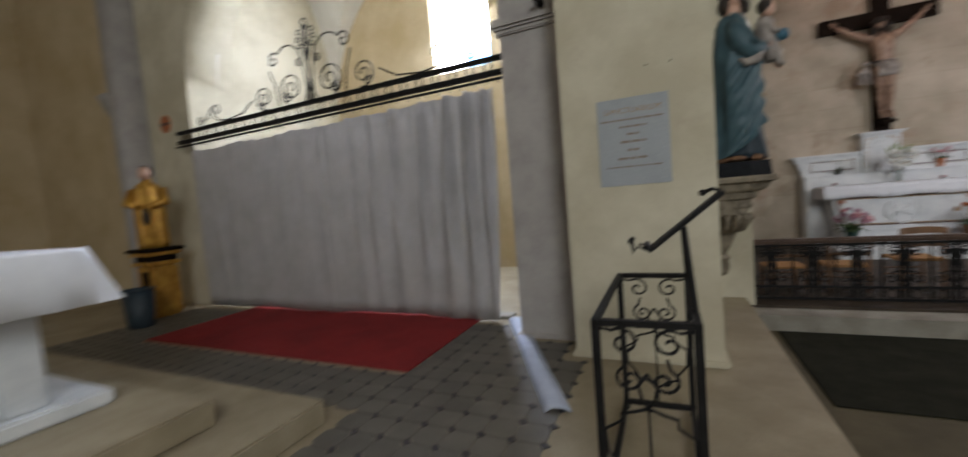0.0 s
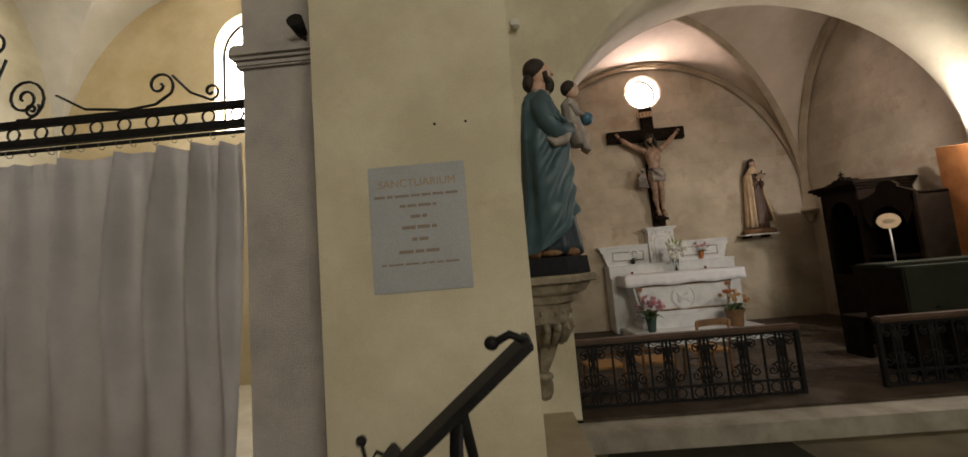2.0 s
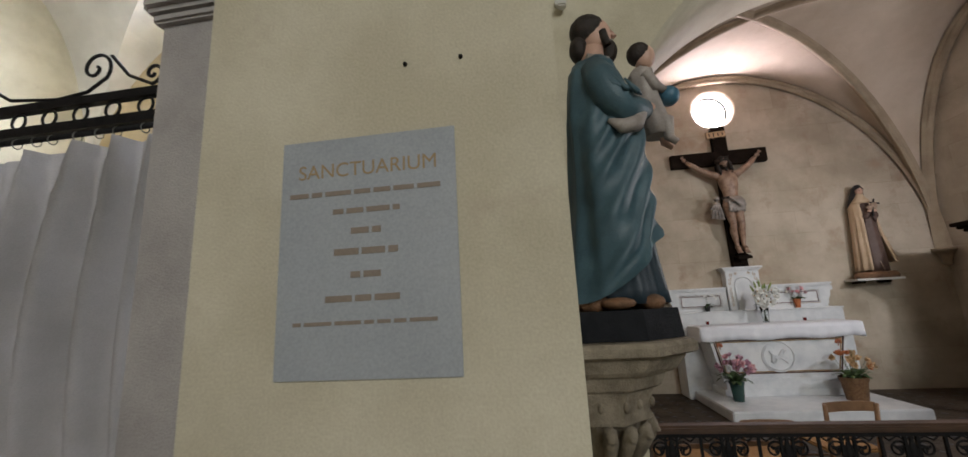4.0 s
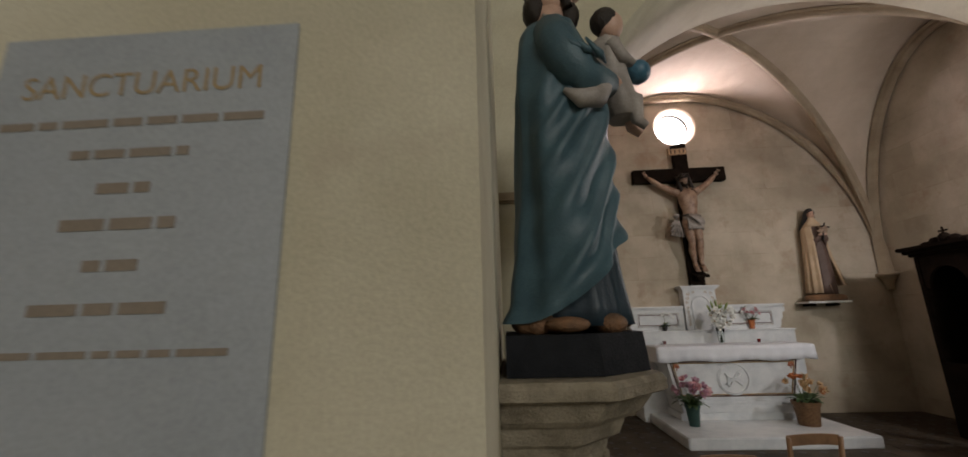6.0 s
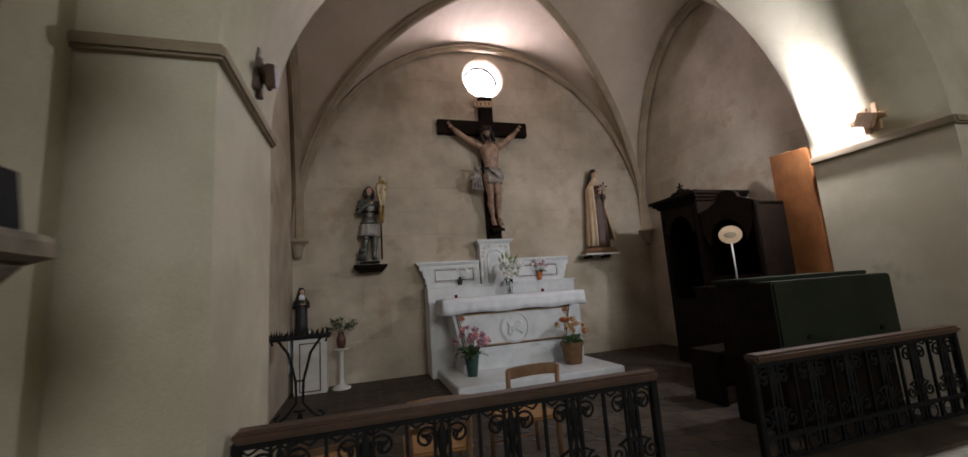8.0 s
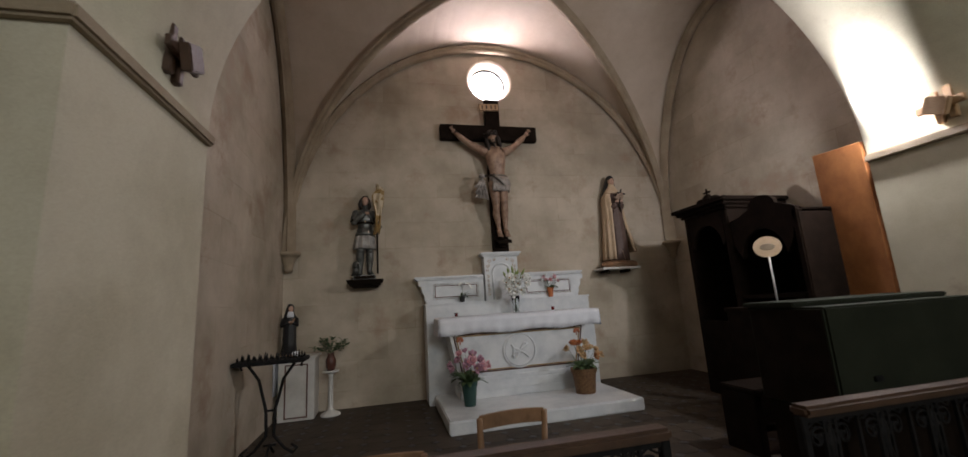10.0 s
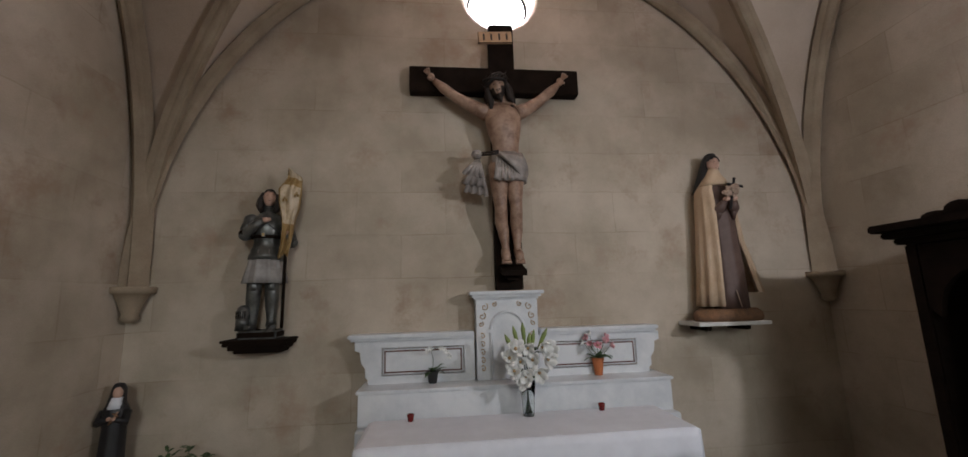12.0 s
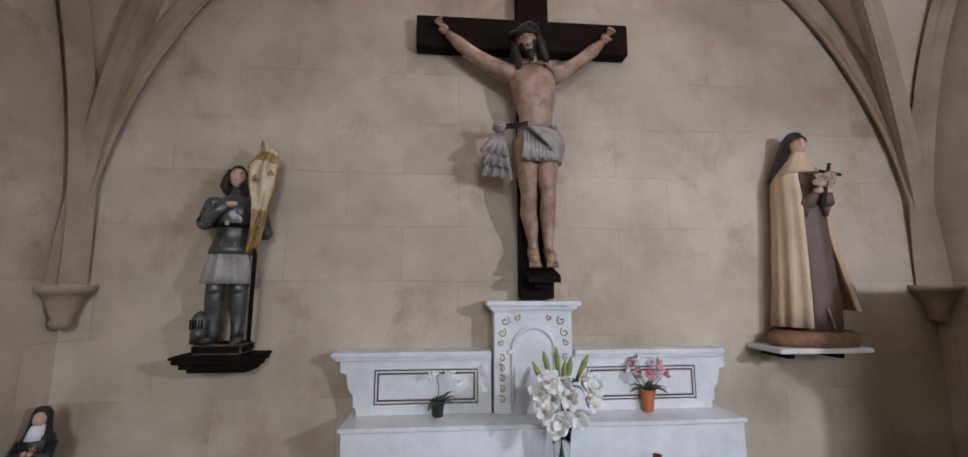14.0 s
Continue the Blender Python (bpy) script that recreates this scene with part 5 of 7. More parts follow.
    for sy in (-1, 1):
        tube(bm, [(x + 0.045, y + sy * 0.055, b + 1.24), (x + 0.065, y + sy * 0.04, b + 1.17)], 0.02, 6, 4)
    tube(bm, [(x - 0.04, y - 0.07, b + 1.10), (x + 0.05, y - 0.05, b + 1.085), (x + 0.07, y + 0.04, b + 1.085)], 0.022, 8, 5)
    # carried child
    rings(bm, [(b + 0.72, x + 0.235, y, 0.05, 0.055), (b + 0.80, x + 0.225, y, 0.065, 0.07), (b + 0.92, x + 0.205, y, 0.058, 0.068), (b + 1.02, x + 0.20, y, 0.055, 0.065), (b + 1.05, x + 0.20, y, 0.03, 0.035)], 22, 5, 0.06, 7)
    for sy in (-1, 1):
        tube(bm, [(x + 0.235, y + sy * 0.03, b + 0.79), (x + 0.275, y + sy * 0.035, b + 0.775), (x + 0.275, y + sy * 0.03, b + 0.70), (x + 0.305, y + sy * 0.03, b + 0.675)], [0.035, 0.03, 0.022, 0.016], 8, 5 if sy < 0 else 2)
        tube(bm, [(x + 0.205, y + sy * 0.06, b + 1.0), (x + 0.24, y + sy * 0.06, b + 0.93), (x + 0.285, y + sy * 0.03, b + 0.92)], [0.026, 0.024, 0.016], 8, 5)
    ball(bm, (x + 0.225, y, b + 1.11), (0.05, 0.045, 0.06), 2, 12)
    ball(bm, (x + 0.205, y, b + 1.128), (0.055, 0.052, 0.055), 4, 12)
    ball(bm, (x + 0.305, y - 0.01, b + 0.90), 0.045, 6, 12)
    ob = made("statue", bm, [TEAL, NAVY, PALESKIN, ROCK, HAIR, GREYCLOTH, mat("blue_globe", (0.06, 0.16, 0.24), (0.04, 0.12, 0.18), 9, 0.4)])
    return tagged(ob, "life-like painted statue in a teal mantle carrying a small figure", "statue")


def half_octagon(w, d):
    """Half an octagon that springs from the wall x = 0, w to each side and d deep."""
    return [(0, -w), (d * 0.62, -w), (d, -w * 0.52), (d, w * 0.52), (d * 0.62, w), (0, w)]


def console():
    e = empty("statue_console", -0.51, 4.66, 1.22, "carved limestone wall console with a moulded top", "console")

    def tier(name, levels, material, label="", parent=e):
        bm = bmesh.new()
        rows = []
        for z, w, d in levels:
            rows.append([bm.verts.new((max(px, 0.001), py, z)) for px, py in half_octagon(w, d)])
        for a, b in zip(rows, rows[1:]):
            for i in range(6):
                bm.faces.new((a[i], a[(i + 1) % 6], b[(i + 1) % 6], b[i]))
        bm.faces.new(rows[0][::-1]), bm.faces.new(rows[-1])
        return part(name, bm, material, parent, label)
    tier("top_slab", [(-0.05, 0.325, 0.44), (-0.042, 0.34, 0.46), (-0.015, 0.34, 0.46), (0, 0.33, 0.45)], STONECARVED)
    tier("moulding", [(-0.115, 0.27, 0.37), (-0.10, 0.285, 0.39), (-0.06, 0.305, 0.42), (-0.05, 0.31, 0.42)], STONECARVED)
    tier("moulding", [(-0.175, 0.23, 0.31), (-0.165, 0.24, 0.33), (-0.13, 0.25, 0.345), (-0.115, 0.255, 0.35)], STONECARVED)
    frieze = tier("frieze", [(-0.29, 0.205, 0.27), (-0.175, 0.225, 0.30)], STONECARVED, "dark weathered carved frieze")
    for k in range(11):
        f = k / 10
        pts = half_octagon(0.215, 0.285)
        s = f * 5
        i = min(4, int(s))
        a, b = pts[i], pts[i + 1]
        q = s - i
        bm = bmesh.new()
        ball(bm, (a[0] + (b[0] - a[0]) * q + 0.004, a[1] + (b[1] - a[1]) * q, -0.225), (0.012, 0.012, 0.02), seg=8)
        part("bead", bm, STONECARVED, frieze)
    bm = bmesh.new()
    rings(bm, [(-0.62, 0.09, 0, 0.035, 0.035), (-0.55, 0.10, 0, 0.06, 0.065), (-0.45, 0.115, 0, 0.085, 0.10), (-0.36, 0.125, 0, 0.12, 0.15), (-0.29, 0.13, 0, 0.14, 0.19)], 16, fold=0.05, folds=6, smooth=False)
    part("cone", bm, STONECARVED, e)
    for k in range(9):
        a = math.radians(-95 + 190 * k / 8)
        bm = bmesh.new()
        tube(bm, [(0.12 + 0.12 * math.cos(a), 0.17 * math.sin(a), -0.42), (0.13 + 0.155 * math.cos(a), 0.205 * math.sin(a), -0.34), (0.13 + 0.18 * math.cos(a), 0.235 * math.sin(a), -0.305), (0.13 + 0.19 * math.cos(a), 0.245 * math.sin(a), -0.335)], [0.02, 0.028, 0.024, 0.01], 7)
        part("acanthus_leaf", bm, STONECARVED, e)
    bm = bmesh.new()
    lathe(bm, 0.09, 0, [(-0.80, 0.006), (-0.785, 0.035), (-0.75, 0.055), (-0.70, 0.06), (-0.665, 0.05), (-0.655, 0.065), (-0.635, 0.065), (-0.62, 0.04)], 14)
    part("pendant", bm, STONECARVED, e)
    # the dark plinth of the statue
    bm = bmesh.new()
    rows = [[bm.verts.new((px + 0.02, py, z)) for px, py in half_octagon(w, d)] for z, w, d in ((0.002, 0.25, 0.415), (0.11, 0.24, 0.405))]
    for i in range(6):
        bm.faces.new((rows[0][i], rows[0][(i + 1) % 6], rows[1][(i + 1) % 6], rows[1][i]))
    bm.faces.new(rows[0][::-1]), bm.faces.new(rows[1])
    bm.transform(pose(-0.51, 4.66, 1.22))
    tagged(made("statue_plinth", bm, BLACKPAINT), "black painted wooden plinth under the teal statue", "plinth")


altar_step()
altar()
altar_cloth()
crucifix()
wall_shelf("wall_shelf", 0.39, 0.85, 9.20, 1.35, DARKWOOD, "dark moulded wooden wall shelf under the armoured statue")
wall_shelf("wall_shelf", 3.96, 4.58, 9.15, 1.36, WHITEPAINT, "white painted shelf on dark brackets", True)
armoured_statue()
cloaked_statue()
nun_statue()
place_at(SANCTUARY)
joseph_statue()
console()
place_at()


# ---- flowers and pots ----
def petal(bm, m, length, width, curl=0.5, mi=0):
    """One curved petal with a mid fold, along local x, bending to local z."""
    t = bmesh.new()
    rows = []
    for i in range(6):
        f = i / 5
        w = width * math.sin(math.pi * min(0.97, 0.12 + 0.86 * f)) ** 0.8
        a = curl * f
        x, z = length * f * math.cos(a * 0.6), length * f * math.sin(a) * 0.6 - 0.5 * length * max(0, f - 0.6) ** 2 * 3
        rows.append([t.verts.new((x, -w, z + 0.15 * w)), t.verts.new((x, 0, z)), t.verts.new((x, w, z + 0.15 * w))])
    for p, q in zip(rows, rows[1:]):
        for k in range(2):
            f = t.faces.new((p[k], q[k], q[k + 1], p[k + 1]))
            f.smooth, f.material_index = True, mi
    join(bm, t, m)


def aim(p, d, twist=0.0):
    """A pose at p with local z along d."""
    return Matrix.Translation(p) @ Vector(d).to_track_quat("Z", "Y").to_matrix().to_4x4() @ pose(0, 0, 0, 0, 0, twist)


def bloom(bm, p, d, size, petals=6, curl=1.0, mi=0, twist=0.0, heart=None):
    m = aim(p, d, twist)
    for k in range(petals):
        petal(bm, m @ pose(0, 0, 0, 0, -35 if k % 2 else -20, 360 / petals * k), size, size * 0.26, curl, mi)
    if heart is not None:
        ball(bm, m @ Vector((0, 0, size * 0.2)), size * 0.12, heart, 6)


def thicken(ob, t=0.002):
    m = ob.modifiers.new("thick", "SOLIDIFY")
    m.thickness = t
    return ob


def leaf_spray(bm, p, rnd, n, length, spread, up=0.6, mi=0, width=0.14):
    for k in range(n):
        a = rnd.uniform(0, 6.28)
        d = Vector((math.cos(a) * spread, math.sin(a) * spread, up + rnd.uniform(-0.3, 0.4))).normalized()
        q = d.to_track_quat("X", "Z").to_matrix().to_4x4()
        petal(bm, Matrix.Translation(Vector(p) + d * rnd.uniform(0, 0.4) * length) @ q, length * rnd.uniform(0.6, 1.1), length * width, rnd.uniform(-0.6, 0.4), mi)


def lily_vase():
    e = empty("lily_vase", 2.53, 8.95, 0.811, "white lilies in a cut glass vase on the altar", "flowers")
    rnd = random.Random(11)
    bm = bmesh.new()
    rings(bm, [(0.0, 0, 0, 0.038, 0.038), (0.02, 0, 0, 0.04, 0.04), (0.12, 0, 0, 0.046, 0.046), (0.22, 0, 0, 0.056, 0.056)], 24, 0, 0.02, 12)
    bmesh.ops.delete(bm, geom=[f for f in bm.faces if len(f.verts) > 4 and f.calc_center_median().z > 0.2], context="FACES")
    v = thicken(part("vase", bm, glass, e, "ribbed clear glass vase"), 0.005)
    bm = bmesh.new()
    for k in range(9):
        a = k * 0.7
        tube(bm, [(0.02 * math.cos(a), 0.02 * math.sin(a), 0.012), (-0.015 * math.cos(a), -0.015 * math.sin(a), 0.2), (0.08 * math.cos(a + 1), 0.05 * math.sin(a + 1) - 0.02, 0.36)], 0.004, 5)
    part("stems", bm, LEAF, e)
    spots = [(-0.10, 0.30), (-0.02, 0.27), (0.07, 0.29), (-0.13, 0.38), (-0.05, 0.36), (0.03, 0.37), (0.12, 0.37), (-0.09, 0.44), (0.0, 0.45), (0.09, 0.45), (0.15, 0.42), (-0.03, 0.24)]
    for k, (x, z) in enumerate(spots):
        bm = bmesh.new()
        bloom(bm, (x, -0.05 - rnd.uniform(0, 0.05), z), (x * 2.0 + rnd.uniform(-0.3, 0.3), -0.8, rnd.uniform(-0.35, 0.35)), rnd.uniform(0.085, 0.105), 6, 1.0, 0, rnd.uniform(0, 60), 1)
        thicken(part("lily", bm, [LILY, GILTLINE], e))
    for k, (x, z, dx) in enumerate(((-0.13, 0.50, -0.5), (-0.08, 0.55, -0.25), (-0.02, 0.57, -0.1), (0.05, 0.52, 0.15), (0.13, 0.53, 0.5), (0.02, 0.50, 0.1))):
        bm = bmesh.new()
        d = Vector((dx, -0.1, 1)).normalized()
        p = Vector((x, -0.02, z))
        tube(bm, [p - d * 0.11, p - d * 0.05, p, p + d * 0.045], [0.006, 0.014, 0.016, 0.003], 8)
        part("bud", bm, BUD, e)
    bm = bmesh.new()
    leaf_spray(bm, (0, 0, 0.38), rnd, 14, 0.12, 0.8, 0.5)
    leaf_spray(bm, (0, 0, 0.22), rnd, 8, 0.10, 0.8, 0.4)
    thicken(part("leaves", bm, LEAF, e))
    return e


def pot(bm, r0, r1, h, n=22):
    rings(bm, [(0, 0, 0, r0, r0), (h * 0.82, 0, 0, r1 * 0.96, r1 * 0.96), (h * 0.83, 0, 0, r1 * 1.05, r1 * 1.05), (h, 0, 0, r1 * 1.07, r1 * 1.07), (h, 0, 0, r1 * 0.9, r1 * 0.9), (h * 0.9, 0, 0, r1 * 0.88, r1 * 0.88)], n, smooth=False)


def potted(name, x, y, z, label, r0, r1, h, potm, petalm, blooms, radius, rise, size, seed, leaves=16, heart=None, potlabel=""):
    e = empty(name, x, y, z, label, "flowers")
    rnd = random.Random(seed)
    bm = bmesh.new()
    pot(bm, r0, r1, h)
    part("pot", bm, potm, e, potlabel)
    bm = bmesh.new()
    leaf_spray(bm, (0, 0, h * 0.9), rnd, leaves, radius * 0.95, 0.9, 0.5, width=0.22)
    thicken(part("leaves", bm, LEAF, e))
    for k in range(blooms):
        a, f = rnd.uniform(0, 6.28), math.sqrt(rnd.uniform(0.05, 1))
        d = Vector((math.cos(a) * f, math.sin(a) * f - 0.35, 1.15 - f)).normalized()
        p = Vector((0, 0, h + rise * 0.45)) + Vector((d.x * radius, d.y * radius, d.z * rise * 0.7))
        bm = bmesh.new()
        bloom(bm, p, d, size * rnd.uniform(0.8, 1.15), rnd.choice((5, 6, 8)), 1.1, 0, rnd.uniform(0, 60), 1)
        tube(bm, [(0, 0, h * 0.9), p * 0.6 + Vector((0, 0, h * 0.3)), p], 0.002, 4, 2)
        thicken(part("flower", bm, [petalm[k % len(petalm)], GILTLINE, LEAF], e))
    return e


def orchid():
    e = empty("orchid", 1.88, 9.27, 0.988, "small white orchid in a black pot on the altar", "flowers")
    bm = bmesh.new()
    pot(bm, 0.03, 0.042, 0.085)
    part("pot", bm, BLACKPOT, e, "black plastic pot")
    rnd = random.Random(3)
    bm = bmesh.new()
    leaf_spray(bm, (0, 0, 0.08), rnd, 7, 0.09, 1.0, 0.35, width=0.2)
    thicken(part("leaves", bm, LEAF, e))
    bm = bmesh.new()
    tube(bm, [(0, 0, 0.08), (0.005, -0.01, 0.17), (-0.01, -0.015, 0.23), (0.03, -0.02, 0.255), (0.1, -0.03, 0.235), (0.13, -0.03, 0.19)], 0.0025, 5)
    part("stem", bm, LEAF, e)
    for x, z in ((-0.04, 0.235), (-0.015, 0.25), (0.06, 0.25), (0.085, 0.245), (0.105, 0.22), (0.125, 0.19)):
        bm = bmesh.new()
        bloom(bm, (x, -0.035, z), (x, -1, 0.1), 0.028, 5, 0.6, 0, x * 500)
        thicken(part("flower", bm, LILY, e), 0.001)


def glass_cup(x, y):
    bm = bmesh.new()
    rings(bm, [(0, 0, 0, 0.018, 0.018), (0.045, 0, 0, 0.024, 0.024), (0.045, 0, 0, 0.02, 0.02), (0.01, 0, 0, 0.015, 0.015)], 16)
    ob = made("votive_glass", bm, REDGLASS)
    ob.matrix_world = pose(x, y, 0.811)
    tagged(ob, "small dark red votive glass on the altar cloth", "votive glass", "votive glasses")


lily_vase()
potted("potted_flowers", 3.16, 9.27, 0.988, "pink artificial flowers in a terracotta pot", 0.03, 0.045, 0.13, TERRACOTTA, [PINK, PINK, LILY], 9, 0.10, 0.16, 0.05, 21, 14)
orchid()
glass_cup(1.74, 8.97), glass_cup(3.05, 8.97)
potted("potted_flowers", 1.74, 8.30, -0.109, "mauve artificial flowers in a dark green pot", 0.06, 0.085, 0.25, GREENPOT, [MAUVE, PINK, MAUVE], 16, 0.19, 0.26, 0.085, 31, 26)
potted("potted_flowers", 3.07, 8.27, -0.109, "faded orange flowers in a brown wicker basket", 0.11, 0.14, 0.27, WICKER, [PEACH, PEACH, TERRACOTTA], 18, 0.19, 0.24, 0.075, 41, 22)


# ---- chapel left corner ----
def nun_cabinet():
    e = empty("small_cabinet", -0.14, 9.22, AISLE, "small white painted cabinet with a panelled door", "cabinet")
    inv = e.matrix_world.inverted()
    for name, a, label in (("body", (-0.34, 0.05, 9.07, 9.40, AISLE, 0.45, 0.008), ""), ("top", (-0.37, 0.08, 9.04, 9.42, 0.45, 0.474, 0.006), "")):
        bm = bmesh.new()
        bevel_box(bm, *a)
        bm.transform(inv)
        part(name, bm, WHITEPAINT, e, label)
    bm = bmesh.new()
    frame_bars(bm, -0.27, -0.02, -0.2, 0.39, 9.068, 0.014)
    bm.transform(inv)
    part("door_moulding", bm, INLAY, e, "dark painted door moulding")
    bm = bmesh.new()
    box(bm, -0.20, -0.13, 9.10, 9.104, 0.475, 0.535)
    tagged(made("card", bm, LINEN), "small white card propped on the cabinet", "card")
    bm = bmesh.new()
    n = 16
    rows = [[bm.verts.new((-0.39 - 0.008 * math.sin(i * 1.9), 9.06 + 0.34 * i / n, z)) for z in (0.478, 0.4, 0.25, 0.05)] for i in range(n + 1)]
    for p, q in zip(rows, rows[1:]):
        for k in range(3):
            bm.faces.new((p[k], q[k], q[k + 1], p[k + 1])).smooth = True
    thicken(tagged(made("lace_cloth", bm, LINEN), "white lace cloth hanging from the cabinet", "cloth"), 0.004)


def candle_rack():
    e = empty("candle_rack", -0.10, 7.85, AISLE, "black wrought iron votive candle rack against the wall", "candle rack")
    e.matrix_world = e.matrix_world @ Matrix.Diagonal((1, 1, 0.925, 1))
    bm = bmesh.new()
    bevel_box(bm, -0.29, 0.29, -0.13, 0.13, 0.845, 0.885, 0.008)
    part("tray", bm, IRON, e)
    for k in range(12):
        for j in range(2):
            bm = bmesh.new()
            x, y = -0.26 + 0.047 * k, -0.06 + 0.12 * j
            rings(bm, [(0.885, x, y, 0.012, 0.012), (0.90, x, y, 0.01, 0.01), (0.925 + 0.012 * ((k * 7 + j) % 3), x, y, 0.003, 0.003)], 8)
            part("candle_spike", bm, IRON, e)
    for sx in (-1, 1):
        bm = bmesh.new()
        tube(bm, [(sx * 0.24, 0, 0.80), (sx * 0.25, 0, 0.845), (sx * 0.19, 0, 0.84), (sx * 0.10, 0, 0.70), (sx * 0.035, 0, 0.42), (sx * 0.03, 0, 0.2), (sx * 0.12, 0, 0.08), (sx * 0.19, 0, 0.03), (sx * 0.22, 0, 0.07), (sx * 0.17, 0, 0.11)], 0.013, 8)
        part("leg", bm, IRON, e)
    for k in (0.12, 0.42):
        bm = bmesh.new()
        tube(bm, [(-0.05, 0, k), (0.05, 0, k)], 0.01, 6)
        part("stretcher", bm, IRON, e)
    bm = bmesh.new()
    tube(bm, [(0, -0.14, 0.013), (0, 0, 0.12), (0, 0.14, 0.013)], 0.012, 8)
    part("leg", bm, IRON, e)


def plant_stand():
    e = empty("plant_stand", 0.22, 9.17, AISLE, "white turned plant stand", "stand")
    e.matrix_world = e.matrix_world @ Matrix.Diagonal((1, 1, 0.875, 1))
    bm = bmesh.new()
    lathe(bm, 0, 0, [(0, 0.11), (0.02, 0.115), (0.035, 0.10), (0.07, 0.04), (0.10, 0.028), (0.5, 0.024), (0.55, 0.035)], 20)
    part("column", bm, WHITEPAINT, e)
    bm = bmesh.new()
    lathe(bm, 0, 0, [(0.55, 0.05), (0.565, 0.095), (0.585, 0.095)], 20)
    part("top", bm, WHITEPAINT, e)
    v = empty("vase_of_foliage", 0.22, 9.17, AISLE + 0.513, "brown vase with dry greenery on the stand", "plant")
    bm = bmesh.new()
    lathe(bm, 0, 0, [(0, 0.04), (0.05, 0.058), (0.12, 0.06), (0.18, 0.035), (0.2, 0.045)], 18)
    part("vase", bm, INLAY, v, "dark brown glazed vase")
    rnd = random.Random(8)
    for k in range(9):
        a = k * 0.75
        d = Vector((math.cos(a) * 0.8, math.sin(a) * 0.5 - 0.1, rnd.uniform(0.25, 1.1))).normalized()
        bm = bmesh.new()
        p = Vector((0, 0, 0.18))
        pts = [p, p + d * 0.1 + Vector((0, 0, 0.04)), p + d * 0.22]
        tube(bm, pts, 0.003, 4)
        for j in range(8):
            leaf_spray(bm, p + d * (0.08 + 0.02 * j), rnd, 2, 0.06, 0.8, 0.3, width=0.2)
        thicken(part("branch", bm, LEAF, v))


nun_cabinet()
candle_rack()
plant_stand()


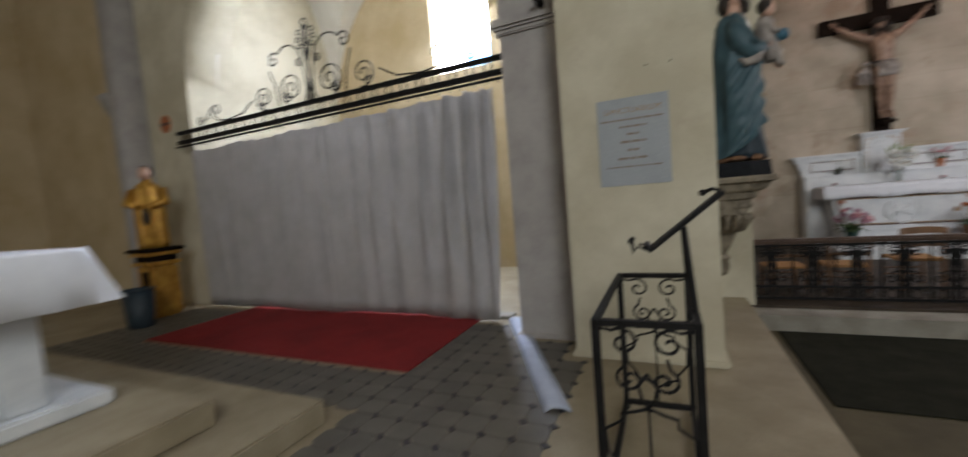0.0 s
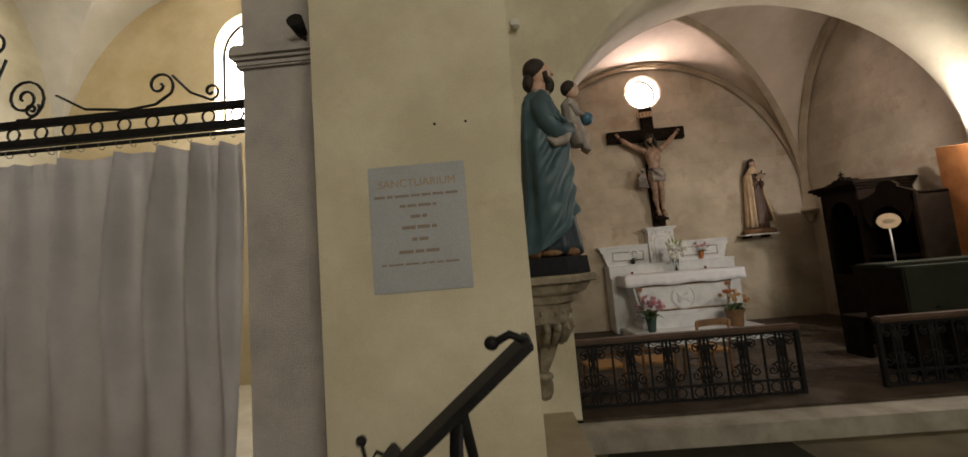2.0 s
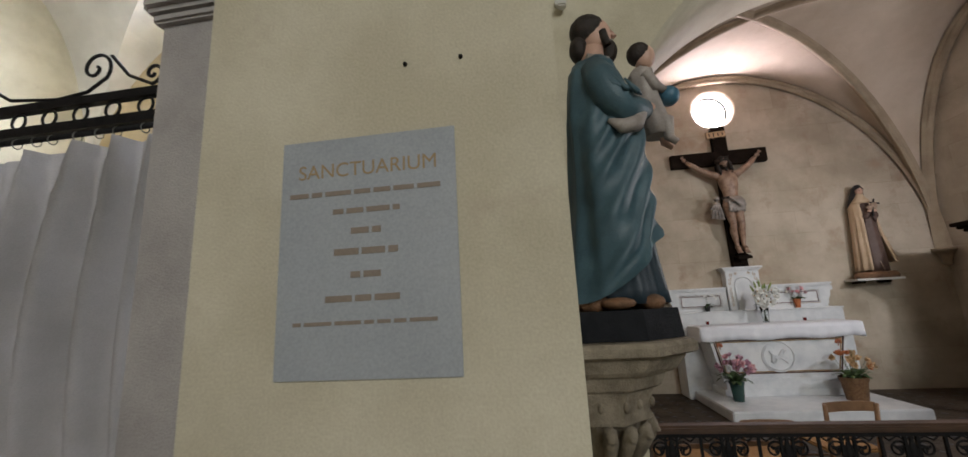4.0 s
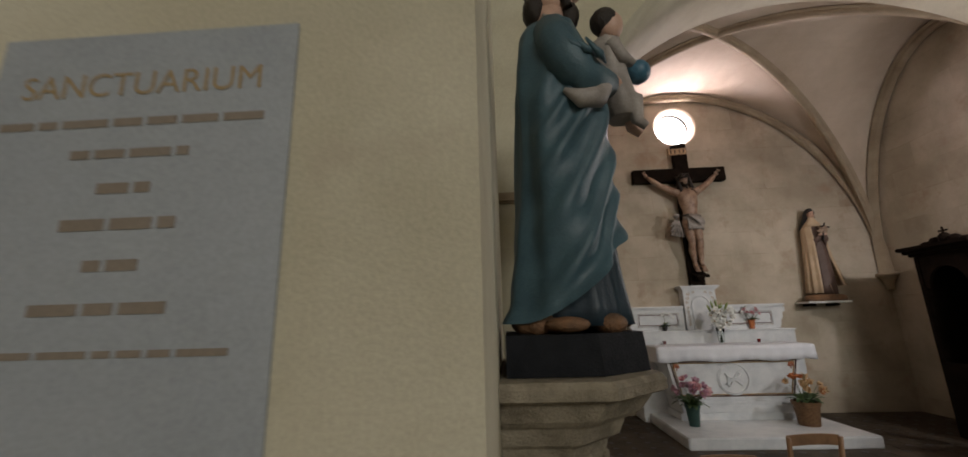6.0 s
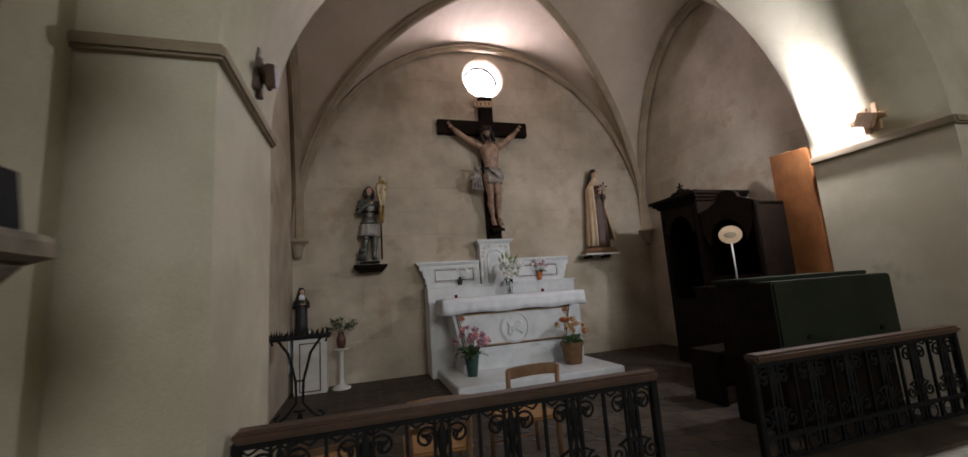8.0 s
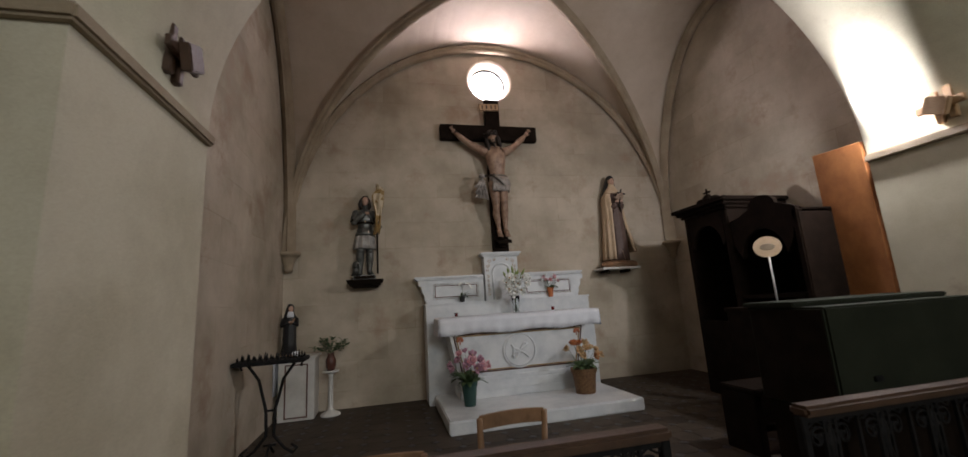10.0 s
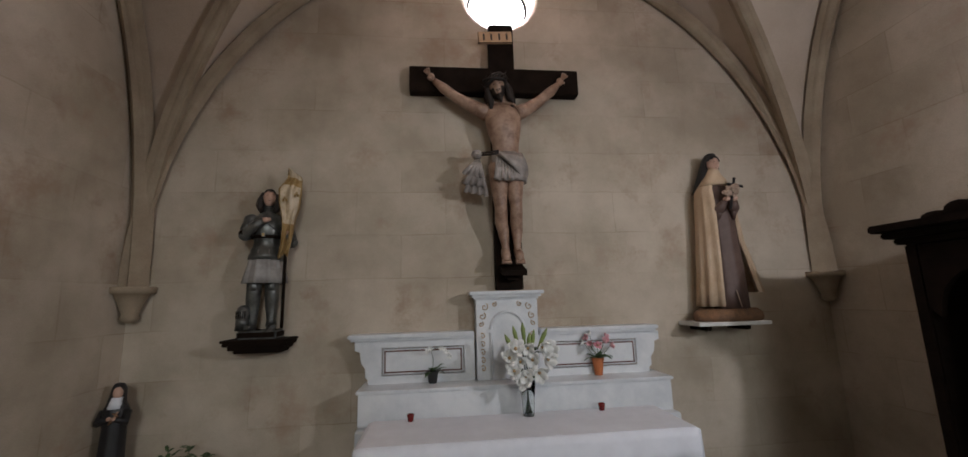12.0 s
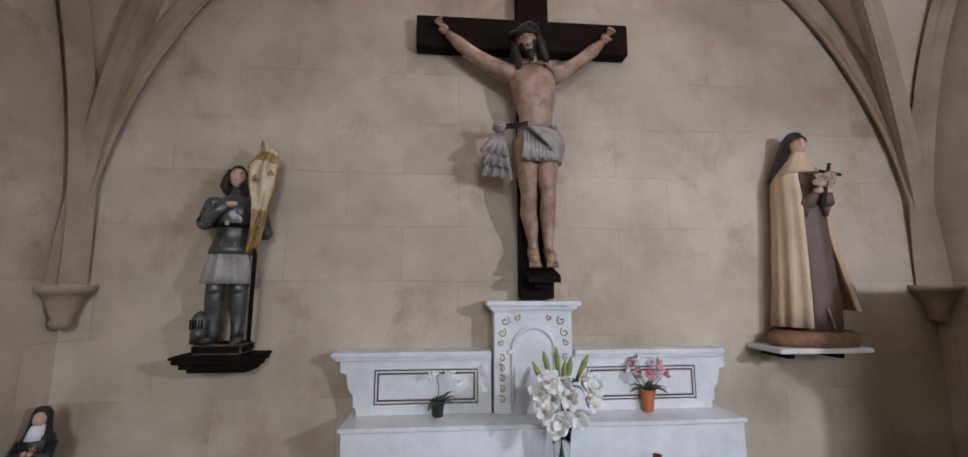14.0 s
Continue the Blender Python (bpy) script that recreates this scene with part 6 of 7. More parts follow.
# ---- iron communion rail ----
def rail(x0, x1, name_label):
    e = empty("communion_rail", x0, 5.42, -0.26, name_label, "railing", "communion rails")
    L = x1 - x0
    bm = bmesh.new()
    bevel_box(bm, 0, L, -0.05, 0.05, 0.605, 0.655, 0.015)
    part("handrail", bm, RAILWOOD, e, "worn brown wooden handrail")
    for z in (0.03, 0.15, 0.575):
        bm = bmesh.new()
        box(bm, 0, L, -0.012, 0.012, z, z + 0.022)
        part("rail", bm, IRON, e)
    n = 6
    w = L / n
    bar = bmesh.new()
    box(bar, -0.008, 0.008, -0.008, 0.008, 0.0, 0.606)
    bar = made("bar", bar, IRON, e)
    sc = bmesh.new()
    tube(sc, spiral(0.075, 0.50, 0.055, 1.4, math.pi, -1, n=22), 0.007, 5)
    tube(sc, [(0.02, 0, 0.50), (0.012, 0, 0.42), (0.03, 0, 0.33), (0.09, 0, 0.30)], 0.007, 5)
    tube(sc, spiral(0.10, 0.25, 0.05, 1.4, math.pi / 2, 1, n=22), 0.007, 5)
    tube(sc, [(0.05, 0, 0.25), (0.03, 0, 0.2), (0.015, 0, 0.17)], 0.007, 5)
    tube(sc, [(0.0, 0, 0.575), (0.03, 0, 0.55), (0.075, 0, 0.575), (0.12, 0, 0.55), (0.15, 0, 0.575)], 0.006, 5)
    for k in range(3):
        petal(sc, Matrix.Translation((0.075, 0, 0.50)) @ pose(0, 0, 0, 90, 0, 0) @ pose(0, 0, 0, 0, 0, 40 + 100 * k), 0.035, 0.01, 0.2)
    sc = made("scroll", sc, IRON, e)
    sp = bmesh.new()
    rings(sp, [(0.36, 0, 0, 0.010, 0.008), (0.44, 0, 0, 0.022, 0.010), (0.48, 0, 0, 0.03, 0.012), (0.52, 0, 0, 0.02, 0.01), (0.58, 0, 0, 0.003, 0.003)], 8)
    for sx in (-1, 1):
        tube(sp, [(0, 0, 0.44), (sx * 0.03, 0, 0.48), (sx * 0.042, 0, 0.525), (sx * 0.05, 0, 0.50)], [0.008, 0.01, 0.008, 0.003], 5)
        tube(sp, [(0, 0, 0.20), (sx * 0.025, 0, 0.24), (sx * 0.03, 0, 0.29), (0, 0, 0.34)], [0.006, 0.01, 0.01, 0.006], 5)
    sp = made("spear", sp, IRON, e)
    low = bmesh.new()
    tube(low, [(0.045 * math.cos(a), 0, 0.1 + 0.045 * math.sin(a)) for a in (2 * math.pi * i / 20 for i in range(20))], 0.006, 5, closed=True)
    low = made("ring", low, IRON, e)

    def again(ob, x, flip=False):
        c = ob.copy()
        scene.collection.objects.link(c)
        c.parent = e
        c.matrix_basis = Matrix.Translation((x, 0, 0)) @ Matrix.Diagonal((-1 if flip else 1, 1, 1, 1))
    for i in range(n):
        c = w * (i + 0.5)
        for ob in (bar, sp):
            if i == 0:
                ob.matrix_basis = Matrix.Translation((c, 0, 0))
            else:
                again(ob, c)
        again(bar, w * i + 0.01)
        again(low, c - w * 0.26), again(low, c + w * 0.26) if i else None
        again(sc, c, False)
        if i:
            again(sc, c, True)
        again(bar, c - 0.035), again(bar, c + 0.035)
    sc.matrix_basis = Matrix.Translation((w * 0.5, 0, 0)) @ Matrix.Diagonal((-1, 1, 1, 1))
    low.matrix_basis = Matrix.Translation((w * 0.76, 0, 0))
    for x in (0.012, L - 0.02):
        bm = bmesh.new()
        bevel_box(bm, x - 0.02, x + 0.02, -0.02, 0.02, 0, 0.606, 0.004)
        part("post", bm, IRON, e)


rail(-0.02, 2.06, "wrought iron communion rail with a wooden handrail")
rail(2.76, 4.76, "wrought iron communion rail standing before the harmonium")


def church_chair(x, y, rz, high, label):
    e = empty("church_chair", x, y, AISLE, label, "chair", "chairs behind the rail", rz)
    e.matrix_world = e.matrix_world @ Matrix.Diagonal((1, 1, high / 0.91, 1))
    for sx in (-1, 1):
        bm = bmesh.new()
        tube(bm, [(sx * 0.17, 0.17, 0), (sx * 0.165, 0.17, 0.44)], 0.016, 8)
        part("leg", bm, CHAIRWOOD, e)
        bm = bmesh.new()
        tube(bm, [(sx * 0.16, -0.19, 0), (sx * 0.16, -0.18, 0.44), (sx * 0.17, -0.215, 0.88)], [0.016, 0.018, 0.015], 8)
        part("leg", bm, CHAIRWOOD, e)
    bm = bmesh.new()
    bevel_box(bm, -0.19, 0.19, -0.19, 0.19, 0.42, 0.455, 0.015)
    part("seat", bm, STRAW, e, "orange-brown woven straw seat")
    for z, h in ((0.80, 0.09), (0.62, 0.05)):
        bm = bmesh.new()
        t = [(0.17 * (k / 6) , -0.205 - 0.02 * (1 - (k / 6) ** 2), z + 0.02 * (1 - (k / 6) ** 2)) for k in range(-6, 7)]
        lo = [bm.verts.new(p) for p in t]
        hi = [bm.verts.new((a, b, c + h)) for a, b, c in t]
        for k in range(12):
            bm.faces.new((lo[k], lo[k + 1], hi[k + 1], hi[k]))
        thicken(part("back_rail", bm, CHAIRWOOD, e), 0.016)
    for z in (0.15, 0.25):
        bm = bmesh.new()
        tube(bm, [(-0.165, 0.17, z), (0.165, 0.17, z)], 0.01, 6)
        part("stretcher", bm, CHAIRWOOD, e)


for x, y, rz, high in ((0.36, 5.92, 4, 0.56), (0.90, 5.94, -3, 0.575), (1.50, 6.06, 2, 0.66)):
    church_chair(x, y, rz, high, "varnished church chair with a straw seat behind the rail")


# ---- right side of the chapel ----
def harmonium():
    e = empty("harmonium", 3.87, 5.83, AISLE, "grey-green painted harmonium case behind the rail", "harmonium")
    inv = e.matrix_world.inverted()
    # lower part of the case takes dark wood in place of shade behind the rail
    for name, a, m in (("shaded_lower_case", (3.28, 4.46, 5.64, 6.06, AISLE, 0.25, 0.01), DARKWOOD), ("lid_case", (3.25, 4.49, 5.58, 6.08, 0.25, 0.815, 0.012), GREENBOX), ("lid", (3.23, 4.51, 5.74, 6.10, 0.815, 0.845, 0.008), GREENBOX)):
        bm = bmesh.new()
        bevel_box(bm, *a)
        bm.transform(inv)
        part(name, bm, m, e)
    bm = bmesh.new()
    bevel_box(bm, 3.244, 3.25, 5.60, 6.06, 0.26, 0.80, 0.002)
    bm.transform(inv)
    part("side_panel", bm, DARKWOOD, e, "dark wooden side panel")
    for x in (3.52, 4.28):
        bm = bmesh.new()
        bevel_box(bm, x - 0.03, x + 0.03, 5.565, 5.58, 0.40, 0.43, 0.004)
        bm.transform(inv)
        part("lock", bm, IRON, e, "black metal lock plate")


def desk(label):
    e = empty("dark_desk", 4.30, 6.80, AISLE, label, "desk")
    bm = bmesh.new()
    bevel_box(bm, -0.24, 0.24, -0.36, 0.36, 0.96, 1.0, 0.008)
    part("top", bm, DARKWOOD, e)
    for x in (-0.21, 0.21):
        bm = bmesh.new()
        bevel_box(bm, x - 0.02, x + 0.02, -0.34, 0.34, 0, 0.96, 0.006)
        part("side_panel", bm, DARKWOOD, e)
    bm = bmesh.new()
    bevel_box(bm, -0.19, 0.19, 0.31, 0.34, 0, 0.96, 0.004)
    part("back_panel", bm, DARKWOOD, e)
    for z in (0.35, 0.65):
        bm = bmesh.new()
        bevel_box(bm, -0.19, 0.19, -0.33, 0.31, z, z + 0.03, 0.004)
        part("shelf", bm, DARKWOOD, e)


def bench():
    e = empty("bench", 3.80, 6.50, AISLE, "dark wooden bench beside the harmonium", "bench")
    bm = bmesh.new()
    bevel_box(bm, -0.36, 0.36, -0.17, 0.17, 0.42, 0.46, 0.008)
    part("seat", bm, DARKWOOD, e)
    for x in (-0.33, 0.33):
        bm = bmesh.new()
        bevel_box(bm, x - 0.03, x + 0.03, -0.16, 0.16, 0, 0.42, 0.006)
        part("end_panel", bm, DARKWOOD, e)
    bm = bmesh.new()
    bevel_box(bm, -0.3, 0.3, -0.03, 0.03, 0.12, 0.16, 0.006)
    part("stretcher", bm, DARKWOOD, e)


def confessional():
    e = empty("confessional", 5.0, 8.0, AISLE, "tall dark carved wooden confessional against the wall", "confessional")
    inv = Matrix.Diagonal((1, 1, 0.935, 1)) @ e.matrix_world.inverted()
    e.matrix_world = pose(4.80, 7.37, AISLE)

    def add(name, bm, m=DARKWOOD, label=""):
        bm.transform(inv)
        part(name, bm, m, e, label)
    xf, xb = 4.80, RIGHT + 0.19
    # tall priest's bay
    for y in (8.14, 8.74):
        bm = bmesh.new()
        bevel_box(bm, xf, xb, y - 0.035, y + 0.035, AISLE, 1.98, 0.01)
        add("side_panel", bm)
    bm = bmesh.new()
    bevel_box(bm, xb - 0.04, xb, 8.17, 8.71, AISLE, 1.98, 0.004)
    add("back_panel", bm)
    for g, z0, z1 in ((0.03, 1.98, 2.02), (0.07, 2.02, 2.06), (0.11, 2.06, 2.11)):
        bm = bmesh.new()
        bevel_box(bm, xf - g, xb, 8.10 - g * 0.8, 8.78 + g * 0.8, z0, z1, 0.01)
        add("cornice", bm)
    bm = bmesh.new()
    bevel_box(bm, xf - 0.02, xf + 0.03, 8.17, 8.71, AISLE, 0.65, 0.01)
    add("half_door", bm)
    bm = bmesh.new()
    n = 14
    pts = [(8.175, 1.975), (8.175, 1.6)] + [(8.44 - 0.22 * math.cos(math.pi * i / n), 1.55 + 0.28 * math.sin(math.pi * i / n)) for i in range(n + 1)] + [(8.705, 1.6), (8.705, 1.975)]
    prism(bm, pts, Matrix.Translation((xf, 0, 0)) @ Matrix(((0, 0, 1, 0), (1, 0, 0, 0), (0, 1, 0, 0), (0, 0, 0, 1))), 0.04)
    add("arched_header", bm)
    bm = bmesh.new()
    for k in range(5):
        ball(bm, (xf + 0.1, 8.22 + 0.11 * k, 2.13 + 0.02 * (2 - abs(k - 2))), (0.05, 0.075, 0.04 + 0.02 * (2 - abs(k - 2))), seg=8)
    tube(bm, [(xf + 0.1, 8.44, 2.15), (xf + 0.1, 8.44, 2.32)], 0.012, 6)
    tube(bm, [(xf + 0.1, 8.39, 2.27), (xf + 0.1, 8.49, 2.27)], 0.012, 6)
    add("crest", bm, DARKWOOD, "carved crest with a small cross")
    # penitent's bay with a rounded pediment
    bm = bmesh.new()
    bevel_box(bm, xf + 0.02, xb, 7.330, 7.395, AISLE, 1.78, 0.01)
    add("side_panel", bm)
    bm = bmesh.new()
    bevel_box(bm, xb - 0.05, xb - 0.005, 7.395, 8.101, AISLE, 1.78, 0.004)
    add("back_panel", bm)
    bm = bmesh.new()
    pts = [(7.339, 1.80), (7.414, 1.50)] + [(7.748 - 0.25 * math.cos(math.pi * i / n), 1.35 + 0.30 * math.sin(math.pi * i / n)) for i in range(n + 1)] + [(8.083, 1.50), (8.101, 1.80), (7.971, 1.83), (7.860, 1.88)] + [(7.692 + 0.155 * math.cos(math.pi * i / 8), 1.89 + 0.12 * math.sin(math.pi * i / 8)) for i in range(9)] + [(7.442, 1.85)]
    prism(bm, pts, Matrix.Translation((xf + 0.02, 0, 0)) @ Matrix(((0, 0, 1, 0), (1, 0, 0, 0), (0, 1, 0, 0), (0, 0, 0, 1))), 0.05)
    add("pediment", bm)
    bm = bmesh.new()
    bevel_box(bm, xf + 0.07, xb, 7.330, 8.120, 1.74, 1.79, 0.006)
    add("canopy", bm)
    bm = bmesh.new()
    bevel_box(bm, xf + 0.03, xb, 7.395, 8.101, 0.12, 0.16, 0.006)
    add("kneeler", bm)
    bm = bmesh.new()
    bevel_box(bm, xf + 0.03, xb, 7.41, 8.1, 0.90, 0.942, 0.006)
    add("arm_shelf", bm)


def round_sign():
    e = empty("round_fan", 4.45, 6.92, 0.766, "round cream fan on a white stick standing on the desk", "fan")
    bm = bmesh.new()
    tube(bm, [(0, 0, 0.0), (0, 0, 0.46)], 0.009, 8)
    part("stick", bm, WHITEPAINT, e)
    bm = bmesh.new()
    lathe(bm, 0, 0, [(0.0, 0.03), (0.01, 0.03)], 12)
    part("foot", bm, WHITEPAINT, e)
    m = Matrix.Translation((0, 0, 0.55)) @ pose(0, 0, 0, 90, 0, -48)
    bm = bmesh.new()
    rings(bm, [(-0.008, 0, 0, 0.115, 0.10), (0.008, 0, 0, 0.115, 0.10)], 30)
    bm.transform(m)
    part("disc", bm, CREAM, e)
    bm = bmesh.new()
    rings(bm, [(0.0085, 0, 0, 0.06, 0.032), (0.011, 0, 0, 0.055, 0.028)], 20)
    bm.transform(m)
    part("emblem", bm, RIBSTONE, e, "faded brown oval emblem")


harmonium()
desk("tall dark wooden desk between harmonium and confessional")
bench()
confessional()
round_sign()


def leaning_board(name, a, b, za, zb, thick, material, label):
    """A board between two points of the plan whose top slopes from za to zb."""
    a, b = Vector((*a, 0)), Vector((*b, 0))
    d = (b - a).normalized()
    nrm = Vector((-d.y, d.x, 0)) * thick
    bm = bmesh.new()
    vs = [bm.verts.new((*(p + o).xy, z)) for o in (Vector(), nrm) for p, z in ((a, AISLE), (b, AISLE), (b, zb), (a, za))]
    for q in ((0, 1, 2, 3), (7, 6, 5, 4), (0, 4, 5, 1), (1, 5, 6, 2), (2, 6, 7, 3), (3, 7, 4, 0)):
        bm.faces.new([vs[i] for i in q])
    bmesh.ops.bevel(bm, geom=bm.edges[:], offset=0.004, segments=1, affect="EDGES")
    return tagged(made(name, bm, material), label, "board")


leaning_board("wooden_board", (4.86, 6.20), (5.12, 6.79), 2.10, 2.20, 0.04, OAK, "varnished orange-brown wooden board closing the recess")
leaning_board("plank", (5.28, 6.91), (5.36, 6.87), 1.77, 1.75, 0.03, PALEWOOD, "pale wooden plank leaning beside the confessional")


def wooden_cross(x, y, z, way, material, label):
    """A small wooden cross relief on a jamb: two slats, a crosspiece and a canted block; way points into the opening."""
    e = empty("wooden_cross", x, y, z, label, "wooden cross", "wooden crosses on the jambs")
    e.matrix_world = e.matrix_world @ Matrix.Diagonal((0.8, 0.8, 0.85, 1))
    for name, d0, d1, y0, y1, z0, z1 in (("slat", 0.002, 0.05, -0.085, -0.03, -0.13, 0.15), ("slat", 0.002, 0.05, 0.012, 0.065, -0.15, 0.13), ("crosspiece", 0.05, 0.085, -0.17, 0.17, -0.035, 0.03)):
        bm = bmesh.new()
        bevel_box(bm, min(way * d0, way * d1), max(way * d0, way * d1), y0, y1, z0, z1, 0.006)
        part(name, bm, material, e)
    bm = bmesh.new()
    bevel_box(bm, -0.03, 0.03, -0.085, 0.085, -0.075, 0.075, 0.008)
    bm.transform(Matrix.Translation((way * 0.115, 0.0, -0.01)) @ pose(0, 0, 0, 24, 0, 0))
    part("block", bm, material, e)


def wall_lamp():
    e = empty("wall_lamp", ARCH_R, 6.08, 2.40, "small glaring bulb in a black holder on the jamb", "lamp")
    bm = bmesh.new()
    tube(bm, [(-0.002, 0, 0), (-0.03, 0, 0)], [0.03, 0.026], 10)
    part("holder", bm, IRON, e)
    bm = bmesh.new()
    ball(bm, (-0.055, 0, 0), 0.028, seg=12)
    part("bulb", bm, BULB, e, "glowing bulb")


BULB = glow("lamp_bulb", (1.0, 0.93, 0.88), 30.0)
wall_lamp()
wooden_cross(ARCH_R, 5.64, 2.135, -1, PALEWOOD, "pale wooden cross relief above the impost moulding")
wooden_cross(ARCH_L, 5.73, 2.16, 1, RAILWOOD, "dark wooden cross relief on the cream jamb")


# ---- pier: notice, sensor, small fittings ----
def notice():
    e = empty("notice", -0.989, 3.768, 1.51, "blue-grey paper notice with faded brown print", "notice")
    bm = bmesh.new()
    box(bm, -0.224, 0.224, -0.003, 0.0, -0.29, 0.29)
    part("sheet", bm, PAPER, e)

    def line(text, z, size, m, name="text_line"):
        c = bpy.data.curves.new(name, "FONT")
        c.body, c.size, c.align_x, c.align_y, c.extrude = text, size, "CENTER", "CENTER", 0.0004
        t = bpy.data.objects.new(name, c)
        me = bpy.data.meshes.new_from_object(t)
        bpy.data.objects.remove(t)
        bpy.data.curves.remove(c)
        me.materials.append(m)
        o = new(name, me)
        o.parent, o.matrix_basis = e, Matrix.Translation((0, -0.0038, z)) @ pose(0, 0, 0, 90)
    line("SANCTUARIUM", 0.205, 0.052, INKGOLD, "title_line")
    for z, w, h in ((0.147, 0.40, 0.012), (0.10, 0.17, 0.013), (0.05, 0.075, 0.015), (0.0, 0.16, 0.016), (-0.055, 0.075, 0.015), (-0.11, 0.20, 0.015), (-0.165, 0.36, 0.009)):
        rnd = random.Random(int(z * 1000))
        x = -w / 2
        bm = bmesh.new()
        while x < w / 2 - 0.01:
            k = min(rnd.uniform(0.02, 0.07), w / 2 - x)
            box(bm, x, x + k, -0.0042, -0.003, z - h / 2, z + h / 2)
            x += k + 0.008
        part("printed_line", bm, INK, e)


place_at(SANCTUARY)
notice()
for x in (-0.887, -0.742):
    bm = bmesh.new()
    ball(bm, (x, 3.768, 1.985), (0.006, 0.008, 0.006), seg=8)
    tagged(made("screw", bm, IRON), "small dark screw head in the plaster above the notice", "screw", "screws above the notice")
place_at()


def sensor():
    e = empty("security_lamp", -0.30, JAMB0, 3.44, "small white sensor lamp high on the wall", "sensor lamp")
    bm = bmesh.new()
    bevel_box(bm, -0.04, 0.04, -0.04, -0.001, -0.03, 0.03, 0.008)
    part("mount", bm, WHITEPAINT, e)
    bm = bmesh.new()
    bevel_box(bm, -0.03, 0.035, -0.11, -0.04, -0.09, -0.03, 0.012)
    part("head", bm, WHITEPAINT, e)


sensor()
place_at(SANCTUARY)
e = empty("spot_lamp", -1.62, 4.1, 2.64, "small dark spotlight clipped beside the capital", "lamp")
bm = bmesh.new()
tube(bm, [(0, -0.06, 0.03), (0, -0.15, 0.06)], [0.03, 0.045], 12)
part("head", bm, IRON, e)
bm = bmesh.new()
tube(bm, [(0, 0.0, -0.02), (0.02, -0.05, -0.01), (0, -0.08, 0.03)], 0.012, 6)
part("bracket", bm, IRON, e)
place_at()


# ---- sanctuary: curtain, rail with crest, carpet ----
place_at(SANCTUARY)


def curtain():
    """Two lengths of cloth: the far one nearly flat, the near one falling in soft cones from its hooks."""
    x0, seam, x1, zt, zb = -6.9, -4.46, -2.25, 2.25, 0.025
    cones = ((-6.55, 0.03, 0.05, 0.10), (-6.1, 0.03, 0.06, -0.06), (-5.62, 0.035, 0.06, 0.05), (-5.15, 0.035, 0.06, -0.04), (-4.80, 0.03, 0.05, 0.04), (-4.52, 0.05, 0.05, 0.02), (-4.38, 0.05, 0.05, -0.02),
             (-4.02, 0.06, 0.05, 0.06), (-3.72, 0.06, 0.05, -0.05), (-3.40, 0.085, 0.05, -0.06), (-3.02, 0.095, 0.05, -0.10), (-2.72, 0.10, 0.045, -0.12), (-2.50, 0.08, 0.04, -0.08), (-2.33, 0.07, 0.035, -0.02))
    for xa, xb, label in ((x0, seam, "long grey curtain hanging almost flat from rings"), (seam + 0.004, x1, "grey curtain falling in soft cone folds from rings")):
        bm = bmesh.new()
        n, m, rows = 230, 16, []
        for i in range(n + 1):
            x = xa + (xb - xa) * i / n
            near = max(0.0, min(1.0, (x + 4.6) / 2.3))
            col = []
            for k in range(m + 1):
                g = k / m
                d = 0.02 + 0.02 * math.sin(x * 2.3 + 0.5) * g
                for c, high, wide, drift in cones:
                    w = wide * (0.42 + 1.7 * g)
                    d += (1.0 + 0.9 * near) * high * (0.75 + 0.5 * math.sin(math.pi * min(1, g * 1.3)) - 0.55 * g) * math.exp(-((x - c - drift * g) / w) ** 2)
                d += (0.012 + 0.016 * near) * (0.5 + 0.5 * math.sin(x * 62 + 3 * math.sin(x * 5))) * max(0.0, 1 - g * 5)
                d += 0.010 * math.sin(x * 19 + 2.5 * math.sin(x * 3.1) + 1.5 * g) * (0.3 + 0.7 * near)
                sag = (0.016 * abs(math.sin(x * 14)) + 0.03 * (1 - near) * abs(math.sin(x * 3.2))) * max(0.0, 1 - g * 6)
                col.append(bm.verts.new((x - 0.10 * g * g * (1 if x > -2.4 else 0) * (x + 2.4) / 0.15, 4.50 - d, zt - sag + (zb - zt) * g + (0.012 * math.sin(x * 3) if k == m else 0))))
            rows.append(col)
        for p, q in zip(rows, rows[1:]):
            for k in range(m):
                bm.faces.new((p[k], q[k], q[k + 1], p[k + 1])).smooth = True
        thicken(tagged(made("curtain", bm, CURTAIN), label, "curtain", "curtains across the side chapel"), 0.004)


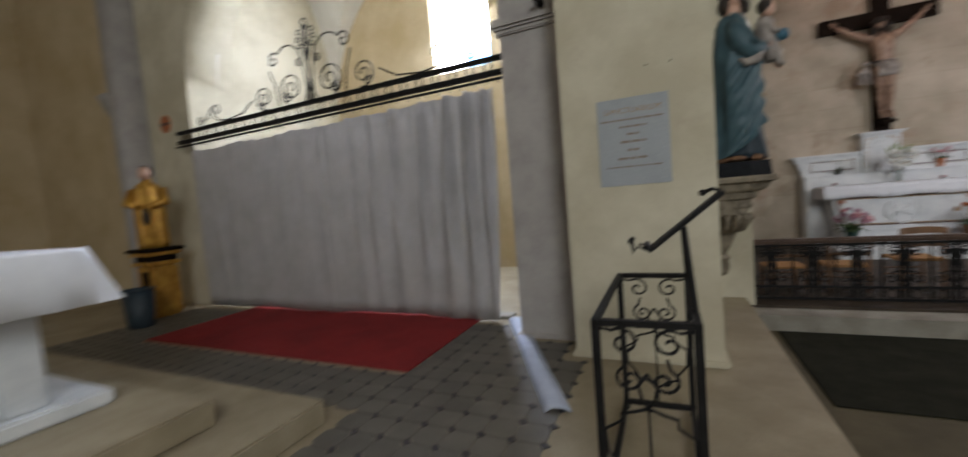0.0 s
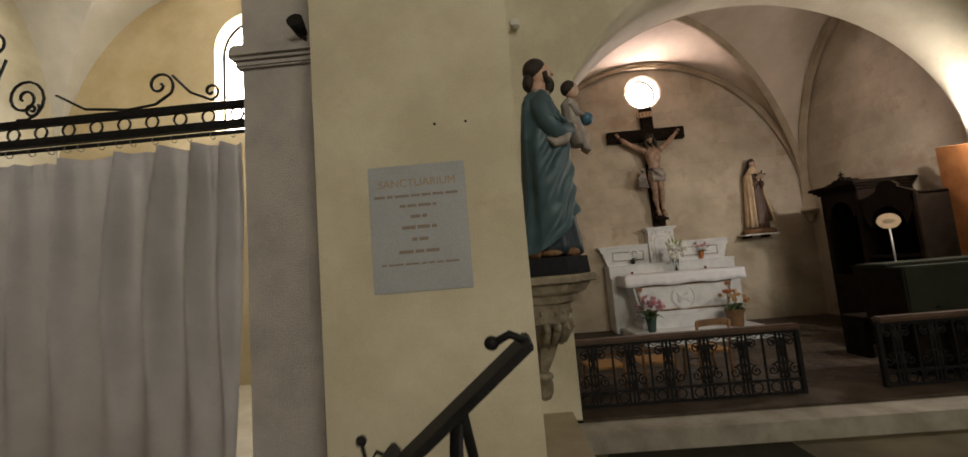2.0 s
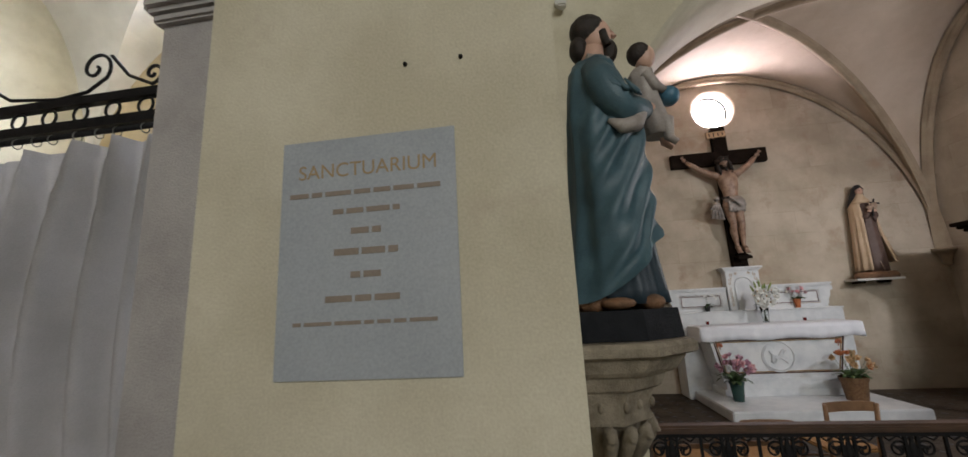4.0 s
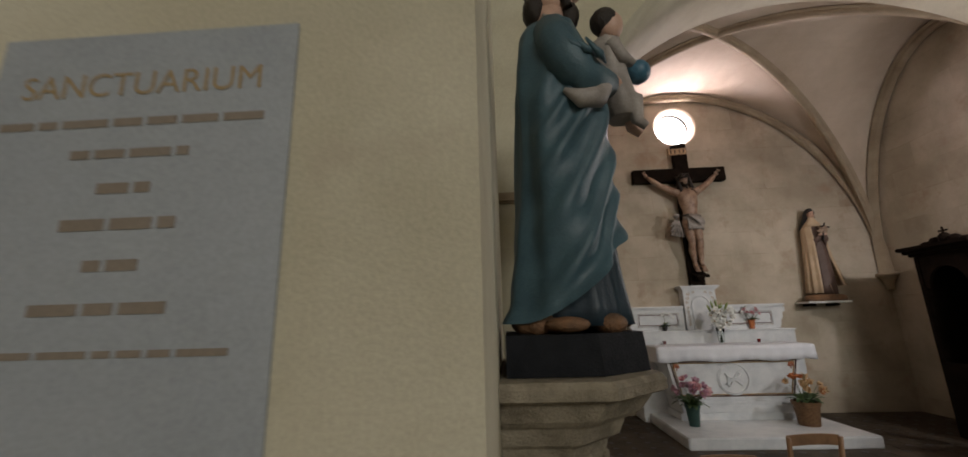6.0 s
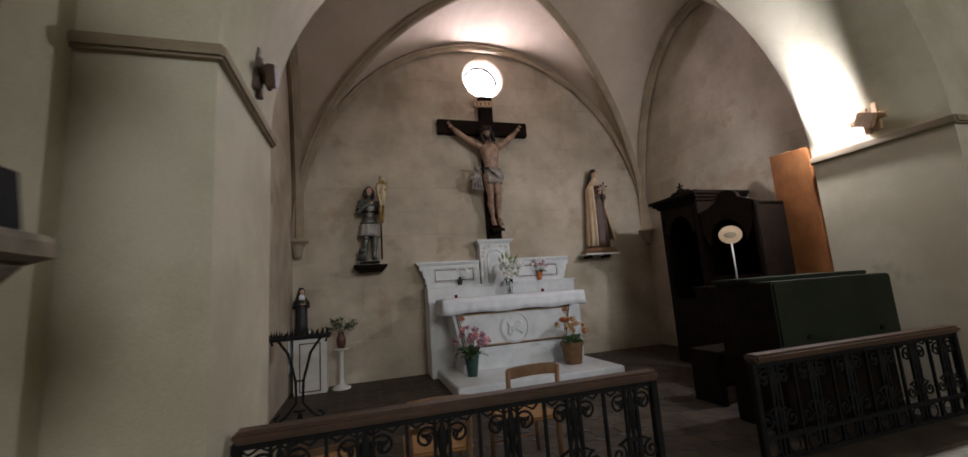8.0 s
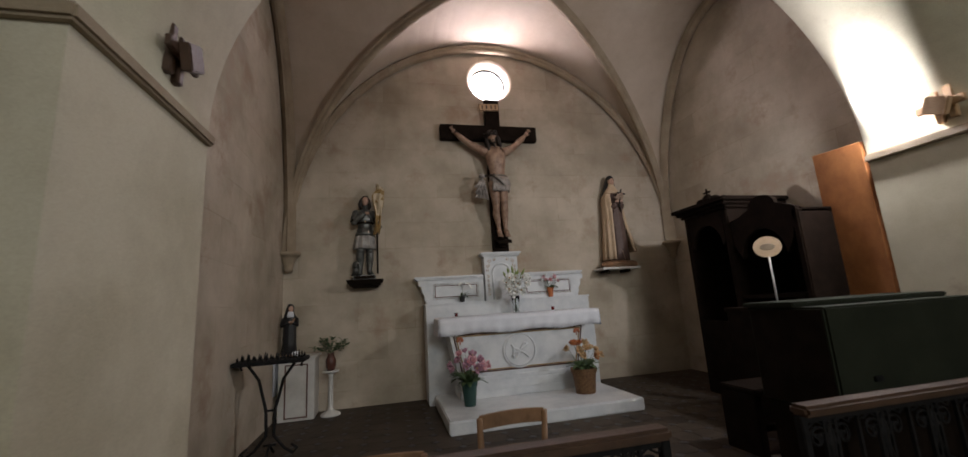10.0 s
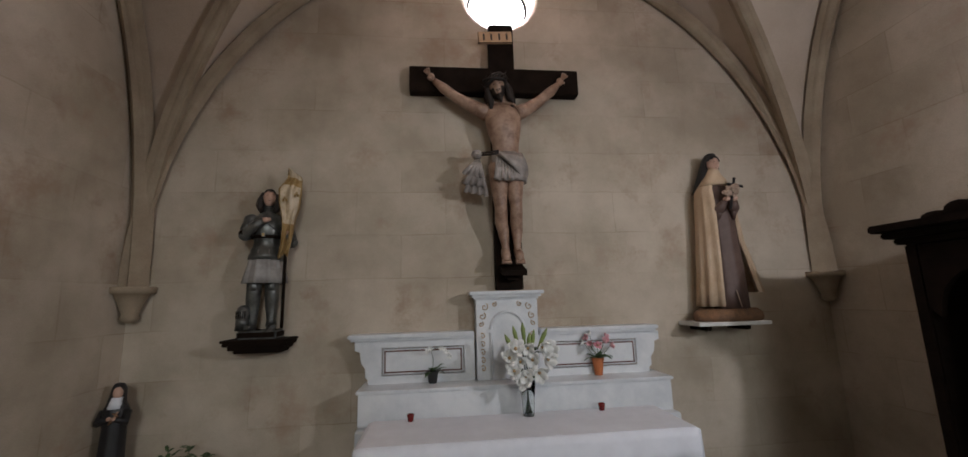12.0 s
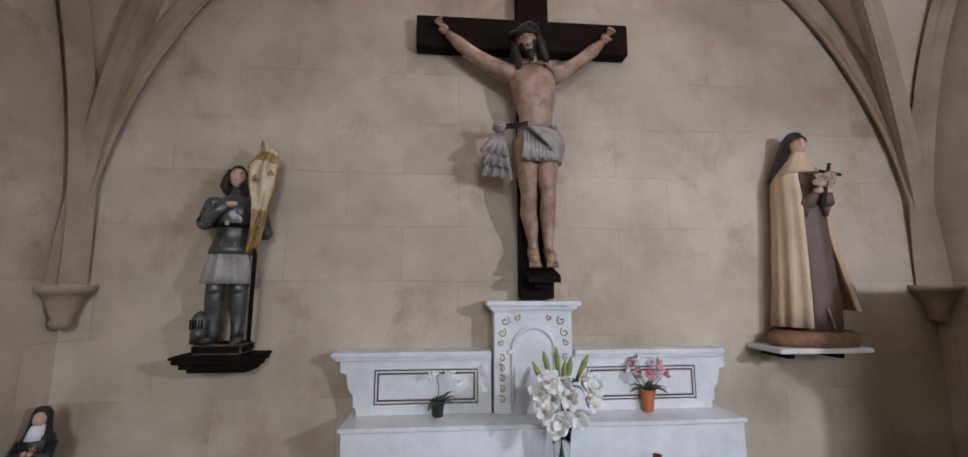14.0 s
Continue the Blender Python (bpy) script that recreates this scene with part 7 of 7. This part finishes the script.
def curtain_rail():
    e = empty("iron_screen_rail", -4.5, 4.45, 2.31, "black wrought iron rail with a scrolled crest above the curtain", "railing")
    xa, xb = -2.62, 2.5
    for z, h in ((0.17, 0.045), (0.035, 0.05)):
        bm = bmesh.new()
        box(bm, xa, xb, -0.02, 0.02, z, z + h)
        part("bar", bm, IRON, e)
    bm = bmesh.new()
    tube(bm, [(xa, -0.03, -0.005), (xb, -0.03, -0.005)], 0.014, 8)
    part("curtain_rod", bm, IRON, e)
    ring = bmesh.new()
    tube(ring, [(0.042 * math.cos(a), 0, 0.127 + 0.042 * math.sin(a)) for a in (2 * math.pi * i / 20 for i in range(20))], 0.007, 5, closed=True)
    ring = made("ring", ring, IRON, e)
    hook = bmesh.new()
    tube(hook, [(0.002 * math.cos(a), -0.03 + 0.02 * math.cos(a), -0.016 + 0.024 * math.sin(a)) for a in (2 * math.pi * i / 12 for i in range(12))], 0.003, 4, closed=True)
    hook = made("curtain_ring", hook, STEEL, e)
    for src, step in ((ring, 0.19), (hook, 0.125)):
        k, x = 0, xa + 0.1
        while x < xb - 0.03:
            o = src
            if k:
                o = src.copy()
                scene.collection.objects.link(o)
                o.parent = e
            o.matrix_basis = Matrix.Translation((x, 0, 0))
            x += step * (1 if src is ring else 0.7 + 0.6 * ((k * 37) % 10) / 10)
            k += 1

    def flat(name, pts, r=0.009):
        bm = bmesh.new()
        tube(bm, [(x, 0, z) for x, z in pts], r, 6)
        part(name, bm, IRON, e)
    b = 0.215
    for s in (-1, 1):
        def sp(cx, cz, r, turns, start, way, sh=0.86):
            return [(s * x, z) for x, _, z in spiral(cx, cz, r, turns, start, way, shrink=sh)]
        flat("scroll", [(s * 0.04, b), (s * 0.06, b + 0.2), (s * 0.09, b + 0.42)] + sp(0.33, b + 0.47, 0.23, 0.35, math.pi * 0.95, -1, 0.1) + sp(0.55, b + 0.56, 0.09, 1.2, 1.9, -1))
        flat("scroll", sp(0.30, b + 0.19, 0.19, 1.9, -1.2, 1))
        flat("scroll", sp(0.36, b + 0.10, 0.07, 1.5, 1.0, -1))
        flat("scroll", sp(0.78, b + 0.16, 0.155, 1.9, -1.9, 1))
        flat("scroll", sp(0.83, b + 0.08, 0.055, 1.5, 0.6, -1))
        flat("stem", [(s * 0.52, b + 0.02), (s * 0.56, b + 0.25), (s * 0.64, b + 0.45)])
        flat("scroll", [(s * 1.0, b + 0.16), (s * 1.2, b + 0.045), (s * 1.5, b + 0.012), (s * 1.68, b + 0.03), (s * 1.79, b + 0.10)] + sp(1.71, b + 0.16, 0.095, 1.15, -0.3, 1))
        flat("scroll", [(s * 1.80, b + 0.22), (s * 1.92, b + 0.09), (s * 2.05, b + 0.03)] + sp(2.06, b + 0.085, 0.06, 1.2, -1.6, 1))
        flat("scroll", sp(0.14, b + 0.45, 0.055, 1.3, 2.8, -1))
        for k, (x, z) in enumerate(((0.09, 0.62), (0.12, 0.70), (0.10, 0.78))):
            flat("leaf", [(s * 0.005, b + z - 0.2), (s * (x - 0.04), b + z - 0.05)] + sp(x, b + z, 0.04, 1.0, 3.5, -1, 0.6), 0.007)
        flat("stem", [(s * 0.10, b), (s * 0.03, b + 0.12), (s * 0.012, b + 0.25)])
    flat("finial_stem", [(0, b), (0, b + 0.85)], 0.016)
    bm = bmesh.new()
    tube(bm, [(0.045 * math.cos(a), 0, b + 0.86 + 0.06 * math.sin(a)) for a in (2 * math.pi * i / 20 for i in range(20))], 0.008, 5, closed=True)
    part("finial", bm, IRON, e)


curtain()
curtain_rail()
bm = bmesh.new()
n = 30
rows = [[bm.verts.new((-5.95 + 3.38 * i / n, y + 0.015 * math.sin(i * 0.9) * (j % 2), 0.004 + 0.012)) for j, y in enumerate((3.2, 3.6, 4.1, 4.52))] for i in range(n + 1)]
for p, q in zip(rows, rows[1:]):
    for k in range(3):
        bm.faces.new((p[k], q[k], q[k + 1], p[k + 1]))
thicken(tagged(made("carpet", bm, RED), "plain red carpet laid before the curtain", "carpet"), 0.012)
bm = bmesh.new()
for k in range(12):
    x = -6.7 + 0.37 * k
    bevel_box(bm, x, x + 0.365, 4.53, 4.72 + 0.02 * math.sin(k * 2.1), 0.001, 0.03, 0.008)
structure("trim_curtain_sill", bm, STEPSTONE, "pale worn stone sill under the curtain", "sill")
# crumpled pale cloth strip on the floor
bm = bmesh.new()
rows = []
for i in range(25):
    f = i / 24
    c = Vector((-2.22, 4.55, 0)).lerp(Vector((-1.40, 2.95, 0)), f)
    rows.append([bm.verts.new((c.x + w, c.y + 0.3 * w, 0.004 + h * (0.7 + 0.3 * math.sin(i * 1.7)))) for w, h in ((-0.07, 0.0), (-0.03, 0.035), (0.02, 0.03), (0.07, 0.0))])
for p, q in zip(rows, rows[1:]):
    for k in range(3):
        bm.faces.new((p[k], q[k], q[k + 1], p[k + 1])).smooth = True
thicken(tagged(made("cloth_strip", bm, BLUECLOTH), "crumpled pale blue cloth strip on the floor", "cloth"), 0.004)


# ---- lectern ----
def lectern():
    e = empty("lectern", -0.885, 2.70, 0, "black wrought iron lectern with scrolled side panels", "lectern")
    e.matrix_world = e.matrix_world @ Matrix.Diagonal((1, 1, 0.935, 1))
    x0, x1, y0, y1, zt = -0.17, 0.155, -0.41, 0.41, 0.80
    for x in (x0, x1):
        for y in (y0, y1):
            bm = bmesh.new()
            bevel_box(bm, x - 0.014, x + 0.014, y - 0.014, y + 0.014, 0, zt, 0.003)
            part("post", bm, IRON, e)
    for y in (y0, y1):
        for z in (0.03, zt - 0.025):
            bm = bmesh.new()
            box(bm, x0 + 0.014, x1 - 0.014, y - 0.012, y + 0.012, z, z + 0.025)
            part("side_rail", bm, IRON, e)
        c, w = (x0 + x1) / 2, (x1 - x0) / 2 - 0.014
        for s in (-1, 1):
            def flat(pts, r=0.006):
                bm = bmesh.new()
                tube(bm, [(c + s * px, y, pz) for px, pz in pts], r, 6)
                part("scroll", bm, IRON, e)
            q = lambda *a: [(px, pz) for px, _, pz in spiral(*a, n=20)]
            flat([(w, 0.765)] + q(0.075, 0.715, 0.055, 1.3, 0.9, 1))
            flat([(0.065, 0.66), (0.075, 0.625)] + q(0.055, 0.575, 0.05, 1.5, 1.2, -1))
            flat([(0.0, 0.60), (0.03, 0.55), (0.02, 0.50), (-0.01, 0.46)])
            flat([(0.0, 0.47), (0.05, 0.45), (0.09, 0.44), (0.09, 0.41), (w, 0.37), (w - 0.005, 0.28), (0.10, 0.22), (0.09, 0.19), (0.05, 0.18), (0.0, 0.14)])
        bm = bmesh.new()
        tube(bm, [(c, y, 0.05), (c, y, 0.47)], [0.006, 0.004], 6)
        part("stem", bm, IRON, e)
    for z in (0.03, zt - 0.025):
        for x in (x0, x1):
            bm = bmesh.new()
            box(bm, x - 0.012, x + 0.012, y0 + 0.014, y1 - 0.014, z, z + 0.025)
            part("front_rail", bm, IRON, e)
    # sloping book rest
    bm = bmesh.new()
    bevel_box(bm, -0.19, 0.19, -0.065, 0.065, -0.009, 0.009, 0.004)
    bevel_box(bm, -0.19, -0.17, -0.065, 0.065, 0.009, 0.035, 0.003)
    bm.transform(pose(0.145, 0.05, 1.11, 0, -41, 0))
    part("book_rest", bm, IRON, e)
    bm = bmesh.new()
    tube(bm, [(0.28, 0.03, 1.235), (0.25, 0.03, 1.25), (0.22, 0.03, 1.235)], 0.009, 6)
    ball(bm, (0.215, 0.03, 1.235), 0.015, seg=8)
    part("microphone", bm, IRON, e, "small black microphone")
    for y in (0.0, 0.10):
        bm = bmesh.new()
        tube(bm, [(0.01, y, 0.985), (-0.04, y, 1.01), (-0.06, y, 0.98), (-0.07, y, 1.03)], 0.005, 5)
        ball(bm, (-0.07, y, 1.035), 0.012, seg=8)
        part("page_holder", bm, IRON, e)
    for y in (-0.3, 0.3):
        bm = bmesh.new()
        tube(bm, [(0.155, y, 0.79), (0.14, 0.05 + y * 0.15, 1.09)], 0.012, 6)
        part("support", bm, IRON, e)


lectern()


# ---- high altar, its platform, gilded statue ----
for k, (x1, y1, z0, z1) in enumerate(((-2.64, 2.50, 0, 0.14), (-3.0, 2.12, 0.14, 0.28))):
    bm = bmesh.new()
    bevel_box(bm, -8.2 + 0.4 * k, x1, -2.5, y1, z0, z1, 0.012)
    structure("step_platform_%d" % (k + 1), bm, FLOORSTONE, "worn beige stone altar platform step", "step")


def high_altar():
    e = empty("altar_table", -4.0, 0.84, 0.28, "stone altar table on marble pillars", "altar")
    e.matrix_world = e.matrix_world @ Matrix.Diagonal((1, 1, 0.93, 1))
    bm = bmesh.new()
    bevel_box(bm, -0.55, 0.45, -1.1, 1.1, 0, 0.09, 0.015)
    part("base_slab", bm, MARBLE, e)
    bm = bmesh.new()
    bevel_box(bm, -0.5, 0.5, -1.0, 1.0, 0.80, 0.90, 0.012)
    part("table_slab", bm, MARBLE, e)
    for x in (-0.33, 0.3):
        for y in (-0.8, 0.8):
            bm = bmesh.new()
            bevel_box(bm, x - 0.08, x + 0.08, y - 0.08, y + 0.08, 0.09, 0.80, 0.012)
            part("pillar", bm, MARBLE if x > 0 else GREENBOX, e)
    bm = bmesh.new()
    n, rows = 40, []
    for i in range(n + 1):
        a = -1.04 + 2.08 * i / n
        rows.append([bm.verts.new(p) for p in ((-0.53, a, 0.907), (0.53, a, 0.907), (0.545, a, 0.89), (0.56 + 0.01 * math.sin(a * 30), a, 0.75), (0.575 + 0.015 * math.sin(a * 30), a, 0.62))])
    for p, q in zip(rows, rows[1:]):
        for k in range(4):
            bm.faces.new((p[k], q[k], q[k + 1], p[k + 1])).smooth = True
    for row, sy in ((rows[0], -1), (rows[-1], 1)):
        lo = [bm.verts.new((v.co.x, v.co.y + sy * (0.08 + 0.02 * k), 0.62)) for k, v in enumerate(row[:3])]
        for k in range(2):
            bm.faces.new((row[k], row[k + 1], lo[k + 1], lo[k])).smooth = True
        bm.faces.new((row[2], row[3], row[4], lo[2]))
    ob = thicken(made("altar_cloth", bm, LINEN), 0.005)
    ob.matrix_world = Matrix.Translation(HERE) @ pose(-4.0, 0.84, 0.22)
    tagged(ob, "white cloth draped over the altar table", "cloth")


high_altar()


def gilded_statue():
    x, y = -7.15, 4.0
    e = empty("pedestal", x, y, 0, "dark wooden pedestal with gilded mouldings", "pedestal")
    bm = bmesh.new()
    bevel_box(bm, -0.15, 0.15, -0.15, 0.15, 0, 0.70, 0.01)
    part("shaft", bm, GOLD, e)
    bm = bmesh.new()
    bevel_box(bm, -0.085, 0.085, -0.158, -0.15, 0.08, 0.62, 0.003)
    part("front_panel", bm, DARKWOOD, e, "dark inset front panel")
    for g, z0, z1, m in ((0.20, 0.70, 0.75, GOLD), (0.17, 0.75, 0.83, DARKWOOD), (0.21, 0.83, 0.88, GOLD), (0.24, 0.88, 0.93, DARKWOOD)):
        bm = bmesh.new()
        bevel_box(bm, -g, g, -g, g, z0, z1, 0.01)
        part("moulding", bm, m, e)
    for sx in (-1, 1):
        bm = bmesh.new()
        bevel_box(bm, sx * 0.165 - 0.012, sx * 0.165 + 0.012, -0.16, 0.16, 0.05, 0.68, 0.005)
        part("gilt_edge", bm, GOLD, e, "gilded side strip")
    bm = bmesh.new()
    rings(bm, [(0, 0, 0, 0.16, 0.13), (0.06, 0, 0, 0.17, 0.14), (0.25, 0, 0, 0.165, 0.14), (0.5, 0, 0, 0.17, 0.135), (0.65, 0, 0, 0.165, 0.125), (0.78, 0, 0, 0.155, 0.11), (0.84, 0, 0, 0.12, 0.09), (0.89, 0, 0, 0.05, 0.05), (0.94, 0, 0, 0.045, 0.045)], 72, 0, 0.07, 9)
    ball(bm, (0, -0.03, 1.0), (0.07, 0.075, 0.095), 2, 14)
    ball(bm, (0, 0.02, 1.025), (0.082, 0.082, 0.09), 1, 14)
    for s in (-1, 1):
        tube(bm, [(s * 0.16, 0, 0.78), (s * 0.21, -0.06, 0.6), (s * 0.06, -0.17, 0.55)], [0.06, 0.06, 0.04], 10, 0)
    ball(bm, (0.02, -0.18, 0.42), (0.05, 0.04, 0.12), 1, 10)
    ob = made("statue", bm, [GOLD, HAIR, PALESKIN])
    ob.matrix_world = Matrix.Translation(HERE) @ pose(x, y, 0.93, 0, 0, 40)
    tagged(ob, "gilded statue on a dark pedestal beside the curtain", "statue")



def waste_bin():
    e = empty("waste_bin", -6.75, 3.55, 0, "dark blue open bin standing beside the gilded pedestal", "bin")
    bm = bmesh.new()
    rings(bm, [(0.0, 0, 0, 0.15, 0.12), (0.02, 0, 0, 0.155, 0.125), (0.46, 0, 0, 0.19, 0.16), (0.46, 0, 0, 0.18, 0.15), (0.05, 0, 0, 0.145, 0.115)], 24)
    part("body", bm, NAVY, e)
    bm = bmesh.new()
    tube(bm, [(0.19 * math.cos(a), 0.16 * math.sin(a), 0.46) for a in (2 * math.pi * i / 24 for i in range(24))], 0.012, 6, closed=True)
    part("rim", bm, NAVY, e)


gilded_statue()
waste_bin()
bm = bmesh.new()
rings(bm, [(0, 0, 0, 0.13, 0.13), (0.006, 0, 0, 0.13, 0.13)], 32, 0)
box(bm, -0.11, 0.11, -0.02, 0.02, 0.006, 0.009, 1), box(bm, -0.02, 0.02, 0.021, 0.11, 0.006, 0.009, 1), box(bm, -0.02, 0.02, -0.11, -0.021, 0.006, 0.009, 1)
bm.transform(pose(-7.55, 4.548, 2.72, 90))
tagged(made("consecration_cross", bm, [TERRACOTTA, INLAY]), "round painted red consecration cross on the pier", "painted cross")

# dark matting let into the aisle floor
place_at()
bm = bmesh.new()
bevel_box(bm, 0.08, 1.50, 3.44, 4.87, NAVE + 0.001, NAVE + 0.012, 0.004)
tagged(made("floor_mat", bm, DARKMAT), "dark worn floor matting in the aisle", "mat")


# ---- floor pieces ----
def octagon_tile(w, cut, z):
    """A tile with its corners cut, as a low slab with a small chamfer."""
    bm = bmesh.new()
    rows = []
    for g, h in ((0.0, 0.0), (0.0, z * 0.6), (0.0025, z)):
        a, c = w / 2 - g, cut
        rows.append([bm.verts.new((px, py, h)) for px, py in ((-a + c, -a), (a - c, -a), (a, -a + c), (a, a - c), (a - c, a), (-a + c, a), (-a, a - c), (-a, -a + c))])
    for p, q in zip(rows, rows[1:]):
        for i in range(8):
            bm.faces.new((p[i], p[(i + 1) % 8], q[(i + 1) % 8], q[i]))
    bm.faces.new(rows[-1])
    return bm


def tiled(floor, x0, x1, y0, y1, z, pitch, cut, pieces, tile_m, dot_m, skip=lambda x, y: False):
    """Octagon tiles with small dark insets; those within the stretch pieces are objects, the rest one mesh."""
    tm = bpy.data.meshes.new("tile")
    bm = octagon_tile(pitch - 0.003, cut, 0.004)
    bm.to_mesh(tm), bm.free()
    tm.materials.append(tile_m)
    dm = bpy.data.meshes.new("inset")
    bm = bmesh.new()
    c = cut * 0.9
    vs = [bm.verts.new(p) for p in ((c, 0, 0.0035), (0, c, 0.0035), (-c, 0, 0.0035), (0, -c, 0.0035), (c, 0, 0), (0, c, 0), (-c, 0, 0), (0, -c, 0))]
    bm.faces.new(vs[:4])
    for i in range(4):
        bm.faces.new((vs[i], vs[i + 4], vs[(i + 1) % 4 + 4], vs[(i + 1) % 4]))
    bm.to_mesh(dm), bm.free()
    dm.materials.append(dot_m)
    rest = bmesh.new()
    nx, ny = int((x1 - x0) / pitch), int((y1 - y0) / pitch)
    px0, px1, py0, py1 = pieces
    for i in range(nx):
        for j in range(ny):
            x, y = x0 + (i + 0.5) * pitch, y0 + (j + 0.5) * pitch
            if skip(x, y):
                continue
            for name, me, dx in (("tile", tm, 0), ("inset", dm, pitch / 2)):
                if px0 < x < px1 and py0 < y < py1:
                    o = new(name, me)
                    o.parent = floor
                    o.matrix_basis = Matrix.Translation((x + dx, y + dx, z))
                else:
                    k = len(rest.faces)
                    rest.from_mesh(me)
                    rest.faces.ensure_lookup_table()
                    rest.verts.ensure_lookup_table()
                    for v in rest.verts[-len(me.vertices):]:
                        v.co += Vector((x + dx, y + dx, z))
                    for f in rest.faces[k:]:
                        f.material_index = 0 if name == "tile" else 1
    me = bpy.data.meshes.new("tiles")
    rest.to_mesh(me), rest.free()
    me.materials.append(tile_m), me.materials.append(dot_m)
    o = new("tiles", me)
    o.parent = floor
    tagged(o, "worn floor tiles with small dark insets", kind="stuff")


DOT = mat("dark_tile_inset", (0.03, 0.03, 0.035), (0.02, 0.02, 0.024), 12, 0.5, bump=0.05)
SANCTILE = mat("grey_sanctuary_tile", (0.14, 0.13, 0.112), (0.10, 0.092, 0.08), 5, 0.5, bump=0.08, vary=0.12)
tiled(bpy.data.objects["floor_sanctuary"], -7.0, -1.25, 0.6, 4.5, 0.0, 0.17, 0.032, (-3.3, -1.2, 2.5, 4.2), SANCTILE, DOT, lambda x, y: (x < -2.55 and y < 2.6) or (-6.05 < x < -2.5 and 3.1 < y) or (x > -2.1 and y > 4.0) or (x > -1.6 and y > 3.6))
tiled(bpy.data.objects["floor_chapel"], -0.38, 5.3, 5.58, 9.2, AISLE, 0.21, 0.045, (-1.0, 6.0, 5.5, 7.7), TILE, DOT, lambda x, y: 1.35 < x < 3.6 and y > 7.7)
